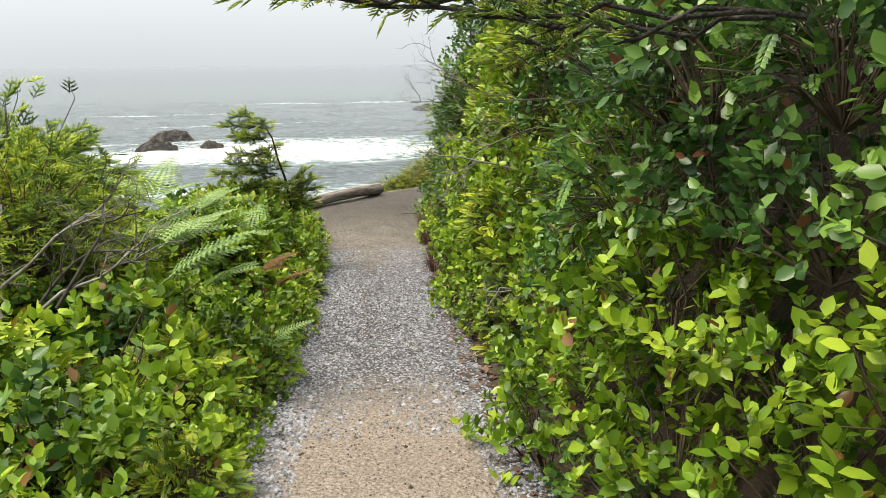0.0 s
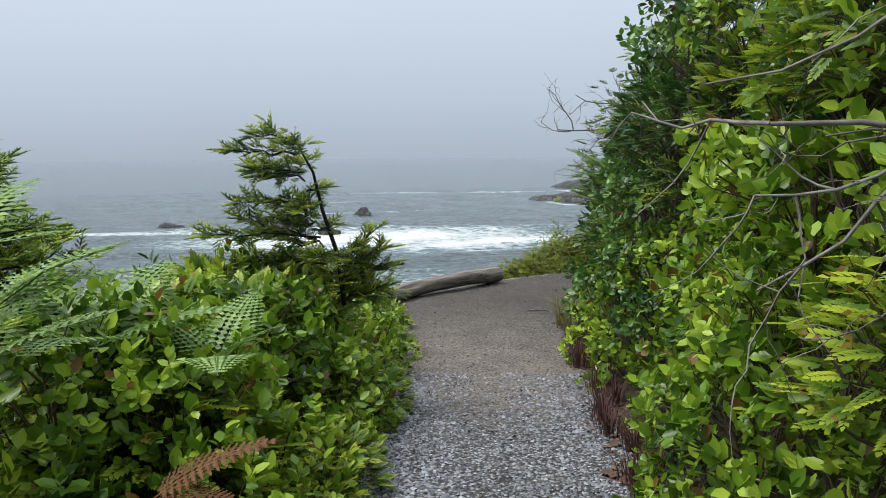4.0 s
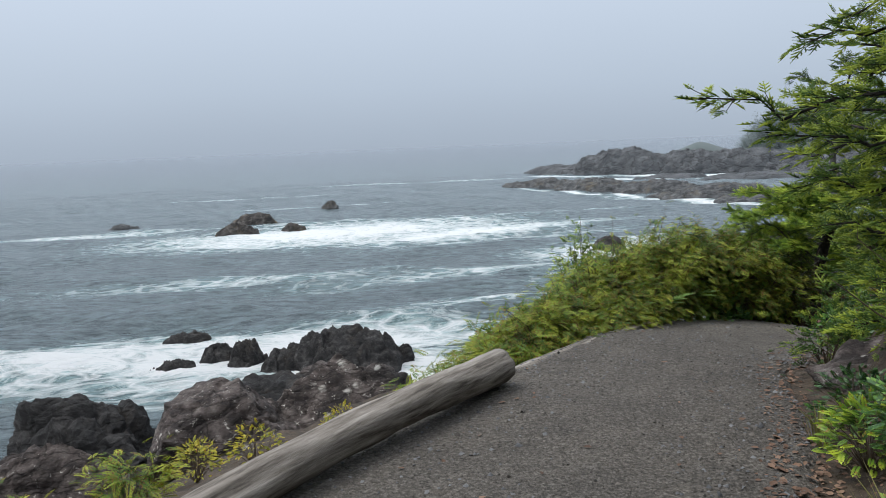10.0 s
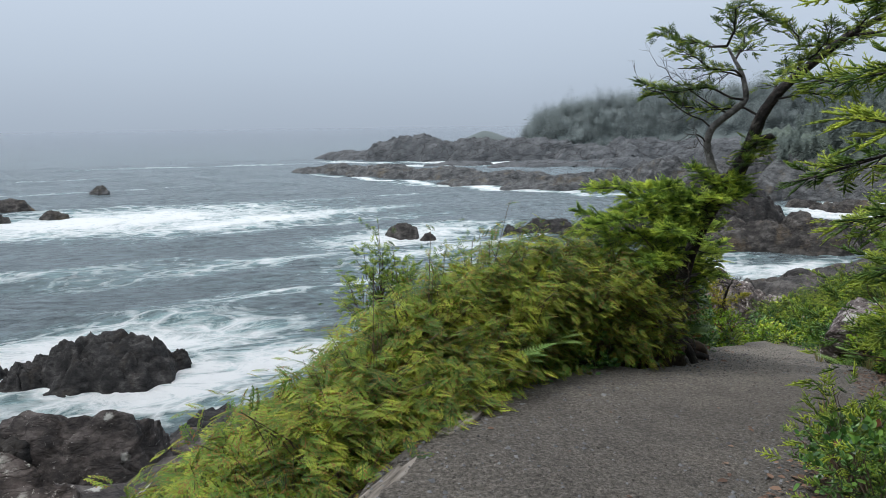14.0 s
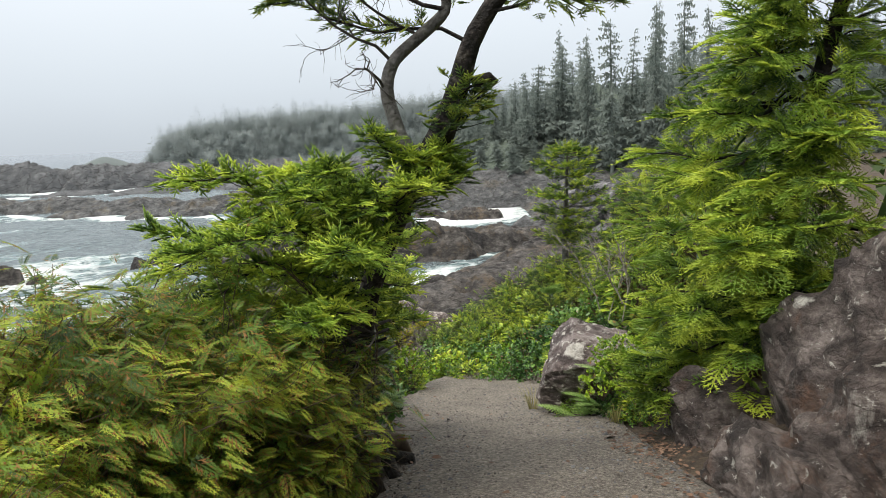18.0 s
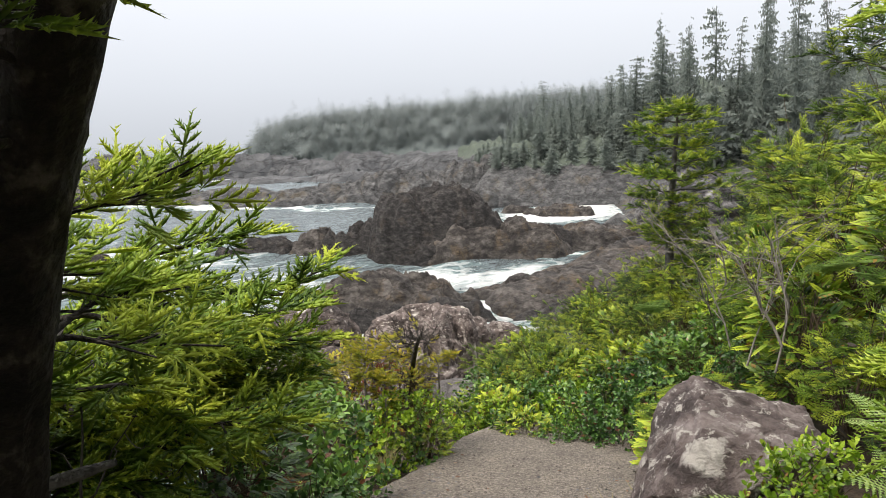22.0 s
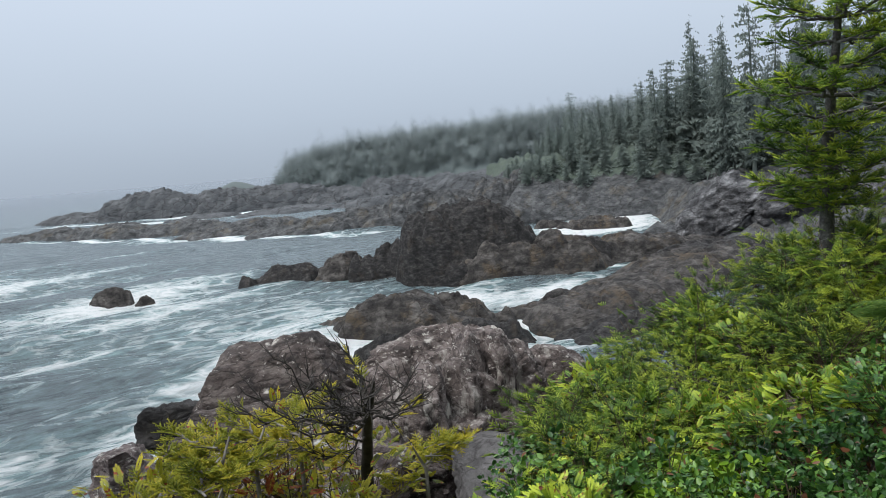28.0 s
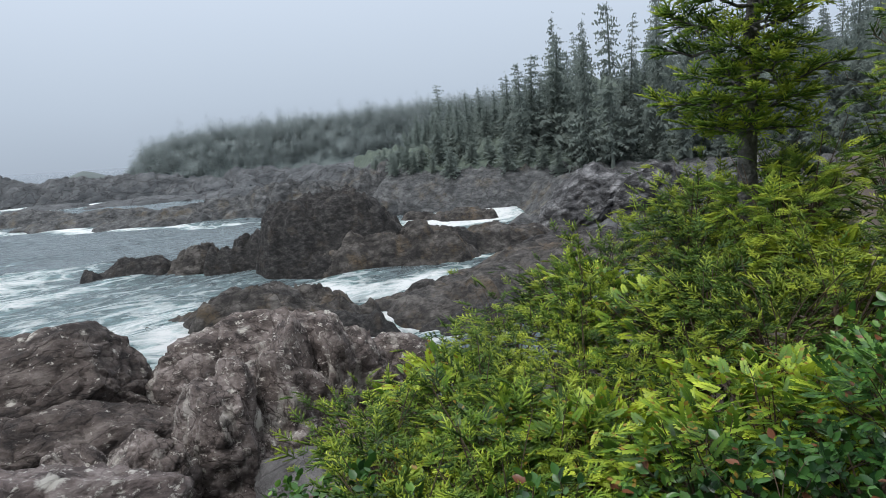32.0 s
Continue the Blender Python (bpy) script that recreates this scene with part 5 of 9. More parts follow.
def tube(points, radii, sides=5, cap=True):
    """A tapering limb along points: vertices and triangles."""
    pts = np.asarray(points, float)
    rr_ = np.asarray(radii, float)
    tan = unit(np.gradient(pts, axis=0))
    ref = np.array([0.31, 0.17, 0.93]) if abs(tan[0][2]) < 0.9 else np.array([1.0, 0.1, 0.0])
    sidev = unit(np.cross(tan, ref))
    up = np.cross(sidev, tan)
    a = np.linspace(0, 2 * np.pi, sides, endpoint=False)
    ring = pts[:, None, :] + rr_[:, None, None] * (np.cos(a)[None, :, None] * sidev[:, None, :] + np.sin(a)[None, :, None] * up[:, None, :])
    v = ring.reshape(-1, 3)
    n = len(pts)
    i = np.arange((n - 1) * sides)
    r, c = i // sides, i % sides
    c2 = (c + 1) % sides
    q = np.stack([r * sides + c, r * sides + c2, (r + 1) * sides + c2, (r + 1) * sides + c], -1)
    f = np.concatenate([q[:, [0, 1, 2]], q[:, [0, 2, 3]]])
    return v, f


LEAF_V = np.array([(0, 0, 0), (.31, .30, .06), (.27, .68, .02), (0, 1, -.07), (-.27, .68, .02), (-.31, .30, .06), (0, .5, -.05)])
LEAF_F = np.array([(6, i, (i + 1) % 6) for i in range(6)])
SMALL_V = np.array([(0, 0, 0), (.22, .45, .04), (0, 1, -.05), (-.22, .45, .04)])
SMALL_F = np.array([(0, 1, 2), (0, 2, 3)])


def spray_template(pairs=5, needle=0.20, droop=0.25, lobes=True):
    """A flat cedar spray: an axis with forked side branchlets, as narrow blades; unit length."""
    v, f = [], []

    def blade(a, b, w):
        a, b = np.array(a), np.array(b)
        d = b - a
        s = np.array([d[1], -d[0], 0])
        s = s / (np.linalg.norm(s) + 1e-9) * w
        k = len(v)
        m = a + d * 0.55
        v.extend([a, m + s, b, m - s])
        f.extend([(k, k + 1, k + 2), (k, k + 2, k + 3)])

    def bend(x, y):
        return (x, y, -droop * (x * x * 1.4 + y * y))

    blade(bend(0, 0), bend(0, 1), 0.022)
    for i in range(pairs):
        y0 = 0.12 + 0.76 * i / pairs
        ln = 0.36 * (1 - 0.68 * i / pairs) * (0.75 if i == 0 else 1)
        for sgn in (-1, 1):
            x1, y1 = sgn * ln * 0.74, y0 + ln * 0.72
            blade(bend(0, y0), bend(x1, y1), 0.020)
            if lobes:
                for t_, l_ in ((0.35, 0.50), (0.72, 0.42)):
                    bx, by = x1 * t_, y0 + (y1 - y0) * t_
                    blade(bend(bx, by), bend(bx + sgn * ln * l_ * 0.2, by + ln * l_ * 0.95), 0.017)
                    blade(bend(bx, by), bend(bx + sgn * ln * l_ * 0.95, by + ln * l_ * 0.15), 0.017)
    return np.array(v), np.array(f)


def needle_template(twigs=5, per=13, length=0.062, seed=3, flat=0.35, curve=0.2, wide=0.007, core=0.03):
    """A spruce spray of unit length: an axis with side twigs, all set round with needles, each one thin triangle."""
    r = np.random.default_rng(seed)
    lines = [((0, 0, 0), (0, 1, 0), int(per * 1.6))]
    for i in range(twigs):
        y0 = 0.10 + 0.72 * i / twigs
        ln = 0.42 * (1 - 0.62 * i / twigs)
        for sgn in (-1, 1):
            lines.append(((0, y0, 0), (sgn * ln * 0.72, y0 + ln * 0.70, 0.03), per))
    v, f = [], []
    for a, b, m in lines:
        a, b = np.array(a, float), np.array(b, float)
        d = b - a
        d /= np.linalg.norm(d)
        for j in range(m):
            t_ = (j + 0.6) / m
            base = a + (b - a) * t_
            ang_ = j * 2.4 + r.uniform(0, 0.6)
            side_ = unit(np.cross(d, np.array([0, 0, 1.0])))
            rad_ = side_ * math.cos(ang_) + np.array([0, 0, 1.0]) * (abs(math.sin(ang_)) * 0.9 - flat * 0.4)
            tip = base + (d * 0.75 + rad_ * 0.9) * length * r.uniform(0.8, 1.15)
            wv = unit(np.cross(tip - base, np.array([0.2, 0.1, 1.0]) + 0.6 * r.normal(size=3))) * wide
            k = len(v)
            v.extend([base - wv, base + wv, tip])
            f.append((k, k + 1, k + 2))
    # the leafy body of each shoot, a slim spindle inside its needles
    for a, b, m in lines:
        a, b = np.array(a, float), np.array(b, float)
        d = unit(b - a)
        s1 = unit(np.cross(d, np.array([0.1, 0.2, 1.0])))
        s2 = np.cross(s1, d)
        k = len(v)
        v.append(a)
        for j in range(3):
            v.append(a + (b - a) * 0.55 + core * (s1 * math.cos(j * 2.094) + s2 * math.sin(j * 2.094)))
        v.append(b + d * core)
        for j in range(3):
            f.extend([(k, k + 1 + j, k + 1 + (j + 1) % 3), (k + 4, k + 1 + (j + 1) % 3, k + 1 + j)])
    v = np.array(v)
    v[:, 2] -= curve * (v[:, 1] ** 2 * 0.6 + v[:, 0] ** 2)
    return v, np.array(f)


def pinnate_template(pairs=6):
    """A flat leafy shoot of unit length: oval leaflets in two ranks and one at the tip."""
    v, f = [], []
    for i in range(pairs * 2 + 1):
        k, sgn = i // 2, (1 if i % 2 else -1)
        y0 = 0.16 + 0.70 * k / pairs
        a = 0.0 if i == pairs * 2 else sgn * (0.95 - 0.35 * k / pairs)
        ln = 0.30 * (1 - 0.35 * abs(k / pairs - 0.35))
        d, w = np.array([math.sin(a), math.cos(a), -0.12]), np.array([math.cos(a), -math.sin(a), 0.0]) * 0.075
        b = np.array([0, y0, -0.16 * y0 * y0])
        n0 = len(v)
        v.extend([b, b + d * ln * 0.45 + w + np.array([0, 0, 0.02]), b + d * ln, b + d * ln * 0.45 - w + np.array([0, 0, 0.02])])
        f.extend([(n0, n0 + 1, n0 + 2), (n0, n0 + 2, n0 + 3)])
    return np.array(v), np.array(f)


CEDAR_V, CEDAR_F = spray_template(6, droop=0.45)
PIN_V, PIN_F = pinnate_template()
SPRUCE_V, SPRUCE_F = needle_template(3, 12, 0.085, wide=0.017, curve=0.10, core=0.040)
HEMLOCK_V, HEMLOCK_F = needle_template(5, 11, 0.075, 5, 0.5, 0.35, wide=0.013, core=0.022)


def dome(n, r, low=-0.25, squash=0.85):
    """Directions over a dome and a lumpy radius for each."""
    z = r.uniform(low, 1, n)
    a = r.uniform(0, 2 * np.pi, n)
    h = np.sqrt(np.maximum(1 - z * z, 0.02))
    d = np.stack([h * np.cos(a), h * np.sin(a), z * squash], -1)
    return d


def bush_meshes(name, seed, shoots, leaves, leaf_size, leaf_mat, radius=0.5, tall=0.62, template="leaf", spread=0.13, erect=0.6):
    """Stems and foliage of one bush about a metre across, its base at the origin."""
    r = np.random.default_rng(seed)
    d = dome(shoots, r)
    if template in ("spruce", "hemlock", "cedar"):
        heads = dome(13, r)
        which = np.arange(shoots) % 13
        d = heads[which] + 0.30 * r.normal(size=(shoots, 3))
    lump = 0.72 + 0.42 * fbm(d * 1.9 + seed, 3, seed)
    if template in ("spruce", "hemlock", "cedar"):
        lump = lump * r.uniform(0.72, 1.15, 13)[which]
    tip = d * radius * lump[:, None] * r.uniform(0.72, 1.08, (shoots, 1))
    tip[:, 2] = tip[:, 2] * (tall / radius) + 0.30 * tall
    way = unit(unit(d) * (1 - erect) + np.array([0, 0, erect]) + 0.35 * r.normal(size=(shoots, 3)))
    pairs = []
    tv, tf = {"leaf": (LEAF_V, LEAF_F), "small": (SMALL_V, SMALL_F), "pinnate": (PIN_V, PIN_F), "cedar": (CEDAR_V, CEDAR_F), "spruce": (SPRUCE_V, SPRUCE_F), "hemlock": (HEMLOCK_V, HEMLOCK_F)}[template]
    if template in ("leaf", "small"):
        for k in range(leaves):
            t_ = k / max(leaves - 1, 1)
            pos = tip - way * spread * (1 - t_)
            az = 2.4 * k + r.uniform(0, 6.28, shoots)
            ref = unit(np.cross(way, np.array([0.3, 0.2, 1.0]) + 0.2 * r.normal(size=(shoots, 3))))
            oth = np.cross(way, ref)
            out = ref * np.cos(az)[:, None] + oth * np.sin(az)[:, None]
            al = unit(out * (0.95 - 0.5 * t_) + way * (0.25 + 0.55 * t_) + 0.25 * r.normal(size=(shoots, 3)))
            up = unit(way + 0.35 * unit(d) + 0.35 * r.normal(size=(shoots, 3)))
            pairs.append(scatter(tv, tf, pos + out * 0.004, al, up, leaf_size * r.uniform(0.62, 1.2, shoots)))
    else:
        al = unit(unit(d) * np.array([1, 1, 0.55]) + np.array([0, 0, erect - 0.55]) + 0.30 * r.normal(size=(shoots, 3)))
        up = unit(unit(d) + np.array([0, 0, 1.0]) + 0.3 * r.normal(size=(shoots, 3)))
        sz = leaf_size * r.uniform(0.65, 1.25, shoots)
        pairs.append(scatter(tv, tf, tip - al * sz[:, None] * 0.55, al, up, sz))
    foliage = mesh_np(name + "_foliage", *join(*pairs), (leaf_mat,), False)
    stems = []
    for k in range(9):
        j = r.integers(0, shoots)
        base = np.array([r.normal() * 0.003, r.normal() * 0.003, -0.10])
        mid = (base + tip[j]) / 2 + np.array([r.normal() * 0.05, r.normal() * 0.05, 0.03])
        stems.append(tube([base, mid, tip[j] - way[j] * 0.06], [0.009, 0.006, 0.003], 4))
    for j in range(0, shoots, 6):
        stems.append(tube([(0, 0, -0.10), tip[j] * 0.45 + np.array([0, 0, 0.04]), tip[j] - way[j] * spread * 0.7, tip[j]], [0.005, 0.004, 0.003, 0.0015], 3))
    stem = mesh_np(name + "_stems", *join(*stems), (M_STEM,), False)
    return stem, foliage


def variants(name, count, **kw):
    base = kw.pop("seed")
    return [bush_meshes(name, base + i, **kw) for i in range(count)]


SALAL = variants("salal", 4, seed=100, shoots=70, leaves=7, leaf_size=0.076, leaf_mat=M_SALAL, spread=0.085, erect=0.72)
SALAL_D = variants("salal_dark", 3, seed=120, shoots=78, leaves=6, leaf_size=0.068, leaf_mat=M_SALAL_DARK, spread=0.10, erect=0.45)
SMALLBUSH = variants("huckleberry", 3, seed=140, shoots=300, leaves=1, leaf_size=0.145, leaf_mat=M_BUSH, template="pinnate", erect=0.6)
DARKSMALL = variants("evergreen_huckleberry", 2, seed=150, shoots=290, leaves=1, leaf_size=0.135, leaf_mat=M_SALAL_DARK, template="pinnate", erect=0.6)
CEDAR = variants("cedar", 4, seed=160, shoots=330, leaves=1, leaf_size=0.195, leaf_mat=M_CEDAR, template="cedar", erect=0.45)
SPRUCEB = variants("spruce_shrub", 3, seed=180, shoots=190, leaves=1, leaf_size=0.16, leaf_mat=M_SPRUCE, template="spruce", erect=0.62)
BRIGHTB = variants("bright_spruce", 3, seed=185, shoots=190, leaves=1, leaf_size=0.15, leaf_mat=M_HEMLOCK, template="spruce", erect=0.62)
HEMB = variants("hemlock_shrub", 3, seed=190, shoots=170, leaves=1, leaf_size=0.205, leaf_mat=M_HEMLOCK, template="hemlock", erect=0.45)
YELLOWB = variants("yellow_shrub", 2, seed=200, shoots=190, leaves=1, leaf_size=0.105, leaf_mat=M_YELLOW, template="pinnate", erect=0.55)
REDB = variants("red_shrub", 1, seed=210, shoots=80, leaves=1, leaf_size=0.12, leaf_mat=M_REDLEAF, template="pinnate", erect=0.55)

# plainer forms of the same bushes for the rows behind the front ones
SALAL_L = variants("salal", 2, seed=300, shoots=42, leaves=5, leaf_size=0.092, leaf_mat=M_SALAL)
SALAL_DL = variants("salal_dark", 2, seed=310, shoots=42, leaves=5, leaf_size=0.088, leaf_mat=M_SALAL_DARK, erect=0.35)
CEDAR_L = variants("cedar", 3, seed=320, shoots=160, leaves=1, leaf_size=0.25, leaf_mat=M_CEDAR, template="cedar", erect=0.45)
SPRUCE_L = variants("spruce_shrub", 2, seed=330, shoots=90, leaves=1, leaf_size=0.22, leaf_mat=M_SPRUCE, template="spruce", erect=0.62)
HEM_L = variants("hemlock_shrub", 2, seed=340, shoots=76, leaves=1, leaf_size=0.27, leaf_mat=M_HEMLOCK, template="hemlock", erect=0.45)
KINDS = {
    "salal_bush": (SALAL, "bright green salal bush with oval glossy leaves", "bush"),
    "dark_salal_bush": (SALAL_D, "dark glossy salal bush with some browned leaves", "bush"),
    "huckleberry_bush": (SMALLBUSH, "yellow-green bush with small crowded leaves", "bush"),
    "evergreen_huckleberry": (DARKSMALL, "dark evergreen bush with tiny crowded leaves", "bush"),
    "cedar_shrub": (CEDAR, "low yellow-green cedar with drooping flat sprays", "shrub"),
    "spruce_shrub": (SPRUCEB, "low wind-clipped spruce with short needles", "shrub"),
    "bright_spruce_shrub": (BRIGHTB, "wind-clipped spruce with yellow-green new tips", "shrub"),
    "hemlock_shrub": (HEMB, "bright green hemlock with feathery drooping sprays", "shrub"),
    "red_shrub": (REDB, "small shrub with reddened leaves", "shrub"),
    "yellow_shrub": (YELLOWB, "small shrub turning yellow and red", "shrub"),
}
PLAIN = {"salal_bush": SALAL_L, "dark_salal_bush": SALAL_DL, "cedar_shrub": CEDAR_L, "spruce_shrub": SPRUCE_L, "hemlock_shrub": HEM_L}
prand = random.Random(11)


def plant(kind, x, y, size=1.0, z=None, lift=0.0, lean=(0, 0), group="", tall=1.0, label="", light=False):
    forms, text, cat = KINDS[kind]
    if light and kind in PLAIN:
        forms = PLAIN[kind]
    stem, foliage = forms[prand.randrange(len(forms))]
    zz_ = (ground_z(x, y) if z is None else z) + lift
    t = thing(kind, label or text, cat, group)
    t.matrix_basis = pose(x, y, zz_, lean[0], lean[1], prand.uniform(0, 360)) @ Matrix.Diagonal((size, size, size * tall, 1))
    tagged(part("stemwork", stem, t), kind="stuff")
    part("foliage", foliage, t)
    return t


def lateral(u, off):
    """A point beside the path: u along its rows, off metres from the middle (positive towards the sea)."""
    x, y = float(np.interp(u, np.arange(NS) * (last / (NS - 1)) * 0 + uu, px_)), float(np.interp(u, uu, py_))
    nx_, ny_ = float(np.interp(u, uu, nxl)), float(np.interp(u, uu, nyl))
    return x + nx_ * off, y + ny_ * off


def half(u, sea_side):
    return float(np.interp(u, uu, wl_ if sea_side else wr_))


# ---- the first stretch: low salal towards the sea, a high hedge towards the hill ----
def along_y(y):
    return float(np.interp(y, py_, uu))


y = -6.2
while y < 9.2:
    u = along_y(y)
    row = 0
    off = half(u, True) + 0.34
    while off < (3.6 if y < 6.5 else 2.2):
        x, yy = lateral(u, off + prand.uniform(-0.1, 0.1))
        yy += prand.uniform(-0.15, 0.15)
        if y < 6.0:
            kind = "salal_bush" if prand.random() < (0.9 if row < 2 else 0.55) else prand.choice(["huckleberry_bush", "dark_salal_bush", "huckleberry_bush"])
            size = (0.85 if row == 0 else 1.15 if row == 1 else 1.3) * prand.uniform(0.85, 1.1)
        else:
            kind = prand.choice(["salal_bush", "dark_salal_bush", "spruce_shrub", "evergreen_huckleberry", "salal_bush"])
            size = 0.72 * prand.uniform(0.85, 1.1)
        plant(kind, x, yy, size, lift=0.34 if 6.4 < y < 8.4 and row < 3 else 0.22 if 4.5 < y < 7.6 and row < 3 else 0.0, group="shrubs seaward of the path", light=row > 2)
        off += 0.50 if row < 3 else 0.62
        row += 1
    y += 0.50 if y < 6 else 0.55
for i in range(20):
    u = along_y(2.6 + 2.9 * prand.random())
    x, yy = lateral(u, half(u, True) + 0.42 + 0.9 * prand.random())
    plant("salal_bush" if i % 4 else "huckleberry_bush", x, yy, 0.9, z=float(np.interp(u, uu, pz_)) + prand.uniform(0.32, 0.52), group="shrubs seaward of the path")
y = -5.9
while y < 8.6:
    u = along_y(y)
    x, yy = lateral(u, half(u, True) + prand.uniform(0.02, 0.14))
    plant("salal_bush" if prand.random() < 0.7 else "huckleberry_bush", x, yy, prand.uniform(0.38, 0.55), z=float(np.interp(u, uu, pz_)) - 0.04, group="shrubs seaward of the path")
    y += prand.uniform(0.30, 0.45)
# taller wind-clipped spruces behind the salal
for x, y_, s_, z_ in ((-2.35, 0.7, 1.0, 2.15), (-2.75, 1.2, 1.1, 2.2), (-2.45, 1.8, 0.95, 1.78), (-3.0, 2.3, 1.0, 1.95), (-2.2, 1.3, 0.85, 1.85), (-3.1, 0.6, 1.2, 2.2), (-2.55, 0.9, 0.9, 1.7), (-2.7, 1.7, 0.9, 1.6), (-2.7, 3.3, 0.9, 1.15), (-2.1, 2.9, 0.7, 1.15), (-1.75, 3.6, 0.65, 1.0), (-2.4, 1.0, 1.0, 1.95), (-2.7, 1.5, 1.0, 1.95), (-2.3, 1.6, 0.9, 1.75), (-2.9, 0.9, 1.0, 1.95), (-2.6, 0.5, 0.9, 1.95), (-2.2, 0.8, 0.8, 1.75), (-2.95, 1.8, 1.0, 1.85), (-2.15, 2.1, 0.8, 1.6)):
    plant("bright_spruce_shrub", x, y_, s_, z=z_ - 0.35, group="shrubs seaward of the path")
for x, y_ in ((-2.5, 0.8), (-2.9, 1.5), (-2.6, 2.2), (-3.2, 1.0)):
    plant("dark_salal_bush", x, y_, 1.1, z=1.15, group="shrubs seaward of the path", light=True)

y = -5.4
while y < 9.6:
    u = along_y(y)
    h = 0.0
    top = 3.0 if y < 5.5 else 2.3
    while h < top:
        off = half(u, False) + 0.30 + 0.13 * h + 0.16 * math.sin(1.7 * y + h) + prand.uniform(-0.08, 0.08)
        if y > 6.5:
            off += 0.24 * max(0.0, h - 0.9)
        x, yy = lateral(u, -off)
        gz0 = float(np.interp(u, uu, pz_))
        if (y < 0.5 and h > 1.5) or (y < -1.2 and h > 1.1):
            kind = prand.choice(["evergreen_huckleberry", "dark_salal_bush", "dark_salal_bush"])
        elif y < 4.2:
            kind = "salal_bush" if h < 1.6 and prand.random() < 0.78 else prand.choice(["dark_salal_bush", "huckleberry_bush", "salal_bush", "dark_salal_bush"])
        else:
            kind = prand.choice(["salal_bush", "salal_bush", "salal_bush", "dark_salal_bush"]) if h < 1.3 else prand.choice(["evergreen_huckleberry", "dark_salal_bush", "dark_salal_bush", "spruce_shrub"])
        if y > 6.2 and h > 0.8:
            kind = prand.choice(["spruce_shrub", "evergreen_huckleberry", "dark_salal_bush", "evergreen_huckleberry"])
        elif y > 6.8:
            kind = prand.choice(["evergreen_huckleberry", "dark_salal_bush", "huckleberry_bush", "salal_bush"])
        plant(kind, x, yy, 0.82 * prand.uniform(0.85, 1.15), z=gz0 + h - 0.06, lean=(0, 0), group="hedge on the hill side")
        h += 0.44
    y += 0.50
# the plants on top of the bank, behind the hedge
y = -5.5
while y < 9.0:
    x, yy = lateral(along_y(y), -(half(along_y(y), False) + 1.15))
    plant(prand.choice(["dark_salal_bush", "evergreen_huckleberry", "dark_salal_bush"]), x, yy, 1.15, lift=0.1, group="hedge on the hill side", light=True)
    y += 0.85

# ---- the cedar bank on the seaward side, from the log to the leaning tree ----
BANK_EDGE = [(1.05, 13.45), (1.75, 14.35), (2.45, 15.25), (3.22, 16.0), (4.05, 16.5), (5.05, 17.0)]
ROWS = ((0.14, -0.24, 0.62), (0.50, -0.02, 0.70), (0.90, -0.28, 0.72), (1.30, -0.58, 0.75), (1.75, -0.95, 0.8), (2.3, -1.4, 0.9))
for i in range(len(BANK_EDGE) - 1):
    (xa, ya), (xb, yb) = BANK_EDGE[i], BANK_EDGE[i + 1]
    dx, dy = xb - xa, yb - ya
    ln = math.hypot(dx, dy)
    ox, oy = -dy / ln, dx / ln
    for k in range(4):
        t_ = k / 4
        crest = float(np.interp(i + t_, [0, 0.5, 1.0, 2.0, 3.0, 4.0, 5.0], [-0.12, 0.12, 0.28, 0.38, 0.66, 0.76, 0.44]))
        for row, (d, drop, size) in enumerate(ROWS):
            if i == 4 and row > 3:
                continue
            d = d + prand.uniform(-0.08, 0.08)
            x, y = xa + dx * t_ + ox * d, ya + dy * t_ + oy * d
            top_ = crest + drop + prand.uniform(-0.07, 0.05)
            sz = size * prand.uniform(0.9, 1.1)
            plant("cedar_shrub", x, y, sz, z=top_ - 0.78 * sz, group="cedar bank", tall=0.95, light=row > 1)
            if row == 0 and i > 1:
                plant("cedar_shrub", x, y, 0.6, z=top_ - 0.85, group="cedar bank", tall=0.95)
for x, y, s, top_ in ((2.80, 18.95, 0.8, 0.22), (2.60, 18.9, 0.7, -0.1), (3.15, 19.0, 0.75, 0.08), (3.75, 18.75, 0.7, 0.05), (3.45, 18.8, 0.7, -0.05)):
    plant("bright_spruce_shrub", x, y, s, z=top_ - 0.7 * s, group="cedar bank")

for x, y, s, top_, k in ((4.75, 17.15, 0.7, 0.25, "cedar_shrub"), (5.15, 17.3, 0.7, 0.1, "cedar_shrub"), (5.45, 17.55, 0.7, 0.0, "cedar_shrub"), (4.9, 17.35, 0.8, -0.15, "dark_salal_bush"), (5.3, 17.6, 0.8, -0.3, "dark_salal_bush"), (4.5, 17.1, 0.8, -0.1, "dark_salal_bush"), (5.6, 17.95, 0.8, -0.25, "dark_salal_bush"), (5.2, 17.15, 0.5, -0.35, "cedar_shrub"), (4.8, 16.98, 0.5, -0.25, "cedar_shrub")):
    plant(k, x, y, s, z=top_ - 0.75 * s, group="cedar bank", light=k != "cedar_shrub")
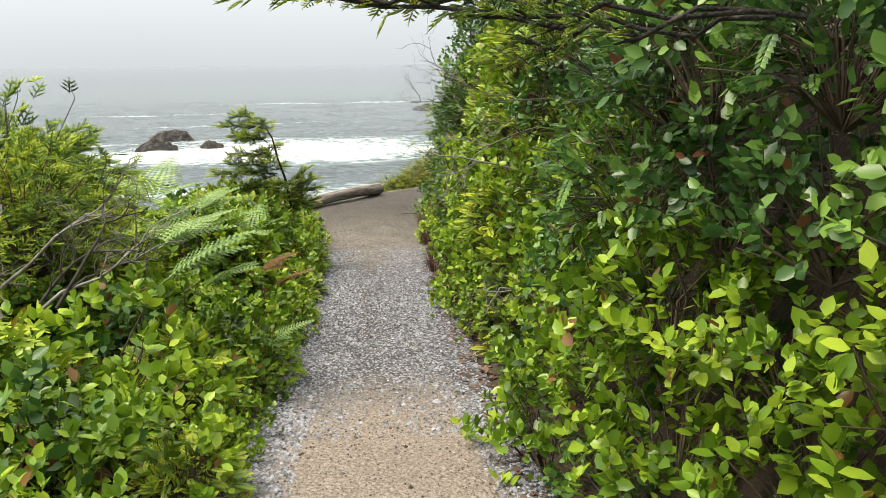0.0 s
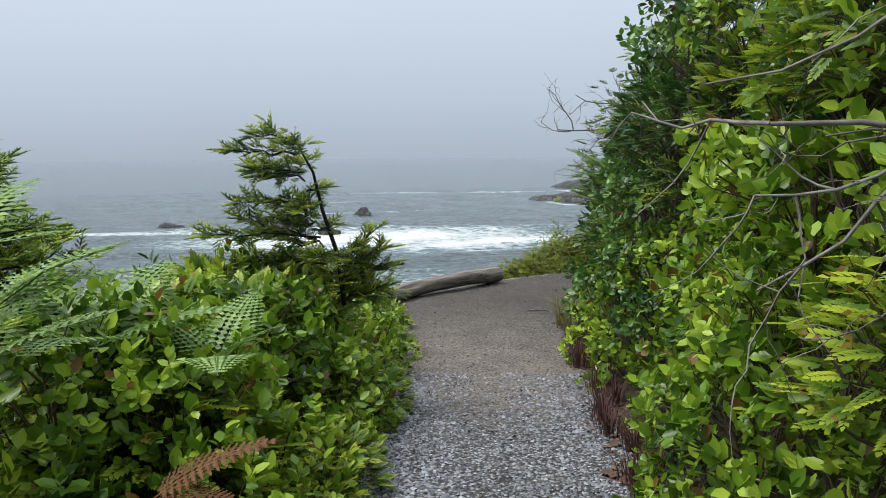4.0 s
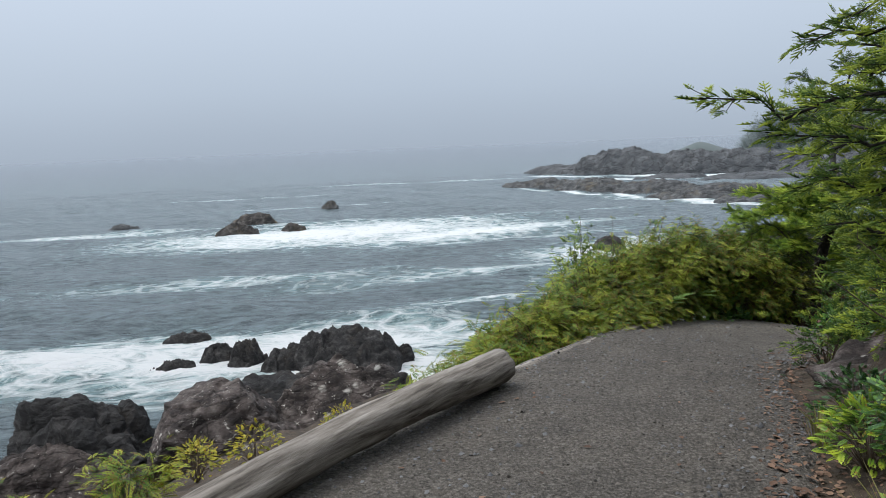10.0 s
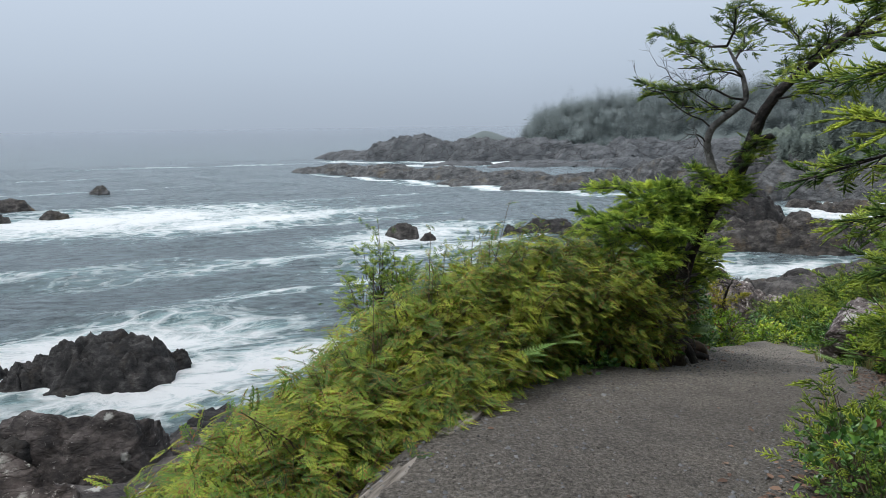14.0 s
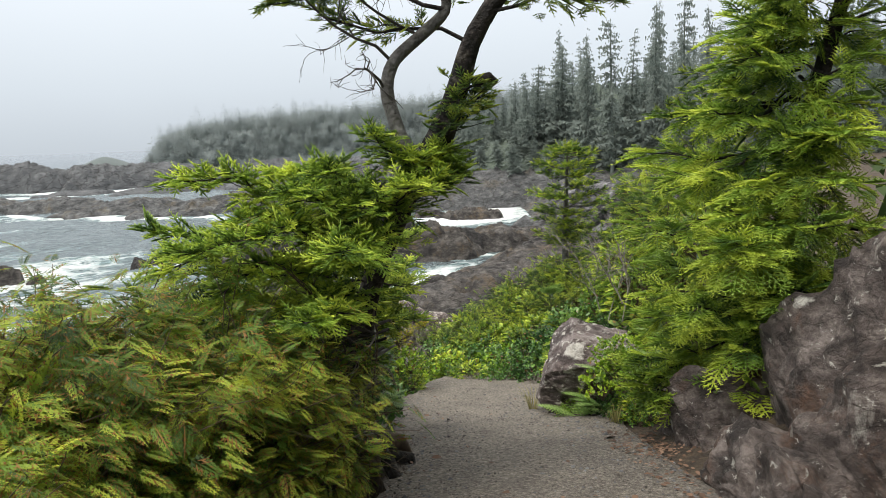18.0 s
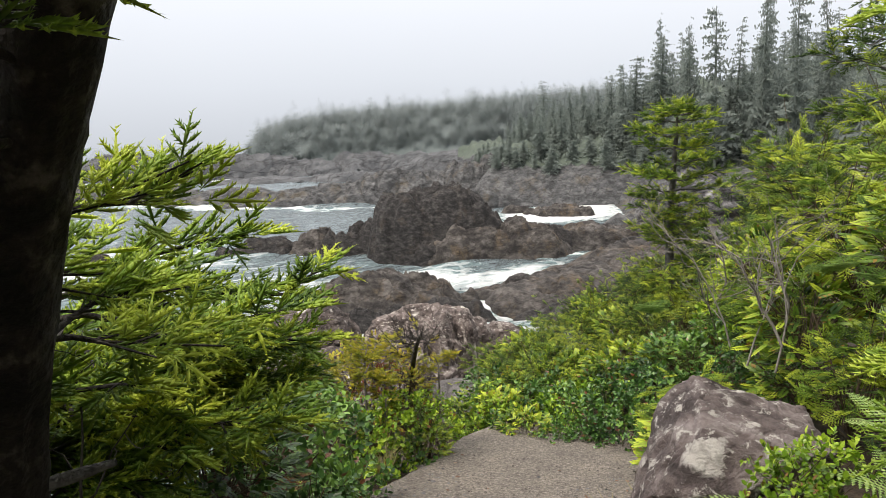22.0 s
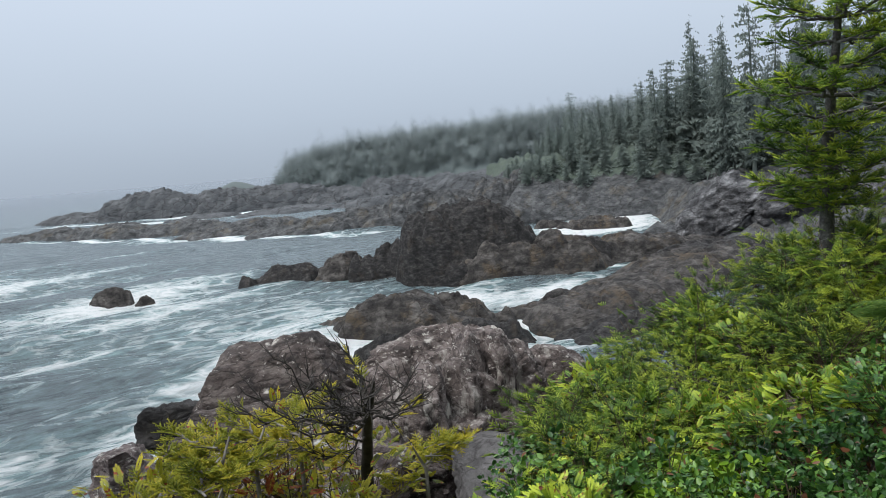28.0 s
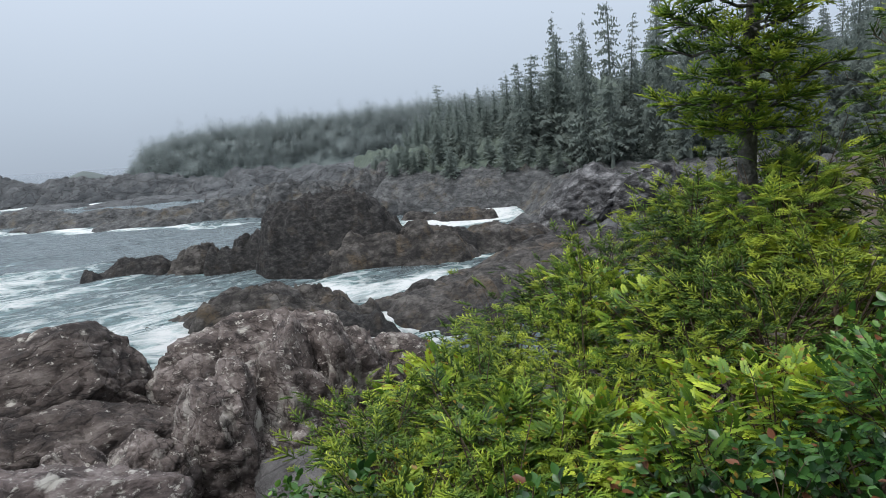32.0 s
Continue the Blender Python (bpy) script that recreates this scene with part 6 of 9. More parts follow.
for x, y, s_, top_ in ((2.9, 15.95, 0.6, -0.05), (3.3, 16.3, 0.6, 0.0), (3.7, 16.55, 0.6, 0.0), (4.1, 16.75, 0.6, 0.0), (4.5, 16.95, 0.6, -0.05), (2.5, 15.6, 0.6, -0.1), (3.1, 16.5, 0.8, 0.0), (3.6, 16.9, 0.8, 0.0), (4.1, 17.2, 0.8, -0.05), (3.45, 16.2, 0.6, -0.25), (3.8, 16.45, 0.6, -0.28), (4.15, 16.65, 0.6, -0.3), (4.5, 16.85, 0.6, -0.3), (3.6, 16.5, 0.8, -0.35), (4.0, 16.8, 0.8, -0.4), (4.4, 17.1, 0.8, -0.4)):
    plant("dark_salal_bush", x, y, s_, z=top_ - 0.62 * s_, group="cedar bank", light=True)
# thicket added behind the leaning spruce so that its hollow shows dark
for x, y, s_, top_, k in ((4.4, 17.9, 0.9, 0.50, "spruce_shrub"), (4.8, 18.2, 0.9, 0.55, "spruce_shrub"), (5.2, 18.4, 0.9, 0.45, "spruce_shrub"), (5.0, 18.0, 0.9, 0.15, "evergreen_huckleberry"), (4.6, 17.8, 0.9, 0.05, "evergreen_huckleberry"), (5.3, 18.2, 0.9, 0.0, "evergreen_huckleberry"), (5.55, 18.35, 0.9, 0.30, "spruce_shrub"), (4.9, 17.8, 0.8, -0.25, "dark_salal_bush"), (5.3, 17.95, 0.8, -0.3, "dark_salal_bush"), (4.2, 17.6, 0.9, 0.35, "spruce_shrub")):
    plant(k, x, y, s_, z=top_ - 0.8 * s_, group="cedar bank")
# low growth outside the log
for x, y, s, k in ((-1.5, 9.9, 0.7, "spruce_shrub"), (-1.9, 10.6, 0.65, "cedar_shrub"), (-1.35, 11.2, 0.5, "cedar_shrub"), (-2.3, 9.7, 0.8, "spruce_shrub"), (-2.0, 8.9, 0.8, "huckleberry_bush"), (-2.7, 10.4, 0.7, "salal_bush"), (-0.9, 12.2, 0.4, "yellow_shrub"), (-1.5, 12.9, 0.42, "yellow_shrub"), (-2.9, 12.3, 0.5, "salal_bush"), (-0.4, 13.0, 0.38, "yellow_shrub"), (-1.9, 14.3, 0.45, "yellow_shrub")):
    plant(k, x, y, s, group="growth outside the log")


for x, y, s, top_ in ((-1.25, 8.5, 0.65, 0.95), (-1.55, 8.9, 0.7, 0.85), (-1.02, 8.65, 0.55, 0.78), (-0.90, 8.5, 0.45, 0.60), (-1.15, 9.1, 0.6, 0.72), (-1.35, 8.7, 0.6, 0.70), (-1.05, 8.4, 0.5, 0.55), (-1.7, 8.4, 0.7, 0.95), (-1.4, 9.4, 0.6, 0.62), (-1.75, 9.5, 0.6, 0.55), (-1.6, 9.9, 0.55, 0.45), (-2.1, 9.6, 0.6, 0.6)):
    plant("cedar_shrub" if s > 0.58 else "salal_bush", x, y, s, z=top_ - 0.75 * s, group="growth outside the log")

# ---- trees ----
def limb_points(a, b, sag=0.1, n=7, wob=0.04, seed=0):
    r = np.random.default_rng(seed)
    a, b = np.array(a, float), np.array(b, float)
    t_ = np.linspace(0, 1, n)[:, None]
    p = a + (b - a) * t_
    p[:, 2] -= sag * 4 * t_[:, 0] * (1 - t_[:, 0])
    p[1:-1] += r.normal(size=(n - 2, 3)) * wob * np.linalg.norm(b - a)
    return p


def branch_sprays(points, r, template, size, every=0.09, side=0.8, droop=0.15, bare=0.25, twig=0.22):
    """Needle sprays on both sides of a branch, and the small twigs that carry them."""
    pts = np.asarray(points, float)
    seg = np.concatenate([[0], np.cumsum(np.linalg.norm(np.diff(pts, axis=0), axis=1))])
    total = seg[-1]
    s = np.arange(bare * total, total, every)
    if len(s) == 0:
        s = np.array([total * 0.9])
    at = np.stack([np.interp(s, seg, pts[:, k]) for k in range(3)], -1)
    tan = unit(np.stack([np.interp(np.minimum(s + 0.05, total), seg, pts[:, k]) - np.interp(np.maximum(s - 0.05, 0), seg, pts[:, k]) for k in range(3)], -1))
    sd = unit(np.cross(tan, np.array([0, 0, 1.0])))
    P, D, U, Z = [], [], [], []
    tw = []
    for sgn in (-1, 1, 0):
        ln = twig * (1.1 - 0.75 * s / total) * r.uniform(0.6, 1.3, len(s))
        if sgn == 0:
            ln = ln * 0.3
        dirv = unit(tan * 0.75 + sgn * side * sd + np.array([0, 0, -droop]) + (0.45 if sgn == 0 else 0) * np.array([0, 0, 1.0]) + 0.22 * r.normal(size=(len(s), 3)))
        for fr in (0.25, 0.9):
            P.append(at + dirv * (ln * fr)[:, None])
            D.append(unit(dirv + 0.35 * r.normal(size=(len(s), 3))))
            U.append(unit(np.array([0, 0, 1.0]) + 0.25 * r.normal(size=(len(s), 3))))
            Z.append(size * r.uniform(0.7, 1.2, len(s)))
        for j in range(0, len(s), 2):
            tw.append(tube([at[j], at[j] + dirv[j] * ln[j]], [0.004, 0.002], 3))
    tip = pts[-1:]
    P.append(tip)
    D.append(tan[-1:])
    U.append(np.array([[0, 0, 1.0]]))
    Z.append(np.array([size * 1.2]))
    tv, tf = template
    fol = scatter(tv, tf, np.concatenate(P), np.concatenate(D), np.concatenate(U), np.concatenate(Z))
    return fol, join(*tw) if tw else (np.zeros((0, 3)), np.zeros((0, 3), int))


def bark_tube(points, radii, sides=18, seed=0, relief=0.2, step=0.035):
    """A trunk with flaky, ridged bark."""
    pts, rr_ = np.asarray(points, float), np.asarray(radii, float)
    seg = np.concatenate([[0], np.cumsum(np.linalg.norm(np.diff(pts, axis=0), axis=1))])
    s = np.arange(0, seg[-1], step)
    q = np.stack([np.interp(s, seg, pts[:, k]) for k in range(3)], -1)
    for _ in range(4):
        q[1:-1] = 0.25 * q[:-2] + 0.5 * q[1:-1] + 0.25 * q[2:]
    rad_ = np.interp(s, seg, rr_)
    v, f = tube(q, rad_, sides)
    mid = q.repeat(sides, 0)
    out = unit(v - mid)
    an = np.tile(np.linspace(0, 2 * np.pi, sides, endpoint=False), len(q))
    p = np.stack([np.cos(an) * 3, np.sin(an) * 3, s.repeat(sides) * 5], -1) + seed
    rel = (fbm(p, 4, seed, True) - 0.6) + 0.7 * (fbm(p * np.array([0.5, 0.5, 0.35]), 2, seed + 3) - 0.5)
    return v + out * (rad_.repeat(sides) * relief * rel * 2)[:, None], f


def tree(name, label, trunk, trunk_r, limbs, bark, needles, template, size=0.16, every=0.10, twig=0.26, droop=0.15, seed=1, group="", sides=9, limb_r=0.020, bare=0.25):
    """A tree: one tapered trunk, limbs as parts, one crown of needle sprays."""
    r = np.random.default_rng(seed)
    t = thing(name, label, "tree", group)
    part("trunk", mesh_np("trunk", *tube(trunk, trunk_r, sides), (bark,), True), t)
    crown, tw = [], []
    for i, (a, b, sag) in enumerate(limbs):
        pts = limb_points(a, b, sag, 7, 0.035, seed * 31 + i)
        ln = float(np.linalg.norm(np.array(b) - np.array(a)))
        lr = min(limb_r, 0.006 + 0.016 * ln)
        part("limb", mesh_np("limb", *tube(pts, np.linspace(lr, 0.004, len(pts)), 5), (bark,), True), t)
        f, w = branch_sprays(pts, r, template, size, every, 0.8, droop, bare, twig * min(1.2, 0.5 + ln))
        crown.append(f)
        tw.append(w)
    part("crown", mesh_np("crown", *join(*crown), (needles,), False), t)
    tagged(part("twigwork", mesh_np("twigwork", *join(*tw), (bark,), False), t), kind="stuff")
    return t


def round_limbs(base, top, count, reach, rise=0.1, start=0.15, seed=0, lean=(0, 0), taper=0.8, sag=0.0):
    """Limbs all round a straight stem, shorter towards the top, pushed one way by the wind."""
    r = np.random.default_rng(seed)
    base, top = np.array(base, float), np.array(top, float)
    out = []
    for i in range(count):
        t_ = start + (1 - start) * (i + r.uniform(0, 0.6)) / count
        a = base + (top - base) * min(t_, 0.99)
        az = i * 2.4 + r.uniform(-0.4, 0.4)
        ln = reach * (1 - taper * t_) * r.uniform(0.7, 1.15)
        d = np.array([math.cos(az) + lean[0], math.sin(az) + lean[1], rise + r.normal() * 0.08])
        out.append((tuple(a), tuple(a + d * ln), sag * ln))
    return out


SPR = (SPRUCE_V, SPRUCE_F)
HEM = (HEMLOCK_V, HEMLOCK_F)

# small ragged spruce in the salal, its boughs blown away from the sea
tb, tp = (-0.90, 4.95, 0.45), (-1.15, 4.85, 2.30)
tree("small_spruce", "small ragged spruce rising out of the salal", [tb, (-0.84, 4.93, 1.1), (-0.88, 4.92, 1.5), (-0.97, 4.90, 1.8), (-1.02, 4.87, 2.05), tp], [0.020, 0.017, 0.015, 0.012, 0.009, 0.004],
     round_limbs((-0.88, 4.9, 1.2), tp, 20, 0.52, 0.10, 0.02, 5, (-0.75, 0.0), 0.45) + [((-0.86, 4.92, 1.3), (-0.72, 4.85, 1.40), 0), ((-0.86, 4.92, 1.2), (-0.70, 4.95, 1.25), 0), ((-0.86, 4.92, 1.35), (-0.78, 5.05, 1.5), 0), ((-0.88, 4.92, 1.42), (-0.56, 4.86, 1.55), 0), ((-0.88, 4.92, 1.36), (-0.55, 4.95, 1.44), 0), ((-0.88, 4.92, 1.48), (-0.64, 4.90, 1.66), 0), ((-0.88, 4.92, 1.2), (-0.58, 4.85, 1.30), 0)], M_BARK, M_SPRUCE, SPR, 0.125, 0.055, 0.15, -0.05, 5, "trees by the path", limb_r=0.008, bare=0.15)
tree("small_spruce", "rounded young spruce crown above the shrubs", [(-3.0, 4.6, 0.4), (-2.95, 4.5, 1.2), (-2.9, 4.4, 1.85)], [0.04, 0.03, 0.008],
     round_limbs((-3.0, 4.6, 0.6), (-2.9, 4.4, 1.75), 24, 0.85, 0.2, 0.1, 6, (0, 0), 0.55), M_BARK, M_HEMLOCK, SPR, 0.14, 0.10, 0.2, 0.0, 6, "trees by the path", limb_r=0.012)

tree("small_spruce", "rounded wind-clipped spruce above the shrubs", [(-3.45, 4.5, 0.5), (-3.45, 4.45, 1.4), (-3.4, 4.4, 2.1)], [0.05, 0.035, 0.01],
     round_limbs((-3.45, 4.5, 1.1), (-3.4, 4.4, 2.12), 52, 0.95, 0.25, 0.05, 16, (0.05, 0), 0.45), M_BARK, M_YOUNG_LIT, SPR, 0.12, 0.06, 0.2, -0.2, 16, "trees by the path", limb_r=0.012)

# leaning wind-shaped spruce at the narrow place
TRUNK = [(5.93, 17.93, -1.15), (5.93, 17.92, -0.60), (5.95, 17.89, -0.25), (5.985, 17.81, 0.10), (6.005, 17.68, 0.39), (6.06, 17.47, 0.78), (6.20, 17.33, 1.07), (6.22, 17.18, 1.37), (6.25, 17.10, 1.62), (6.33, 17.01, 1.82), (6.45, 16.88, 1.99), (6.75, 16.60, 2.35), (7.1, 16.3, 2.6)]
windtree = thing("windswept_spruce", "leaning dark-barked spruce with a flat wind-blown crown", "tree", "trees by the path")
part("trunk", mesh_np("trunk", *bark_tube(TRUNK, [0.105, 0.078, 0.070, 0.066, 0.065, 0.070, 0.080, 0.058, 0.050, 0.046, 0.042, 0.035, 0.02], 22, 5), (M_BARK,), False), windtree)
STEM2 = [(6.02, 17.20, 0.90), (5.86, 17.27, 1.06), (5.79, 17.32, 1.36), (5.82, 17.29, 1.52), (5.95, 17.19, 1.65), (6.06, 17.07, 1.78), (6.02, 17.1, 2.02), (5.9, 17.2, 2.3)]
part("second_stem", mesh_np("second_stem", *bark_tube(STEM2, [0.045, 0.040, 0.036, 0.034, 0.032, 0.029, 0.022, 0.010], 12, 7, 0.14), (M_GREYBARK,), False), windtree, "grey bare second stem")
CROWN_LIMBS = [((6.18, 17.22, 1.22), (6.31, 17.09, 1.33), 0), ((6.20, 17.18, 1.30), (6.08, 17.04, 1.28), 0), ((6.18, 17.2, 1.2), (6.30, 17.08, 1.24), 0), ((6.16, 17.24, 1.12), (6.04, 17.04, 1.16), 0), ((6.2, 17.17, 1.34), (6.18, 17.03, 1.38), 0), ((6.28, 17.07, 1.75), (6.72, 16.45, 1.82), -0.03), ((6.25, 17.1, 1.62), (5.4, 17.75, 1.85), 0), ((6.06, 17.07, 1.78), (5.25, 17.7, 1.98), -0.02), ((6.02, 17.1, 2.0), (5.2, 17.0, 2.25), 0), ((6.45, 16.88, 1.99), (6.0, 16.0, 2.35), 0),
               ((6.5, 16.85, 2.05), (7.4, 17.0, 2.4), 0), ((6.75, 16.6, 2.35), (7.6, 15.6, 2.35), 0), ((6.75, 16.6, 2.35), (6.3, 15.8, 2.55), 0), ((5.9, 17.2, 2.3), (5.45, 17.7, 2.45), 0), ((5.95, 17.15, 2.15), (6.5, 17.6, 2.5), 0), ((6.33, 17.01, 1.82), (6.9, 17.5, 2.15), 0), ((6.6, 16.7, 2.2), (5.7, 16.5, 2.5), 0), ((7.1, 16.3, 2.6), (7.9, 15.7, 2.7), 0), ((5.9, 17.2, 2.3), (5.6, 16.6, 2.6), 0)]
LOW_LIMBS = [((5.82, 17.45, 0.35), (4.85, 16.85, 0.30), 0.04), ((5.86, 17.46, 0.42), (4.75, 17.35, 0.40), 0), ((5.82, 17.48, 0.3), (4.55, 17.7, 0.25), 0), ((5.82, 17.48, 0.3), (5.1, 17.1, 0.22), 0.03), ((5.9, 17.4, 0.68), (4.75, 17.75, 0.92), 0), ((5.85, 17.45, 0.5), (4.55, 17.6, 0.70), 0), ((5.85, 17.45, 0.35), (4.7, 17.9, 0.45), 0), ((5.85, 17.4, 0.55), (5.0, 16.75, 0.62), 0.03), ((5.9, 17.4, 0.7), (5.3, 17.7, 0.93), 0), ((5.85, 17.5, 0.3), (6.15, 18.2, 0.30), 0.02), ((5.85, 17.5, 0.2), (6.35, 18.15, 0.2), 0.02), ((5.85, 17.5, 0.4), (5.9, 18.25, 0.42), 0.0), ((5.8, 17.5, 0.1), (5.7, 18.3, 0.3), 0.0), ((5.96, 17.38, 0.75), (5.25, 17.25, 0.93), 0), ((5.9, 17.42, 0.6), (4.95, 17.5, 0.72), 0), ((5.84, 17.46, 0.5), (5.1, 16.95, 0.55), 0), ((5.8, 17.5, 0.2), (5.35, 18.0, 0.35), 0),
             ((5.9, 17.4, 0.6), (5.6, 16.95, 0.85), 0), ((5.95, 17.4, 0.75), (5.5, 17.75, 0.92), 0), ((5.96, 17.36, 0.8), (6.02, 17.12, 0.95), 0), ((6.0, 17.3, 0.9), (5.6, 17.2, 1.12), 0), ((5.85, 17.45, 0.4), (6.25, 17.75, 0.45), 0), ((5.82, 17.5, 0.2), (6.3, 17.85, 0.15), 0), ((5.85, 17.45, 0.5), (4.5, 17.25, 0.62), 0), ((5.9, 17.4, 0.65), (5.05, 17.1, 0.85), 0), ((5.93, 17.40, 0.75), (6.10, 17.08, 0.90), 0), ((5.9, 17.42, 0.70), (5.88, 17.05, 0.86), 0), ((6.0, 17.33, 0.9), (6.02, 17.12, 1.02), 0), ((5.96, 17.38, 0.8), (5.80, 17.14, 0.98), 0)]
tz = [p[2] for p in TRUNK]
LOW_LIMBS = [((float(np.interp(a[2], tz, [p[0] for p in TRUNK])), float(np.interp(a[2], tz, [p[1] for p in TRUNK])), a[2]), b_, sag) for a, b_, sag in LOW_LIMBS]
rt_ = np.random.default_rng(77)
for nm, limbs, sz, ev in (("upper_crown", CROWN_LIMBS, 0.12, 0.05), ("lower_crown", LOW_LIMBS, 0.125, 0.034)):
    fol, tw = [], []
    for i, (a, b_, sag) in enumerate(limbs):
        pts = limb_points(a, b_, sag, 7, 0.04, 900 + i)
        part("limb", mesh_np("limb", *tube(pts, np.linspace(0.013 if nm == "upper_crown" else 0.008, 0.003, 7), 6), (M_BARK,), True), windtree)
        f, w = branch_sprays(pts, rt_, SPR, sz, ev, 0.9, -0.02, 0.25 if nm == "upper_crown" else 0.22 if b_[2] > 0.35 else 0.42, 0.22)
        fol.append(f)
        tw.append(w)
    part(nm, mesh_np(nm, *join(*fol), (M_SPRUCE if nm == "upper_crown" else M_YOUNG_LIT,), False), windtree)
    tagged(part("twigwork", mesh_np("twigwork", *join(*tw), (M_BARK,), False), windtree), kind="stuff")
part("leader", mesh_np("leader", *scatter(SPRUCE_V, SPRUCE_F, np.array([(5.44, 17.26, 0.95)]), np.array([(0.02, 0, 1.0)]), np.array([(0.6, -0.8, 0)]), [0.12]), (M_HEMLOCK,), False), windtree)
part("knot", mesh_np("knot", *tube([(6.26, 17.1, 1.40), (6.34, 17.04, 1.43), (6.38, 17.02, 1.40)], [0.038, 0.030, 0.014], 8), (M_BARK,), True), windtree, "broken branch stub")
for i, (a, b_) in enumerate((((5.92, 17.86, -0.85), (5.98, 17.52, -1.08)), ((5.88, 17.88, -0.75), (5.45, 17.55, -0.92)), ((5.98, 17.96, -0.85), (6.42, 18.12, -1.12)), ((5.97, 17.88, -0.85), (6.22, 17.72, -1.10)))):
    part("root", mesh_np("root", *tube(limb_points(a, b_, -0.04, 6, 0.05, i), np.linspace(0.075, 0.03, 6), 7), (M_BARK,), True), windtree)


# dark soil shape added to stand for the shaded hollow at the roots
rock("root_mound", [B(5.05, 17.85, -0.80, 0.85, 0.55, 0.80, -35, 240, 5, 0.3), B(5.45, 17.60, -1.0, 0.35, 0.3, 0.40, 10, 241, 5, 0.3)], M_SOIL, "earth mound added to darken the hollow under the leaning spruce", "rocks by the path", "earth bank")
part("root", mesh_np("root", *bark_tube([(5.95, 17.86, -0.92), (6.08, 17.82, -0.88), (6.24, 17.86, -0.94), (6.38, 17.94, -1.12)], [0.060, 0.055, 0.045, 0.03], 12, 9, 0.2), (M_STEM,), False), windtree, "mossy brown root arching over the soil")
for a, b_ in (((5.98, 17.84, -0.10), (6.17, 17.78, -0.06)), ((5.97, 17.86, -0.32), (6.22, 17.80, -0.24))):
    part("stub", mesh_np("stub", *bark_tube([a, tuple((np.array(a) + np.array(b_)) / 2), b_], [0.014, 0.012, 0.004], 8, 4, 0.2), (M_GREYBARK,), False), windtree, "snapped pale branch stub")


def bare_branch(name, label, start, heading, length, mat, seed, depth=3, radius=0.012, group="bare branches", up=0.1, spread=0.75):
    """A dead branch that forks again and again."""
    r = np.random.default_rng(seed)
    pieces = []

    def grow(p, d, ln, rad_, lv):
        n = 5
        pts = [np.array(p, float)]
        dd = np.array(d, float)
        for i in range(n):
            dd = unit(dd + 0.22 * r.normal(size=3) + np.array([0, 0, up * 0.2]))
            pts.append(pts[-1] + dd * ln / n)
        pieces.append(tube(pts, np.linspace(rad_, rad_ * 0.45, n + 1), 5 if lv == depth else 3))
        if lv > 0:
            for k in range(4 if lv == depth else 3):
                j = r.integers(1, n + 1)
                nd = unit(dd + spread * r.normal(size=3))
                grow(pts[j], nd, ln * r.uniform(0.42, 0.68), rad_ * 0.55, lv - 1)

    grow(start, unit(np.array(heading, float)), length, radius, depth)
    t = thing(name, label, "branch", group)
    part("main_stem", mesh_np("main_stem", *pieces[0], (mat,), False), t)
    tagged(part("twigwork", mesh_np("twigwork", *join(*pieces[1:]), (mat,), False), t), kind="stuff")
    return t


# the hemlock that leans over the rock, and the small tree beyond the bend
hr = np.random.default_rng(91)
HANG = []
for i in range(64):
    z0 = -0.85 + 3.3 * (i / 64) ** 1.15
    az = radians(hr.uniform(95, 255))
    reach = (1.30 - 0.10 * abs(z0 - 0.6) - 0.62 * max(0, z0 - 0.6)) * hr.uniform(0.75, 1.1)
    HANG.append(((8.9, 16.3, z0 + 0.15), (8.9 + reach * math.cos(az), 16.3 + reach * math.sin(az) * 0.8, z0 + hr.uniform(-0.12, 0.12)), 0.06))
tree("hemlock_tree", "dense bright hemlock hanging over the rock face", [(8.95, 16.3, -0.9), (8.85, 16.35, 0.6), (9.0, 16.05, 2.0), (9.1, 15.9, 3.4)], [0.10, 0.08, 0.05, 0.015],
     HANG + round_limbs((8.85, 16.35, 1.6), (9.1, 15.9, 3.4), 22, 0.75, 0.12, 0.02, 9, (0.35, -0.15), 0.5, 0.05), M_BARK, M_YOUNG_LIT, HEM, 0.28, 0.15, 0.30, 0.30, 9, "trees by the path")
TUFT = []
for i, (z0, rch) in enumerate(((-1.02, 0.45), (-0.88, 0.60), (-0.72, 0.66), (-0.58, 0.62), (-0.42, 0.60), (-0.28, 0.80), (-0.12, 0.85), (0.08, 0.85), (0.28, 0.80), (0.46, 0.70), (0.64, 0.55), (0.74, 0.40), (0.82, 0.3))):
    for k in range(7):
        az = i * 1.1 + k * 0.9 + hr.uniform(-0.3, 0.3)
        if hr.random() < 0.27:
            continue
        r_ = rch * hr.uniform(0.55, 1.0)
        bx = 14.72 - 0.22 * (z0 + 0.7)
        by = 22.80 - 0.22 * (z0 + 0.7)
        TUFT.append(((bx, by, z0), (bx + r_ * math.cos(az), by + r_ * math.sin(az), z0 + 0.16 * r_), 0.02))
tree("young_spruce", "young spruce with tufted boughs beyond the bend", [(14.78, 22.85, -2.2), (14.78, 22.85, -1.2), (14.7, 22.78, -0.4), (14.5, 22.58, 0.35), (14.36, 22.45, 0.90)], [0.075, 0.06, 0.045, 0.03, 0.006],
     TUFT, M_GREYBARK, M_HEMLOCK, SPR, 0.145, 0.085, 0.16, -0.1, 10, "trees by the path", bare=0.35)
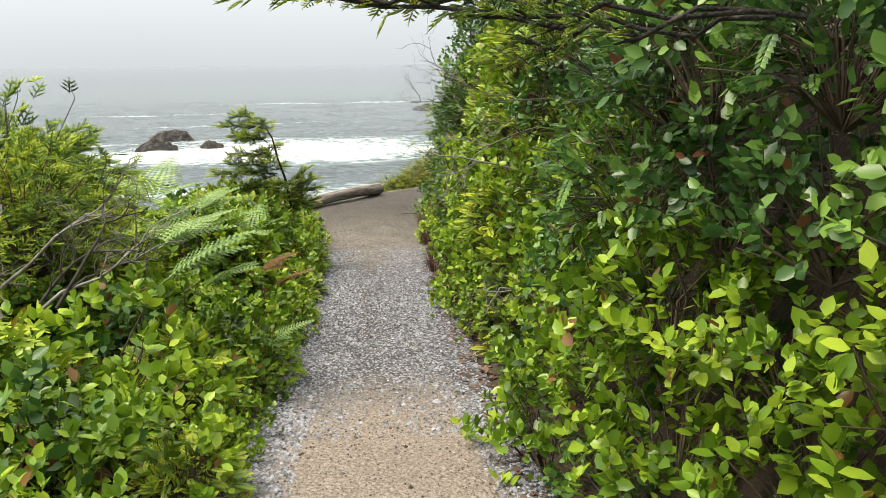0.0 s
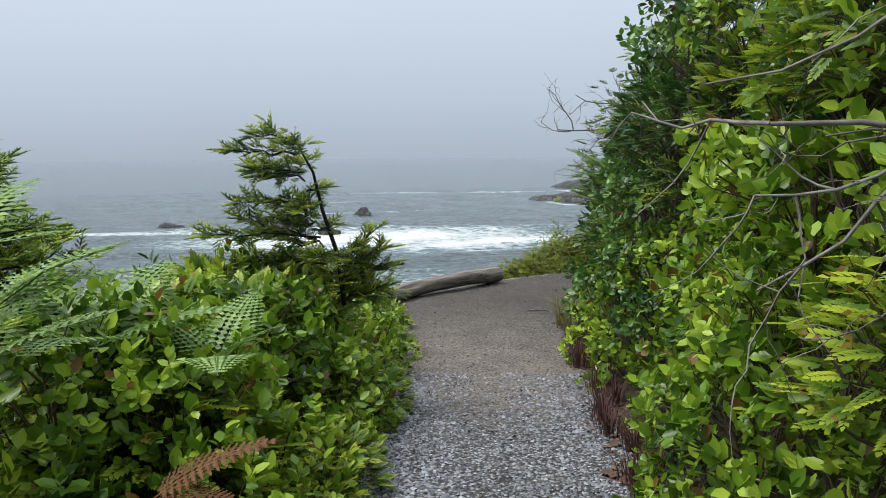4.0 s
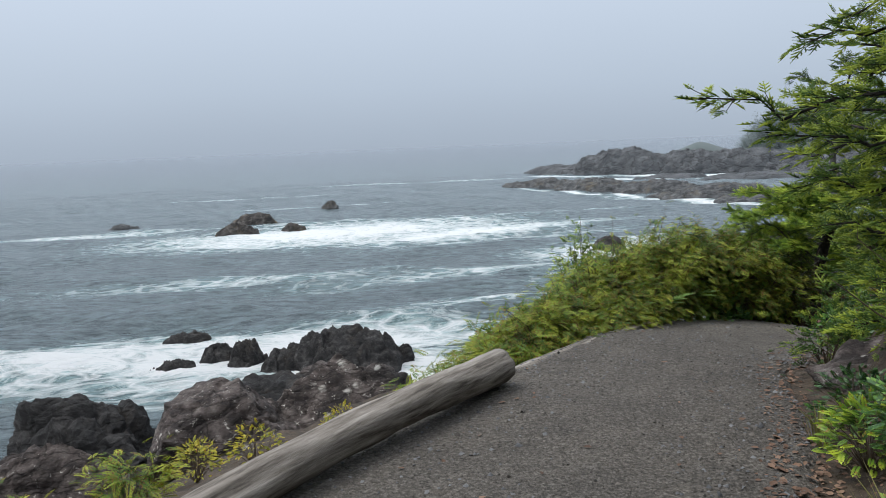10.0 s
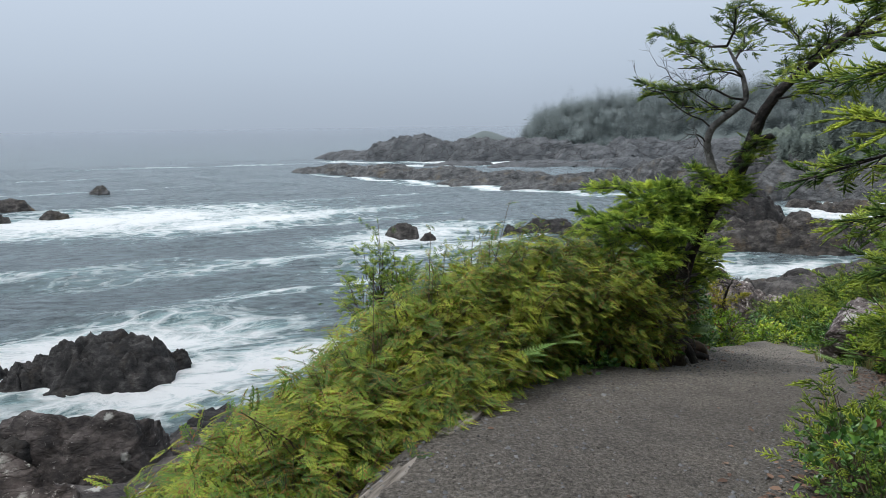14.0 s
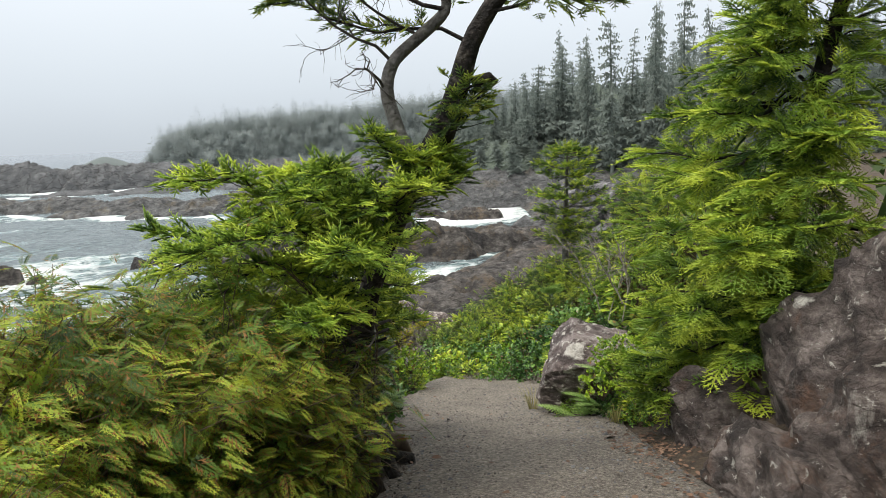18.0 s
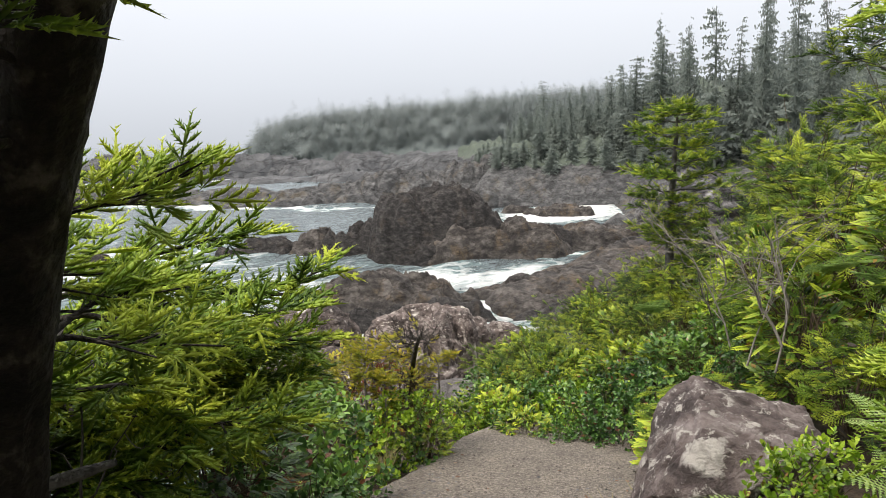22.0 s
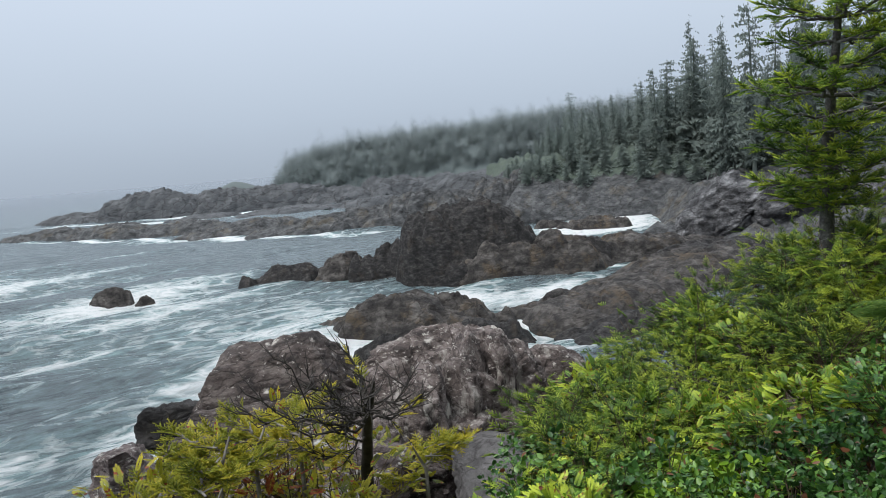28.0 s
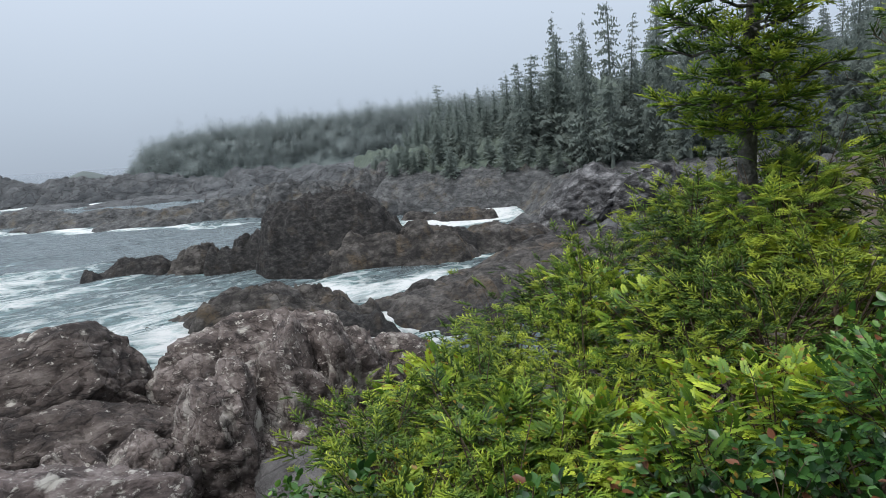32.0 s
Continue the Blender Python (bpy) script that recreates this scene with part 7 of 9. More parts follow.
tree("young_spruce", "taller dark spruce behind the hedge", [(15.9, 20.4, -1.4), (15.9, 20.4, 0.6), (15.8, 20.3, 2.3)], [0.08, 0.06, 0.01],
     round_limbs((15.9, 20.4, -0.6), (15.8, 20.3, 2.2), 24, 1.25, 0.05, 0.05, 12, (-0.1, 0.1), 0.5), M_GREYBARK, M_SPRUCE, SPR, 0.22, 0.15, 0.3, 0.05, 12, "trees by the path")
# the spruce whose boughs hang over the bend from the hill side
tree("overhanging_spruce", "dark spruce boughs reaching over the path", [(3.6, 11.3, 0.2), (3.4, 11.4, 1.6), (3.5, 11.2, 3.4), (3.5, 11.1, 4.6)], [0.10, 0.085, 0.06, 0.02],
     [((3.4, 11.4, 1.9), (1.97, 11.97, 1.97), 0.02), ((3.4, 11.4, 1.7), (2.35, 11.9, 1.75), 0.02), ((3.4, 11.4, 2.3), (2.5, 11.7, 2.25), 0), ((3.4, 11.4, 1.5), (2.5, 11.75, 1.42), 0.03), ((3.45, 11.3, 2.7), (2.85, 11.7, 2.6), 0), ((3.4, 11.4, 1.2), (2.8, 12.05, 1.15), 0.03), ((3.4, 11.4, 1.9), (2.9, 12.3, 1.9), 0.02), ((3.5, 11.2, 3.0), (3.0, 11.4, 3.0), 0), ((3.4, 11.4, 0.9), (3.0, 12.1, 0.8), 0.03), ((3.4, 11.4, 2.2), (3.2, 12.4, 2.3), 0),
      ((3.5, 11.2, 3.2), (3.2, 12.2, 3.2), 0), ((3.4, 11.4, 1.5), (3.35, 13.3, 1.35), 0.03), ((3.45, 11.4, 1.9), (3.55, 13.5, 1.75), 0.03), ((3.45, 11.4, 2.3), (3.65, 13.2, 2.2), 0.02), ((3.4, 11.4, 2.1), (3.15, 12.9, 2.0), 0.02), ((3.4, 11.4, 1.2), (3.4, 13.0, 1.0), 0.03), ((3.5, 11.4, 1.4), (3.85, 13.6, 1.1), 0.03), ((3.5, 11.4, 1.0), (3.85, 13.3, 0.65), 0.03), ((3.5, 11.3, 2.7), (3.4, 12.9, 2.55), 0.02), ((3.5, 11.4, 1.7), (3.9, 13.2, 1.5), 0.03), ((3.5, 11.3, 2.5), (4.0, 13.4, 2.4), 0.02), ((3.4, 11.4, 1.6), (3.0, 12.75, 1.6), 0.03), ((3.5, 11.2, 2.6), (3.6, 12.4, 2.7), 0), ((3.4, 11.4, 1.4), (3.4, 12.5, 1.4), 0.03), ((3.4, 11.4, 0.8), (2.7, 11.6, 0.6), 0.03), ((3.45, 11.3, 2.6), (3.0, 10.8, 2.6), 0), ((3.4, 11.4, 1.7), (2.6, 10.9, 1.8), 0), ((3.5, 11.1, 3.6), (3.2, 11.0, 3.7), 0), ((3.5, 11.1, 3.8), (3.1, 11.8, 3.9), 0)] + round_limbs((3.6, 11.3, 0.5), (3.5, 11.1, 4.4), 26, 0.75, 0.05, 0.05, 13, (-0.15, 0), 0.4),
     M_BARK, M_SPRUCE, SPR, 0.13, 0.07, 0.24, 0.05, 13, "trees by the path", bare=0.2)

BEHIND = []
for i in range(30):
    z0 = -0.44 + 0.36 * i / 30
    az = radians(hr.uniform(-150, 60))
    r_ = (0.88 - 0.9 * max(0, z0 + 0.05)) * hr.uniform(0.6, 1.05)
    BEHIND.append(((6.12, 18.85, z0), (6.12 + r_ * math.cos(az), 18.85 + r_ * math.sin(az), z0 + hr.uniform(-0.05, 0.16)), 0.02))
tree("small_spruce", "bushy bright spruce behind the leaning trunk", [(6.1, 18.9, -1.3), (6.12, 18.85, -0.4), (6.15, 18.8, 0.22)], [0.05, 0.04, 0.008], BEHIND + [((6.14, 18.85, 0.0), (7.02, 18.63, 0.08), 0.03), ((6.14, 18.85, -0.15), (6.95, 18.55, -0.12), 0.02), ((6.14, 18.85, 0.05), (6.85, 18.75, 0.22), 0.0), ((6.14, 18.85, -0.2), (7.0, 18.75, -0.3), 0.02)], M_BARK, M_HEMLOCK, SPR, 0.16, 0.075, 0.15, 0.05, 31, "trees by the path", limb_r=0.012)

# ---- hedges and growth on the later stretch ----
LATER = [
    ("dark_salal_bush", 6.55, 18.9, 0.9, 0.0), ("dark_salal_bush", 7.2, 19.6, 0.85, 0.0), ("dark_salal_bush", 7.7, 20.1, 0.85, 0.0), ("dark_salal_bush", 8.3, 20.75, 0.7, 0.0), ("evergreen_huckleberry", 7.4, 20.5, 0.8, 0.05), ("dark_salal_bush", 6.9, 19.9, 0.9, 0.05), ("dark_salal_bush", 8.0, 21.1, 0.75, 0.0),
    ("salal_bush", 9.0, 21.35, 0.55, 0.0), ("huckleberry_bush", 9.7, 21.7, 0.5, 0.0), ("huckleberry_bush", 8.8, 21.9, 0.6, 0.0), ("salal_bush", 10.3, 22.3, 0.55, 0.0),
    ("dark_salal_bush", 6.3, 19.2, 0.9, 0.0), ("evergreen_huckleberry", 6.0, 18.6, 0.7, 0.0), ("dark_salal_bush", 7.55, 19.75, 0.6, 0.15), ("dark_salal_bush", 7.0, 19.15, 0.6, 0.1)]
for k, x, y, s, lf in LATER:
    plant(k, x, y, s, lift=lf, group="growth at the narrow place")
for x, y, top_, k in ((6.75, 19.0, -0.30, "evergreen_huckleberry"), (7.0, 19.3, -0.38, "dark_salal_bush"), (7.25, 19.6, -0.50, "dark_salal_bush"), (7.5, 19.95, -0.65, "dark_salal_bush"), (7.9, 20.35, -0.85, "dark_salal_bush"), (8.2, 20.75, -1.05, "dark_salal_bush"), (6.9, 19.9, -0.5, "evergreen_huckleberry"), (7.5, 20.6, -0.8, "evergreen_huckleberry"), (6.4, 19.6, -0.35, "spruce_shrub"), (6.1, 20.2, -0.7, "spruce_shrub"), (6.9, 20.7, -0.9, "spruce_shrub")):
    plant(k, x, y, 0.7, z=top_ - 0.52, group="growth at the narrow place")
NEAR = np.array([(10.72, 22.02, -2.38), (11.0, 21.5, -2.15), (11.5, 20.85, -1.9), (12.0, 20.2, -1.6), (12.6, 19.7, -1.3)])
FARL = np.array([(11.15, 22.95, -2.25), (12.5, 23.70, -2.14), (13.55, 24.05, -2.06), (14.4, 24.0, -1.72), (15.2, 23.4, -1.32)])
for row in range(8):
    for k in range(13):
        t_, r_ = 4 * k / 12, row / 7
        n_ = np.array([np.interp(t_, range(5), NEAR[:, c]) for c in range(3)])
        f_ = np.array([np.interp(t_, range(5), FARL[:, c]) for c in range(3)])
        top_ = n_ * (1 - r_) + f_ * r_
        if k == 0 and row % 2:
            continue
        # dark-leaved salal near the path, its tone also standing in for shade
        if row < 2:
            kind = "dark_salal_bush" if t_ > 0.8 or k % 2 else "huckleberry_bush"
        elif row < 4:
            kind = prand.choice(["dark_salal_bush", "dark_salal_bush", "evergreen_huckleberry", "salal_bush", "huckleberry_bush"])
        elif k < 3:
            kind = prand.choice(["huckleberry_bush", "yellow_shrub", "dark_salal_bush", "bright_spruce_shrub"])
        else:
            kind = prand.choice(["spruce_shrub", "spruce_shrub", "bright_spruce_shrub", "huckleberry_bush", "spruce_shrub"])
        sz = (0.6 if row == 0 else 0.72) * prand.uniform(0.85, 1.15)
        plant(kind, top_[0] + prand.uniform(-0.14, 0.14), top_[1] + prand.uniform(-0.14, 0.14), sz, z=top_[2] - 0.72 * sz + prand.uniform(-0.20, 0.07), group="hedge at the viewpoint", tall=0.95)
        if row in (1, 4, 6) and k % 2:
            plant("dark_salal_bush", top_[0], top_[1], 0.9, z=top_[2] - 1.15, group="hedge at the viewpoint", light=True)
for x, y, top_ in ((14.45, 23.05, -1.30), (14.9, 23.25, -1.22), (15.15, 22.75, -1.05), (14.35, 22.5, -1.25), (14.75, 22.45, -1.1), (15.5, 23.0, -1.05), (13.9, 22.7, -1.55), (15.4, 22.2, -0.9)):
    plant(prand.choice(["hemlock_shrub", "spruce_shrub"]), x, y, 0.75, z=top_ - 0.56, group="hedge at the viewpoint")
# the slope beyond the hedge
for x, y, s, k in ((16.2, 23.6, 1.1, "spruce_shrub"), (17.4, 24.4, 1.2, "hemlock_shrub"), (18.6, 25.0, 1.3, "spruce_shrub"), (16.8, 22.6, 1.2, "spruce_shrub"), (18.2, 23.6, 1.3, "hemlock_shrub"), (19.8, 25.4, 1.4, "spruce_shrub"), (16.2, 21.6, 1.3, "hemlock_shrub"), (20.8, 26.2, 1.4, "hemlock_shrub"), (17.6, 21.8, 1.4, "spruce_shrub"), (22.0, 26.8, 1.5, "spruce_shrub"), (19.4, 23.8, 1.5, "spruce_shrub"), (23.6, 27.4, 1.6, "hemlock_shrub"), (25.4, 28.2, 1.7, "spruce_shrub")):
    plant(k, x, y, s, lift=0.25, group="growth beyond the hedge", light=True)
for x, y, s, lf, k in ((10.1, 18.9, 0.6, 0.1, "huckleberry_bush"), (10.6, 19.6, 0.8, 0.15, "huckleberry_bush"), (11.3, 20.0, 0.9, 0.2, "hemlock_shrub"), (12.0, 19.4, 1.0, 0.3, "huckleberry_bush"), (11.0, 18.6, 0.9, 0.4, "hemlock_shrub"), (12.9, 19.0, 1.1, 0.4, "cedar_shrub"), (10.2, 17.4, 0.7, 0.3, "salal_bush"), (8.6, 17.45, 0.42, 0.0, "huckleberry_bush"), (9.0, 17.1, 0.5, 0.1, "salal_bush"), (10.1, 19.2, 0.45, 0.0, "salal_bush"), (13.8, 20.4, 1.1, 0.5, "hemlock_shrub"), (14.4, 21.4, 1.1, 0.3, "hemlock_shrub"), (13.9, 22.0, 1.0, 0.1, "cedar_shrub"), (15.2, 22.4, 1.1, 0.3, "hemlock_shrub"), (12.6, 18.0, 1.1, 0.6, "hemlock_shrub"), (11.4, 17.0, 1.1, 0.6, "spruce_shrub")):
    plant(k, x, y, s, lift=lf, group="hill-side growth past the boulder")
for x, y, top_, k in ((11.9, 19.0, 0.10, "hemlock_shrub"), (12.4, 19.4, 0.30, "hemlock_shrub"), (12.9, 19.9, 0.45, "spruce_shrub"), (13.4, 20.3, 0.55, "hemlock_shrub"), (12.6, 18.7, 0.75, "spruce_shrub"), (13.3, 19.3, 0.9, "hemlock_shrub"), (14.2, 20.8, 0.5, "spruce_shrub"), (11.6, 18.4, 0.35, "huckleberry_bush"), (12.1, 17.9, 0.9, "hemlock_shrub"),
                      (11.7, 19.3, -0.45, "huckleberry_bush"), (12.2, 19.8, -0.4, "hemlock_shrub"), (12.8, 20.3, -0.35, "huckleberry_bush"), (13.5, 20.9, -0.3, "hemlock_shrub"), (12.4, 19.1, -0.2, "dark_salal_bush"), (13.1, 19.7, -0.1, "dark_salal_bush"), (14.0, 21.4, -0.4, "spruce_shrub"), (14.8, 21.6, -0.1, "spruce_shrub"), (16.0, 22.2, -0.2, "spruce_shrub")):
    plant(k, x, y, 1.05, z=top_ - 0.8, group="hill-side growth past the boulder")
for i, (x, y, z) in enumerate(((11.2, 19.5, -1.3), (11.6, 19.9, -1.3), (12.0, 20.3, -1.3), (10.9, 19.1, -1.2))):
    bare_branch("dry_stalk", "dry brown forking stalk standing among the shrubs", (x, y, z), (-0.1, 0.0, 1), 1.0, M_TWIG, 90 + i, 3, 0.009, spread=0.45)
# dark shrubs added as backing, so the hollow beside the trunk stays dark
for x, y, top_, k in ((5.62, 18.42, 0.20, "spruce_shrub"), (5.88, 18.72, 0.08, "dark_salal_bush"), (5.45, 18.15, 0.10, "dark_salal_bush"), (5.72, 18.25, -0.12, "dark_salal_bush"), (5.55, 18.55, -0.25, "dark_salal_bush"), (5.85, 18.5, -0.40, "dark_salal_bush"), (5.3, 18.5, 0.15, "spruce_shrub")):
    plant(k, x, y, 0.62, z=top_ - 0.45, group="growth at the narrow place")
for x, y, s_, k in ((8.62, 17.66, 0.36, "dark_salal_bush"), (8.74, 17.82, 0.36, "dark_salal_bush"), (8.52, 17.52, 0.34, "dark_salal_bush"), (8.42, 17.34, 0.32, "dark_salal_bush"), (8.80, 18.40, 0.24, "salal_bush"), (8.72, 18.28, 0.22, "salal_bush")):
    plant(k, x, y, s_, group="hill-side growth past the boulder")
for x, y, z in ((8.61, 17.74, -0.7), (8.47, 17.57, -0.79), (8.48, 17.74, -0.93), (8.85, 17.72, -0.72)):
    plant("salal_bush", x, y, 0.42, z=z - 0.26, group="hill-side growth past the boulder")
# shrubs on the hill side between the hedge and the rock
for x, y, s, lf, k in ((1.85, 9.55, 0.45, 0.0, "huckleberry_bush"), (2.25, 10.1, 0.55, 0.1, "evergreen_huckleberry"), (2.35, 10.75, 0.5, 0.0, "huckleberry_bush"), (2.1, 9.75, 0.4, 0.0, "salal_bush"), (2.65, 10.6, 0.7, 0.25, "spruce_shrub"), (2.65, 9.9, 0.8, 0.5, "cedar_shrub"), (2.9, 11.1, 0.7, 0.1, "spruce_shrub"), (2.2, 9.4, 0.8, 0.6, "spruce_shrub"), (2.75, 9.9, 0.9, 1.1, "spruce_shrub"), (3.0, 10.5, 0.9, 1.0, "spruce_shrub"), (3.25, 10.2, 0.9, 1.7, "spruce_shrub"), (2.55, 9.3, 0.9, 1.3, "evergreen_huckleberry"), (2.95, 9.2, 0.9, 2.0, "evergreen_huckleberry"), (3.25, 12.75, 0.62, 0.0, "spruce_shrub"), (3.75, 13.35, 0.66, 0.0, "spruce_shrub"), (4.3, 13.85, 0.6, 0.0, "hemlock_shrub"), (3.75, 12.8, 0.8, 0.3, "spruce_shrub"), (3.5, 13.0, 0.6, 0.0, "dark_salal_bush"), (3.95, 13.55, 0.6, 0.0, "dark_salal_bush"), (4.1, 13.3, 0.8, 0.35, "spruce_shrub"), (2.65, 11.35, 0.5, 0.0, "evergreen_huckleberry"), (2.55, 10.9, 0.4, 0.0, "evergreen_huckleberry"), (4.9, 14.2, 0.45, 0.0, "salal_bush"), (4.35, 13.3, 0.8, 0.3, "salal_bush"), (4.7, 13.2, 0.8, 0.5, "huckleberry_bush"), (4.3, 12.4, 1.0, 0.9, "spruce_shrub"), (3.6, 10.4, 1.1, 2.2, "spruce_shrub")):
    plant(k, x, y, s, lift=lf, group="hill-side growth at the bend")
# yellowing shrubs and dead wood at the viewpoint edge
for x, y, top_, s_, k in ((8.88, 21.85, -1.25, 0.6, "yellow_shrub"), (9.2, 22.15, -1.32, 0.6, "yellow_shrub"), (9.5, 22.2, -1.28, 0.6, "yellow_shrub"), (9.05, 21.65, -1.5, 0.6, "yellow_shrub"), (9.5, 21.8, -1.45, 0.6, "yellow_shrub"), (8.65, 22.15, -1.45, 0.6, "yellow_shrub"), (9.75, 22.0, -1.4, 0.55, "yellow_shrub"), (9.3, 21.9, -1.42, 0.45, "red_shrub"),
                          (9.15, 21.5, -1.60, 0.5, "salal_bush"), (9.4, 21.55, -1.62, 0.5, "salal_bush"), (8.9, 21.5, -1.68, 0.5, "salal_bush"), (9.65, 21.6, -1.68, 0.5, "salal_bush"), (9.2, 22.0, -1.8, 0.7, "dark_salal_bush"), (9.6, 22.0, -1.8, 0.7, "dark_salal_bush"), (8.8, 22.0, -1.8, 0.7, "dark_salal_bush"), (9.3, 21.6, -1.95, 0.7, "dark_salal_bush"), (8.6, 21.6, -1.8, 0.7, "dark_salal_bush"), (8.4, 21.3, -1.85, 0.7, "dark_salal_bush"), (9.9, 22.3, -1.95, 0.6, "dark_salal_bush")):
    plant(k, x, y, s_, z=top_ + 0.04 - 0.72 * s_, group="growth at the viewpoint edge")
WIZENED = [((9.63, 21.70, -1.25), (9.30, 21.60, -0.97), 0.05), ((9.64, 21.72, -1.27), (9.24, 21.66, -1.09), 0.05), ((9.66, 21.78, -1.30), (9.25, 21.80, -1.17), 0.04), ((9.62, 21.66, -1.22), (9.40, 21.50, -1.06), 0.04), ((9.60, 21.62, -1.18), (9.46, 21.42, -1.09), 0.03), ((9.61, 21.64, -1.19), (9.70, 21.52, -1.10), 0.02),
           ((9.63, 21.70, -1.24), (9.42, 21.78, -1.04), 0.03), ((9.65, 21.74, -1.28), (9.40, 21.62, -1.18), 0.03), ((9.68, 21.82, -1.36), (9.42, 21.72, -1.33), 0.03), ((9.62, 21.66, -1.21), (9.62, 21.80, -1.03), 0.02), ((9.60, 21.62, -1.17), (9.36, 21.45, -1.10), 0.02), ((9.66, 21.76, -1.29), (9.84, 21.70, -1.24), 0.02)]
wizened = thing("dead_shrub", "dark half-dead spruce with bare layered boughs at the edge", "shrub", "growth at the viewpoint edge")
part("trunk", mesh_np("trunk", *bark_tube([(9.80, 22.10, -2.0), (9.76, 22.00, -1.62), (9.71, 21.88, -1.42), (9.65, 21.75, -1.28), (9.60, 21.62, -1.18), (9.58, 21.55, -1.08)], [0.034, 0.024, 0.020, 0.016, 0.010, 0.004], 10, 41), (M_DARKTWIG,), False), wizened)
wr = np.random.default_rng(515)
fine, tips = [], []
for i, (a, b_, sag) in enumerate(WIZENED):
    pts = limb_points(a, b_, sag, 9, 0.05, 4100 + i)
    part("bough", mesh_np("bough", *tube(pts, np.linspace(0.0060, 0.0016, 9), 6), (M_DARKTWIG,), True), wizened)
    pts = np.array(pts, float)
    for k in range(26):
        j = wr.integers(2, 9)
        along = unit(pts[j] - pts[j - 1])
        d_ = unit(along * wr.uniform(0.3, 1.0) + wr.normal(size=3) * np.array([0.55, 0.55, 0.28]) + np.array([0, 0, 0.12]))
        ln = wr.uniform(0.03, 0.12)
        mid = pts[j] + d_ * ln * 0.5 + wr.normal(size=3) * 0.008
        end = pts[j] + d_ * ln + np.array([0, 0, 0.15 * ln])
        fine.append(tube([pts[j], mid, end], [0.0026, 0.0018, 0.001], 4))
        if wr.uniform() < 0.45:
            fine.append(tube([mid, mid + unit(d_ + wr.normal(size=3) * 0.7) * ln * 0.5], [0.0016, 0.0008], 3))
    if i in (2, 7, 8, 9, 11):
        tips += [(pts[j], unit(pts[j] - pts[j - 2]) + wr.normal(size=3) * 0.25) for j in (3, 4, 4, 5, 5, 6, 6, 7)]
tagged(part("twigwork", mesh_np("twigwork", *join(*fine), (M_DARKTWIG,), False), wizened), kind="stuff")
part("needle_tuft", mesh_np("needle_tuft", *scatter(SPRUCE_V, SPRUCE_F, np.array([q for q, _ in tips]), np.array([unit(w) for _, w in tips]), np.tile([0.0, 0.2, 1.0], (len(tips), 1)), wr.uniform(0.05, 0.09, len(tips))), (M_YELLOWTUFT,), False), wizened, "yellow-green living tufts")
for x, y, z, az in ((9.02, 21.62, -1.30, 150), (9.12, 21.78, -1.22, 200), (8.92, 21.80, -1.34, 120), (9.30, 21.95, -1.26, 170), (9.45, 21.90, -1.24, 90), (9.86, 21.72, -1.42, 0), (9.20, 21.60, -1.40, 220)):
    c_, s_ = math.cos(radians(az)), math.sin(radians(az))
    tree("spruce_seedling", "small yellow-green spruce shoot among the shrubs", [(x, y, z - 0.6), (x, y, z - 0.1), (x - 0.05 * c_, y - 0.05 * s_, z)], [0.010, 0.007, 0.003],
         [((x, y, z - 0.02 - 0.03 * k), (x + 0.16 * math.cos(radians(az + w_)), y + 0.16 * math.sin(radians(az + w_)), z + 0.03 - 0.03 * k), 0.01) for k, w_ in enumerate((-70, -25, 20, 65, 170))], M_TWIG, M_YELLOWTUFT, SPR, 0.06, 0.028, 0.07, 0.0, 60 + az, "growth at the viewpoint edge", limb_r=0.004, bare=0.1)
for i, (x, y, z, dx, dy, dz, ln) in enumerate(((5.72, 17.42, 0.15, -0.7, -0.5, -0.25, 0.55), (5.72, 17.42, 0.05, -0.6, -0.6, -0.45, 0.5), (5.70, 17.45, -0.1, -0.8, -0.4, -0.35, 0.55), (5.70, 17.45, -0.25, -0.7, -0.3, -0.3, 0.5), (5.4, 17.3, 0.25, -0.8, -0.3, 0.1, 0.5), (5.3, 17.35, -0.45, -0.6, -0.4, -0.1, 0.5), (5.6, 17.35, -0.6, -0.6, -0.5, 0.1, 0.5), (5.45, 17.3, -0.75, -0.7, -0.4, 0.2, 0.5))):
    bare_branch("dead_branch", "dry grey-brown twigs hanging in the hollow under the spruce", (x, y, z), (dx, dy, dz), ln, M_TWIG if i % 2 else M_STEM, 180 + i, 3, 0.007, spread=0.5)
bare_branch("dead_shrub", "black leafless shrub rising from the cedar by the log", (-1.38, 9.75, 0.35), (0.05, 0.05, 1), 0.5, M_DARKTWIG, 191, 3, 0.010, spread=0.7)
bare_branch("dead_shrub", "black leafless shrub rising from the cedar by the log", (-1.5, 9.9, 0.35), (-0.3, 0.1, 1), 0.45, M_DARKTWIG, 192, 3, 0.010, spread=0.7)
bare_branch("dead_shrub", "small black dead shrub above the low growth", (-1.75, 10.35, 0.0), (0.1, 0.1, 1), 0.6, M_DARKTWIG, 15, 3, 0.014)
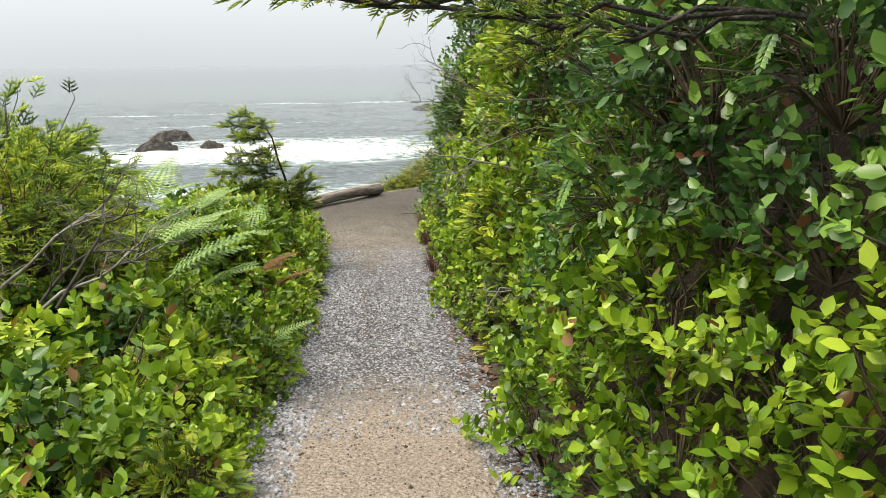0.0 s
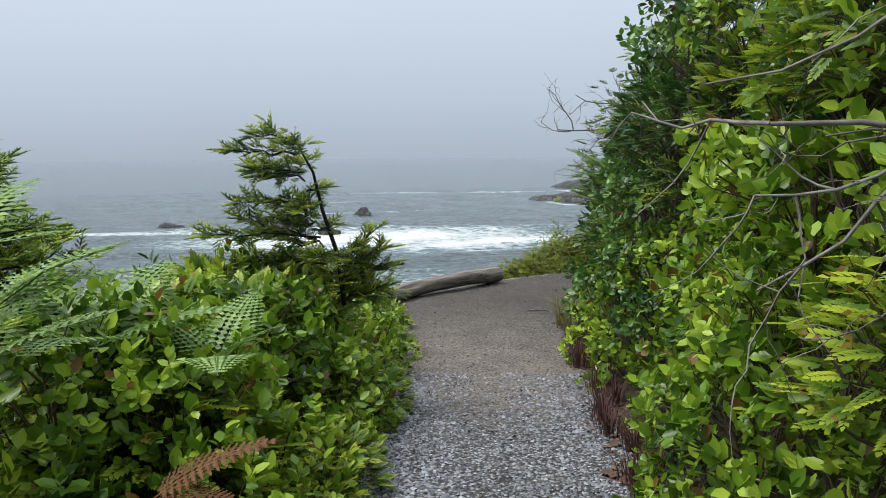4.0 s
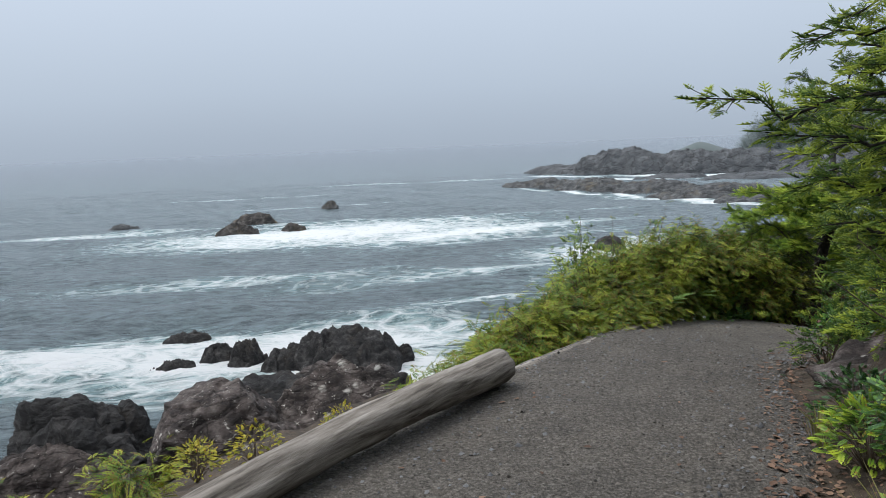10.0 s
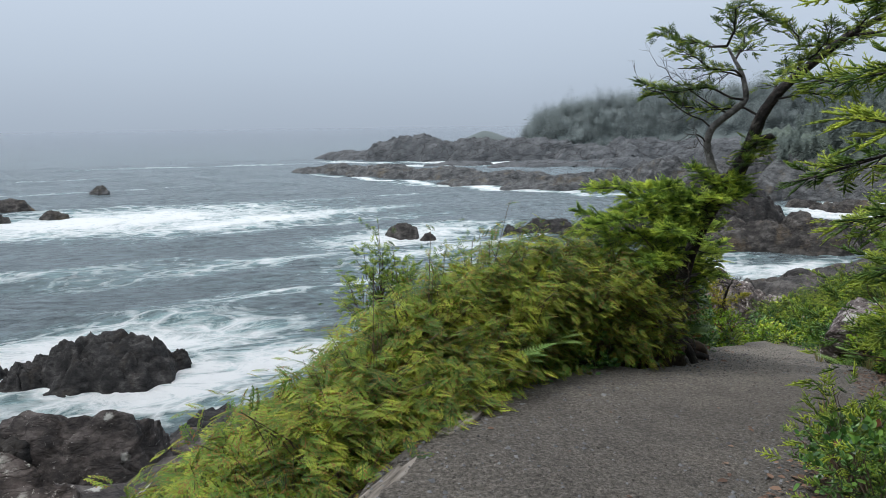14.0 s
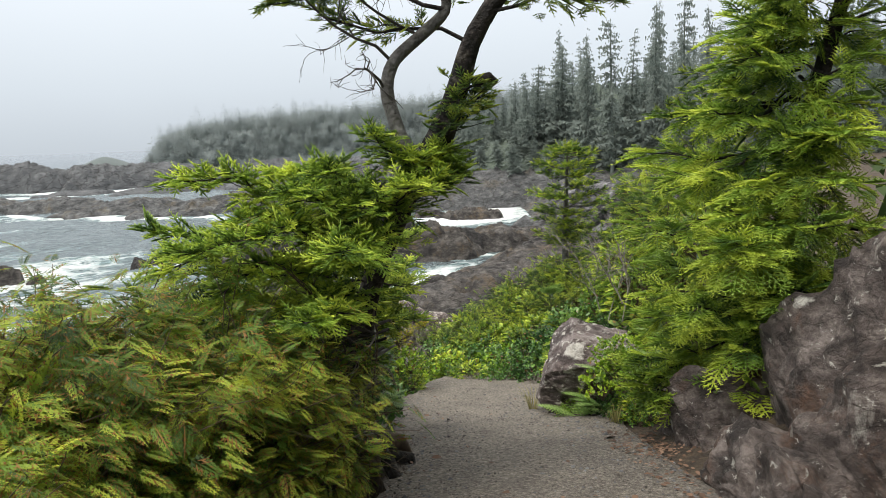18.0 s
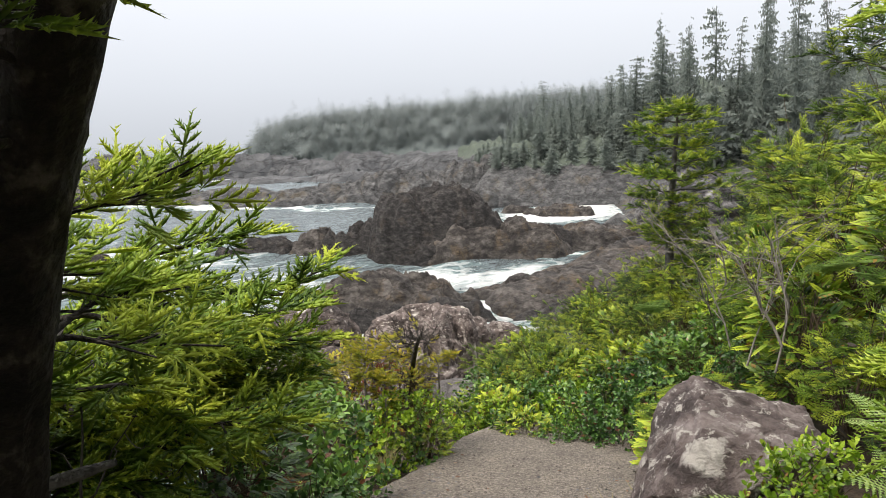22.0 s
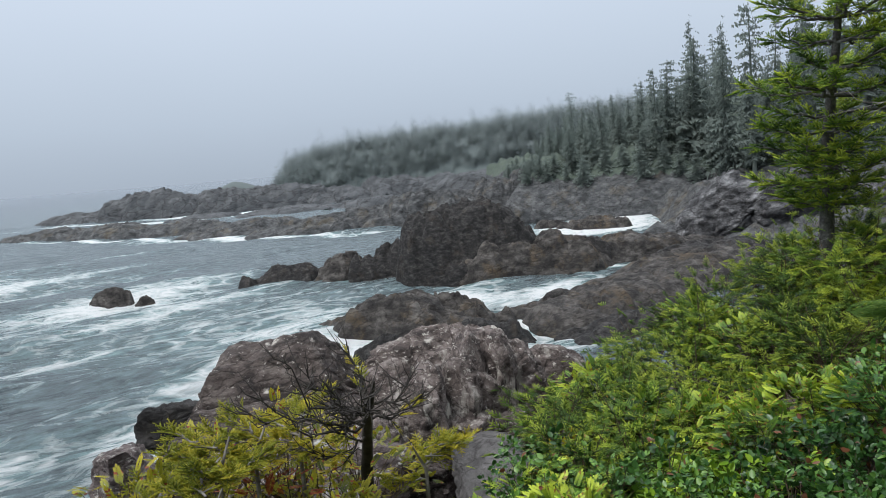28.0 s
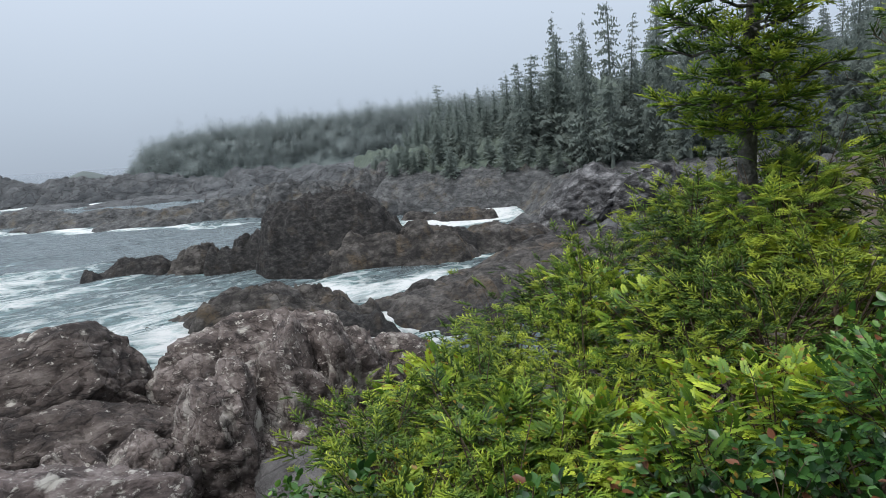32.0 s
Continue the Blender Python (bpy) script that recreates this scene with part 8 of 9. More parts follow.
for i, (x, y, z, dx, dy, dz, ln) in enumerate(((5.82, 17.29, 1.52, -0.8, 0.4, 0.5, 0.6), (5.95, 17.19, 1.65, -0.7, 0.5, 0.5, 0.65), (6.02, 17.1, 2.0, -0.8, 0.2, 0.2, 0.7), (5.79, 17.32, 1.36, -0.4, -0.4, 0.7, 0.4), (5.75, 17.40, -0.3, -0.9, -0.3, -0.1, 0.6), (5.75, 17.4, -0.1, -0.8, -0.5, -0.2, 0.6), (5.8, 17.5, -0.2, -0.9, 0.2, -0.2, 0.7), (5.75, 17.4, -0.5, -0.7, -0.6, 0.2, 0.5), (5.9, 17.55, -0.1, 0.2, 0.9, -0.3, 0.6), (5.95, 17.55, -0.4, 0.4, 0.9, 0.0, 0.6), (5.8, 17.4, 0.0, -0.9, -0.1, 0.1, 0.6))):
    bare_branch("dead_branch", "dry dark branch under the leaning spruce", (x, y, z), (dx, dy, dz), ln, M_DARKTWIG, 70 + i, 3, 0.010)
for i, (x, y, z, dx, dy, dz, ln) in enumerate(((-2.1, -0.9, 1.7, 0.5, 0.3, 0.6, 0.8), (-2.3, -0.6, 1.75, 0.1, 0.3, 0.9, 0.8), (-1.9, -0.4, 1.7, 0.6, 0.3, 0.4, 0.6), (1.1, 1.0, 2.1, -0.7, 0.5, 0.15, 0.8), (1.2, 2.6, 2.3, -0.5, 0.3, 0.5, 0.45), (1.1, 0.2, 1.3, -0.8, 0.2, 0.3, 0.5), (1.5, 6.5, 2.3, -0.7, 0.1, 0.3, 0.7), (2.1, 9.2, 2.7, -0.6, 0.1, 0.5, 0.7), (1.0, -2.0, 1.0, -0.7, 0.3, 0.1, 0.5), (10.6, 18.9, -0.9, -0.2, 0.2, 1, 0.7), (11.2, 19.2, -0.9, -0.2, -0.1, 1, 0.8), (12.2, 20.4, -1.2, -0.2, -0.1, 1, 0.9))):
    bare_branch("bare_branch", "grey leafless branch tangled in the hedge", (x, y, z), (dx, dy, dz), ln, M_TWIG, 40 + i, 3, 0.011)
for i, (x, y, z, dx, dy, dz, ln, k) in enumerate(((1.05, 0.75, 2.60, -0.9, -0.1, -0.15, 0.75, 3), (1.00, 0.62, 2.48, -0.9, 0.0, -0.35, 0.62, 3), (1.02, 0.50, 2.66, -0.9, 0.1, 0.05, 0.62, 3), (1.02, 0.95, 2.42, -0.8, 0.0, -0.3, 0.55, 3),
                                              (0.95, -1.6, 2.75, -0.8, 0.4, 0.05, 0.5, 3), (0.95, -1.8, 2.62, -0.8, 0.3, -0.15, 0.45, 3), (0.95, -0.9, 2.55, -0.8, 0.3, 0.0, 0.4, 3), (0.9, -1.9, 3.0, -0.8, 0.2, 0.0, 0.6, 3))):
    bare_branch("bare_branch", "grey leafless branch tangled in the hedge", (x, y, z), (dx, dy, dz), ln, M_TWIG if i < 4 else M_DARKTWIG, 140 + i, k, 0.006, spread=0.5)
for i, (x, y, z, dx, dy, dz, ln) in enumerate(((-1.72, -1.35, 1.95, 0.0, 0.2, 1.0, 0.38), (-1.55, -1.25, 1.95, 0.3, 0.2, 0.8, 0.40), (-1.85, -1.15, 1.95, -0.1, 0.3, 1.0, 0.40), (-1.7, -1.0, 1.9, 0.4, 0.1, 0.5, 0.38), (-1.9, -1.5, 1.95, 0.0, 0.1, 1.0, 0.36))):
    bare_branch("dead_shrub", "grey leafless shrub standing above the salal", (x, y, z), (dx, dy, dz), ln, M_DARKTWIG if i % 2 else M_TWIG, 160 + i, 3, 0.009, spread=0.6)
tree("overhanging_branch", "thin conifer branch reaching across overhead", [(1.05, -3.30, 2.70), (0.60, -3.28, 2.98), (0.36, -3.27, 3.02), (0.01, -3.25, 3.04)], [0.014, 0.011, 0.008, 0.005],
     [((0.06, -3.25, 3.0), (-0.60, -2.95, 3.02), -0.01), ((0.21, -3.26, 2.98), (-0.36, -3.03, 3.00), 0), ((0.30, -3.27, 2.97), (-0.19, -3.10, 2.98), 0), ((0.10, -3.25, 3.0), (-0.46, -2.90, 3.03), 0), ((0.25, -3.26, 2.97), (-0.11, -3.02, 2.95), 0.0)], M_BARK, M_SPRUCE, SPR, 0.050, 0.05, 0.09, 0.0, 21, "trees by the path", limb_r=0.005, bare=0.5)


# ---- driftwood log and timber edging ----
def wood_piece(name, label, category, a, b, radii, sides=16, arch=0.0, seed=0, group="", square=False, n=40):
    """A log or beam from a to b, built along x in its own frame so that the grain runs with it."""
    a, b = Vector(a), Vector(b)
    ln = (b - a).length
    xs_ = np.linspace(0, ln, n)
    rad_ = np.interp(xs_, np.linspace(0, ln, len(radii)), radii)
    an = np.linspace(0, 2 * np.pi, sides, endpoint=False)
    X, Aa = np.meshgrid(xs_, an, indexing="ij")
    shape = np.ones_like(Aa)
    if square:
        shape = 1 / np.maximum(np.abs(np.cos(Aa)), np.abs(np.sin(Aa))) ** 0.85
    pn_ = np.stack([X * 1.3, np.cos(Aa) * 1.5 + seed, np.sin(Aa) * 1.5], -1).reshape(-1, 3)
    rr2 = rad_[:, None] * shape * (1 + 0.34 * (fbm(pn_, 4, seed).reshape(X.shape) - 0.5))
    pg = np.stack([X * 0.6, np.cos(Aa) * 6 + seed, np.sin(Aa) * 6], -1).reshape(-1, 3)
    rr2 = rr2 * (1 - 0.16 * np.clip(0.1 - np.abs(fbm(pg, 3, seed + 4).reshape(X.shape) - 0.5), 0, 1) / 0.1)
    bow = arch * 4 * (X / ln) * (1 - X / ln)
    side_ = 0.03 * np.sin(X / ln * 5)
    v = np.stack([X, rr2 * np.cos(Aa) + side_, rr2 * np.sin(Aa) + bow], -1).reshape(-1, 3)
    i = np.arange((n - 1) * sides)
    r_, c_ = i // sides, i % sides
    c2 = (c_ + 1) % sides
    q = np.stack([r_ * sides + c_, r_ * sides + c2, (r_ + 1) * sides + c2, (r_ + 1) * sides + c_], -1)
    tri = np.concatenate([q[:, [0, 2, 1]], q[:, [0, 3, 2]]])
    caps = []
    for row, flip in ((0, False), (n - 1, True)):
        k = len(v)
        v = np.concatenate([v, v[row * sides:(row + 1) * sides].mean(0, keepdims=True)])
        for j in range(sides):
            t_ = (k, row * sides + j, row * sides + (j + 1) % sides)
            caps.append(t_[::-1] if flip else t_)
    tri = np.concatenate([tri, np.array(caps)])
    ob = part(name, mesh_np(name, v, tri, (M_LOG,), False))
    x_ = (b - a).normalized()
    y_ = Vector((0, 0, 1)).cross(x_).normalized()
    z_ = x_.cross(y_)
    ob.matrix_basis = Matrix(((x_.x, y_.x, z_.x, a.x), (x_.y, y_.y, z_.y, a.y), (x_.z, y_.z, z_.z, a.z), (0, 0, 0, 1)))
    return tagged(ob, label, category, group)


wood_piece("driftwood_log", "weathered silver-brown driftwood log bordering the path", "log", (-1.06, 9.75, 0.27), (0.76, 12.66, 0.165), (0.105, 0.116, 0.108, 0.112, 0.122, 0.128), 24, 0.05, 3, "path edging", n=60)
wood_piece("timber_edging", "grey weathered timber beam along the gravel", "beam", (0.88, 12.95, -0.05), (2.66, 15.36, -0.285), (0.062, 0.065, 0.062), 16, 0.01, 8, "path edging", True)
wood_piece("fallen_stick", "short dark fallen stick on the gravel", "stick", (0.86, 9.15, 0.245), (1.12, 9.26, 0.235), (0.008, 0.010, 0.006), 6, 0.01, 9, "path edging", n=8)


# ---- ferns, grass, heather ----
def frond_template(pairs=15, lobes=4):
    """A bracken frond of unit length: toothed leaflets in pairs, shorter to the tip, arching down."""
    v, f = [], []

    def put(pts):
        k = len(v)
        v.extend(pts)
        f.append((k, k + 1, k + 2))

    for i in range(pairs):
        y0 = 0.16 + 0.82 * i / pairs
        ln = 0.34 * (1 - (i / pairs) ** 1.2) ** 0.8 * (0.7 + 0.3 * min(1, i / 2)) + 0.015
        for sgn in (-1, 1):
            for k in range(lobes):
                t0, t1 = k / lobes, (k + 1.15) / lobes
                w = 0.034 * (1 - 0.75 * t0)
                ax, ay = sgn * ln * t0, y0 + 0.22 * ln * t0
                bx, by = sgn * ln * min(t1, 1.02), y0 + 0.22 * ln * t1
                for up_ in (-1, 1):
                    put([(ax, ay, -0.10 * ax * ax), (bx, by, -0.12 * bx * bx), ((ax + bx) / 2, (ay + by) / 2 + up_ * w, 0.004)])
    v = np.array(v, float)
    v[:, 2] -= 0.34 * v[:, 1] ** 2
    s_v, s_f = tube([(0, 0, 0), (0, 0.5, -0.085), (0, 1, -0.34)], [0.010, 0.007, 0.003], 3)
    return join((v, np.array(f)), (s_v, s_f))


FROND_V, FROND_F = frond_template()


def fern(x, y, z, size, count, seed, mat=None, heading=None, group="ferns", label="green bracken fern with arching fronds"):
    r = np.random.default_rng(seed)
    az = np.linspace(0, 2 * np.pi, count, endpoint=False) + r.uniform(-0.4, 0.4, count) if heading is None else radians(heading) + r.uniform(-0.7, 0.7, count)
    d = np.stack([np.cos(az), np.sin(az), r.uniform(0.55, 1.1, count)], -1)
    t = thing("fern", label, "fern", group)
    t.location = (x, y, z)
    for i in range(count):
        me = mesh_np("frond", *scatter(FROND_V, FROND_F, np.zeros((1, 3)), d[i:i + 1], np.array([[0, 0, 1.0]]), [size * r.uniform(0.75, 1.15)]), (mat or M_FERN,))
        part("frond", me, t)
    return t


for i, (x, y, z, s, c, hd) in enumerate((
        (-1.45, 0.25, 1.62, 0.62, 3, 5), (-1.55, 0.75, 1.72, 0.6, 4, 20), (-1.9, 2.3, 1.78, 0.6, 5, None), (-1.5, 2.0, 1.72, 0.5, 4, 30), (-1.25, 0.55, 1.50, 0.5, 3, -20), (-1.75, 2.2, 1.45, 0.55, 5, None), (-1.15, 3.0, 1.3, 0.5, 4, None), (-1.6, 2.9, 1.4, 0.6, 5, None), (-2.0, 1.6, 1.55, 0.5, 4, None), (-0.9, 0.75, 1.0, 0.32, 3, -30),
        (1.15, 1.1, 1.5, 0.35, 4, 200), (1.0, -0.9, 1.35, 0.35, 4, 200), (1.75, 8.4, 1.75, 0.55, 4, 190), (1.42, 7.7, 1.72, 0.40, 4, 190), (1.48, 8.1, 1.66, 0.40, 4, 200), (1.40, 7.2, 1.62, 0.36, 3, 190), (1.50, 7.9, 2.0, 0.40, 4, 185), (2.2, 9.3, 2.0, 0.55, 4, 190), (2.3, 9.6, 1.3, 0.45, 4, 200), (2.05, 9.3, 1.1, 0.4, 3, 200),
        (8.75, 17.75, -1.15, 0.42, 7, 170), (8.72, 18.08, -1.62, 0.46, 10, None), (8.80, 17.92, -1.45, 0.44, 9, 170), (8.58, 17.90, -1.6, 0.40, 8, None), (9.15, 17.95, -1.35, 0.38, 7, 160), (8.95, 17.4, -0.95, 0.42, 6, None), (9.35, 17.6, -0.85, 0.42, 5, None), (10.6, 18.2, -0.45, 0.45, 5, 200), (11.1, 18.9, -0.5, 0.45, 5, 220), (6.35, 18.3, -0.9, 0.35, 6, 300), (6.9, 19.0, -1.15, 0.32, 5, 300), (3.0, 15.75, -0.15, 0.35, 5, 320), (3.5, 16.2, -0.2, 0.35, 5, 320), (12.2, 21.2, -1.35, 0.5, 4, 200))):
    fern(x, y, z, s, c, 300 + i, heading=hd)
for i, (x, y, z, s, c, hd) in enumerate(((-0.85, 1.55, 1.2, 0.35, 3, 320), (-1.0, 1.8, 1.25, 0.35, 3, 10), (7.05, 19.3, -1.0, 0.3, 3, 300), (3.9, 16.75, -0.2, 0.3, 3, 300))):
    fern(x, y, z, s, c, 350 + i, M_BROWNFERN, hd, label="dead rust-brown fern fronds")


def tuft(name, label, x, y, z, blades, length, mat, seed, category, group, wide=0.004, spread=0.55, base=0.05):
    """Thin arched blades from one root."""
    r = np.random.default_rng(seed)
    vs, fs = [], []
    for i in range(blades):
        az, ln = r.uniform(0, 6.28), length * r.uniform(0.5, 1.15)
        d = np.array([math.cos(az), math.sin(az), 0])
        b0 = d * r.uniform(0, base)
        lean = spread * r.uniform(0.3, 1.2)
        pts = np.array([b0, b0 + d * ln * 0.35 * lean + np.array([0, 0, ln * 0.55]), b0 + d * ln * lean + np.array([0, 0, ln * (0.95 - 0.35 * lean)])])
        sd = np.array([-d[1], d[0], 0]) * wide
        k = len(vs)
        vs.extend([pts[0] - sd, pts[0] + sd, pts[1] - sd * 0.8, pts[1] + sd * 0.8, pts[2]])
        fs.extend([(k, k + 1, k + 3), (k, k + 3, k + 2), (k + 2, k + 3, k + 4)])
    t = thing(name, label, category, group)
    t.location = (x, y, z)
    tagged(part("leafage", mesh_np("leafage", np.array(vs), np.array(fs), (mat,)), t), kind="stuff")
    return t


for i, (x, y, n_, ln) in enumerate(((1.12, 7.5, 60, 0.5), (1.18, 7.8, 70, 0.55), (1.22, 8.1, 60, 0.5), (1.15, 8.35, 50, 0.42), (1.08, 7.2, 40, 0.4), (1.45, 9.0, 70, 0.42), (1.6, 9.35, 60, 0.5), (1.5, 8.5, 50, 0.38), (1.75, 9.6, 50, 0.45), (2.35, 11.2, 40, 0.25), (9.0, 18.95, 40, 0.3), (9.55, 19.2, 35, 0.26), (8.3, 17.5, 30, 0.2), (10.4, 19.0, 50, 0.6), (10.9, 19.4, 50, 0.7), (8.9, 21.2, 45, 0.45), (9.6, 21.7, 45, 0.4), (2.2, 17.6, 30, 0.35), (1.3, 16.2, 25, 0.3), (4.6, 19.0, 30, 0.4), (-0.75, 8.9, 40, 0.25), (-0.65, 6.8, 30, 0.2), (4.35, 14.0, 30, 0.25), (5.1, 14.9, 30, 0.2))):
    tuft("grass_tuft", "tuft of pale dry grass", x, y, ground_z(x, y), n_, ln, M_GRASS, 500 + i, "grass", "grass tufts")
for i in range(26):
    yy2 = 3.0 + i * 0.27
    u = along_y(yy2)
    x, y = lateral(u, -(half(u, False) - 0.06 + prand.uniform(-0.06, 0.12)))
    tuft("heather_clump", "dry dark red heather at the path edge", x, y, float(np.interp(u, uu, pz_)) - 0.02, 84, 0.24 if yy2 < 6 else 0.32, M_REDTWIG, 560 + i, "heather", "heather edge", 0.0035, 0.45, 0.08)

# ---- loose stone, litter ----
CHIP_V = np.array([(1, 0, -.1), (-.9, .1, -.15), (.1, .8, -.1), (0, -.9, -.15), (.1, .05, .62)])
CHIP_F = np.array([(0, 2, 4), (2, 1, 4), (1, 3, 4), (3, 0, 4)])


def strew(name, label, category, count, u0, u1, size, mat, seed, edge_bias=0.0, template=(CHIP_V, CHIP_F), lift=0.004, flat=False, where=(-1, 1)):
    """Loose pieces over a stretch of the path, as one object."""
    r = np.random.default_rng(seed)
    u = r.uniform(u0, u1, count)
    w = r.uniform(where[0], where[1], count)
    w = np.sign(w) * np.abs(w) ** (1 - edge_bias)
    hw = np.where(w > 0, np.interp(u, uu, wl_), np.interp(u, uu, wr_))
    x = np.interp(u, uu, px_) + np.interp(u, uu, nxl) * w * hw
    y = np.interp(u, uu, py_) + np.interp(u, uu, nyl) * w * hw
    ci = np.clip(np.searchsorted(uu, u), 0, NS - 1)
    cj = np.clip(np.round((w + 1) / 2 * (NW - 1)).astype(int), 0, NW - 1)
    z = qz[ci, cj] + 0.012 + lift
    az = r.uniform(0, 6.28, count)
    d = np.stack([np.cos(az), np.sin(az), r.normal(size=count) * 0.2], -1)
    up = unit(np.array([0, 0, 1.0]) + (0.15 if flat else 0.4) * r.normal(size=(count, 3)))
    s = size * np.exp(r.normal(size=count) * 0.35)
    ob = part(name, mesh_np(name, *scatter(template[0], template[1], np.stack([x, y, z], -1), d, up, s), (mat,)))
    return tagged(ob, label, category, kind="stuff")


strew("gravel", "loose blue-grey crushed stone on the path", "gravel", 15000, 2.1, 4.9, 0.0105, M_PEBBLE_PALE, 1, 0.35)
strew("gravel", "loose blue-grey crushed stone at the path sides", "gravel", 7000, 0.6, 2.3, 0.0105, M_PEBBLE_PALE, 11, 0.0, where=(0.55, 1.05))
strew("gravel", "loose blue-grey crushed stone at the path sides", "gravel", 4000, 0.6, 2.3, 0.0105, M_PEBBLE_PALE, 14, 0.0, where=(-1.0, -0.65))
strew("gravel", "loose brown and grey grit on the path", "gravel", 2500, 0.6, 3.4, 0.0060, M_GRIT, 12, 0.0)
strew("gravel", "loose brown and grey grit on the path", "gravel", 9000, 1.0, 9.5, 0.0075, M_GRIT, 2)
strew("gravel", "loose brown and grey grit on the path", "gravel", 9000, 7.0, 16.8, 0.0080, M_GRIT, 3)
strew("gravel", "grey stone chips along the path edges", "gravel", 4500, 6.0, 16.5, 0.0115, M_PEBBLE, 4, 0.55)
strew("leaf_litter", "fallen rust-brown leaves along the path edge", "leaves", 1500, 0.8, 7.5, 0.036, M_LITTER, 5, 0.0, (LEAF_V, LEAF_F), 0.012, True, (-1.12, -0.78))
strew("leaf_litter", "orange-brown fallen needles by the rock", "leaves", 700, 9.0, 13.2, 0.032, M_LITTER, 6, 0.0, (LEAF_V, LEAF_F), 0.010, True, (-1.15, -0.72))
strew("leaf_litter", "rust-brown litter below the hill-side shrubs", "leaves", 700, 6.2, 9.0, 0.030, M_LITTER, 8, 0.0, (LEAF_V, LEAF_F), 0.010, True, (-1.1, -0.7))
strew("leaf_litter", "scattered small fallen leaves", "leaves", 220, 6.0, 17.0, 0.035, M_LITTER, 7, 0.3, (LEAF_V, LEAF_F), 0.010, True)


def litter_patch(label, cx, cy, rx, ry, count, size, seed):
    """Fallen leaves and needles lying on the open soil."""
    r = np.random.default_rng(seed)
    x, y = cx + rx * r.normal(size=count) * 0.5, cy + ry * r.normal(size=count) * 0.5
    z = land(x, y)[0] - 0.02
    az = r.uniform(0, 6.28, count)
    d = np.stack([np.cos(az), np.sin(az), r.normal(size=count) * 0.25], -1)
    up = unit(np.array([0, 0, 1.0]) + 0.25 * r.normal(size=(count, 3)))
    ob = part("leaf_litter", mesh_np("leaf_litter", *scatter(LEAF_V, LEAF_F, np.stack([x, y, z], -1), d, up, size * r.uniform(0.6, 1.3, count)), (M_LITTER,)))
    return tagged(ob, label, "leaves", kind="stuff")


litter_patch("orange needles and leaves fallen below the rock face", 6.1, 14.9, 0.9, 0.9, 900, 0.032, 901)
litter_patch("rust leaves on the soil below the hill-side shrubs", 2.2, 10.6, 0.9, 1.6, 900, 0.036, 902)
litter_patch("brown litter at the foot of the hedge", 1.25, 7.2, 0.5, 2.6, 700, 0.036, 903)
litter_patch("needles on the soil under the rock end", 7.6, 16.9, 0.7, 0.6, 500, 0.030, 904)

# ---- far woods ----
def conifer(seed, height, tiers, reach, gaps=0.15, low=0.06, flat=0.0):
    """A far conifer: trunk and ragged boughs, each a jagged fan of triangles."""
    r = np.random.default_rng(seed)
    tv, tf = tube([(0, 0, 0), (0.1, 0, height * 0.5), (0, 0.05, height)], [height * 0.016, height * 0.010, 0.02], 5)
    vs, fs = [], []
    for i in range(tiers):
        t_ = low + (1 - low) * (i / tiers) ** 0.9
        z = height * t_
        ln0 = reach * (1 - t_ * (1 - flat)) ** 0.8 * (0.7 + 0.3 * min(1, t_ * 3)) + 0.12
        for k in range(7):
            if r.random() < gaps:
                continue
            az = r.uniform(0, 6.28)
            ln = ln0 * r.uniform(0.40, 1.3)
            d = np.array([math.cos(az), math.sin(az), -0.05 - 0.22 * (1 - t_) + 0.14 * r.normal()])
            s = np.array([-d[1], d[0], 0])
            b = np.array([0, 0, z + r.normal() * 0.3])
            m = 7
            for j in range(m):
                a0 = b + d * ln * (0.06 + 0.90 * j / m) + r.normal(size=3) * 0.05
                w = ln * 0.26 * (1 - 0.55 * j / m) * r.uniform(0.4, 1.5)
                for sg in (-1, 1):
                    k0 = len(vs)
                    vs.extend([a0, a0 + d * ln * 0.16 + np.array([0, 0, 0.10 * ln * r.uniform(-0.3, 1)]), a0 + s * sg * w * 0.8 + d * w * r.uniform(0.1, 0.8) + np.array([0, 0, -0.5 * w + r.normal() * 0.12])])
                    fs.append((k0, k0 + 1, k0 + 2))
    return (mesh_np("far_trunk", tv, tf, (M_FARTRUNK_HAZED,)), np.array(vs), np.array(fs))


FAR = []
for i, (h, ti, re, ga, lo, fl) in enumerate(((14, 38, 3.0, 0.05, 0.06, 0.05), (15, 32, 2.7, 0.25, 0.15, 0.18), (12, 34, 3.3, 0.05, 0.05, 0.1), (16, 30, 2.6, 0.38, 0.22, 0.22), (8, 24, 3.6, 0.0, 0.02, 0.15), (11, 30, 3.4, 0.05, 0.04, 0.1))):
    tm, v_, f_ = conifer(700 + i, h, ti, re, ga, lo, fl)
    FAR.append((h, tm, mesh_np("far_crown", v_, f_, (M_FARTREE_HAZED,)), v_, f_))


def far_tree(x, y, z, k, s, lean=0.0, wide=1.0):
    t = thing("spruce", "tall ragged spruce with haze put into its colour", "tree", "woods across the bay")
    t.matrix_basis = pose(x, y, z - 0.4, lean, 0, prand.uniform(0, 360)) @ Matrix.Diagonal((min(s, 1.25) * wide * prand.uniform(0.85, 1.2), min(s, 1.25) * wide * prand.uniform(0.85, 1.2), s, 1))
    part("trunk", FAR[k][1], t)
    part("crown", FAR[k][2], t)


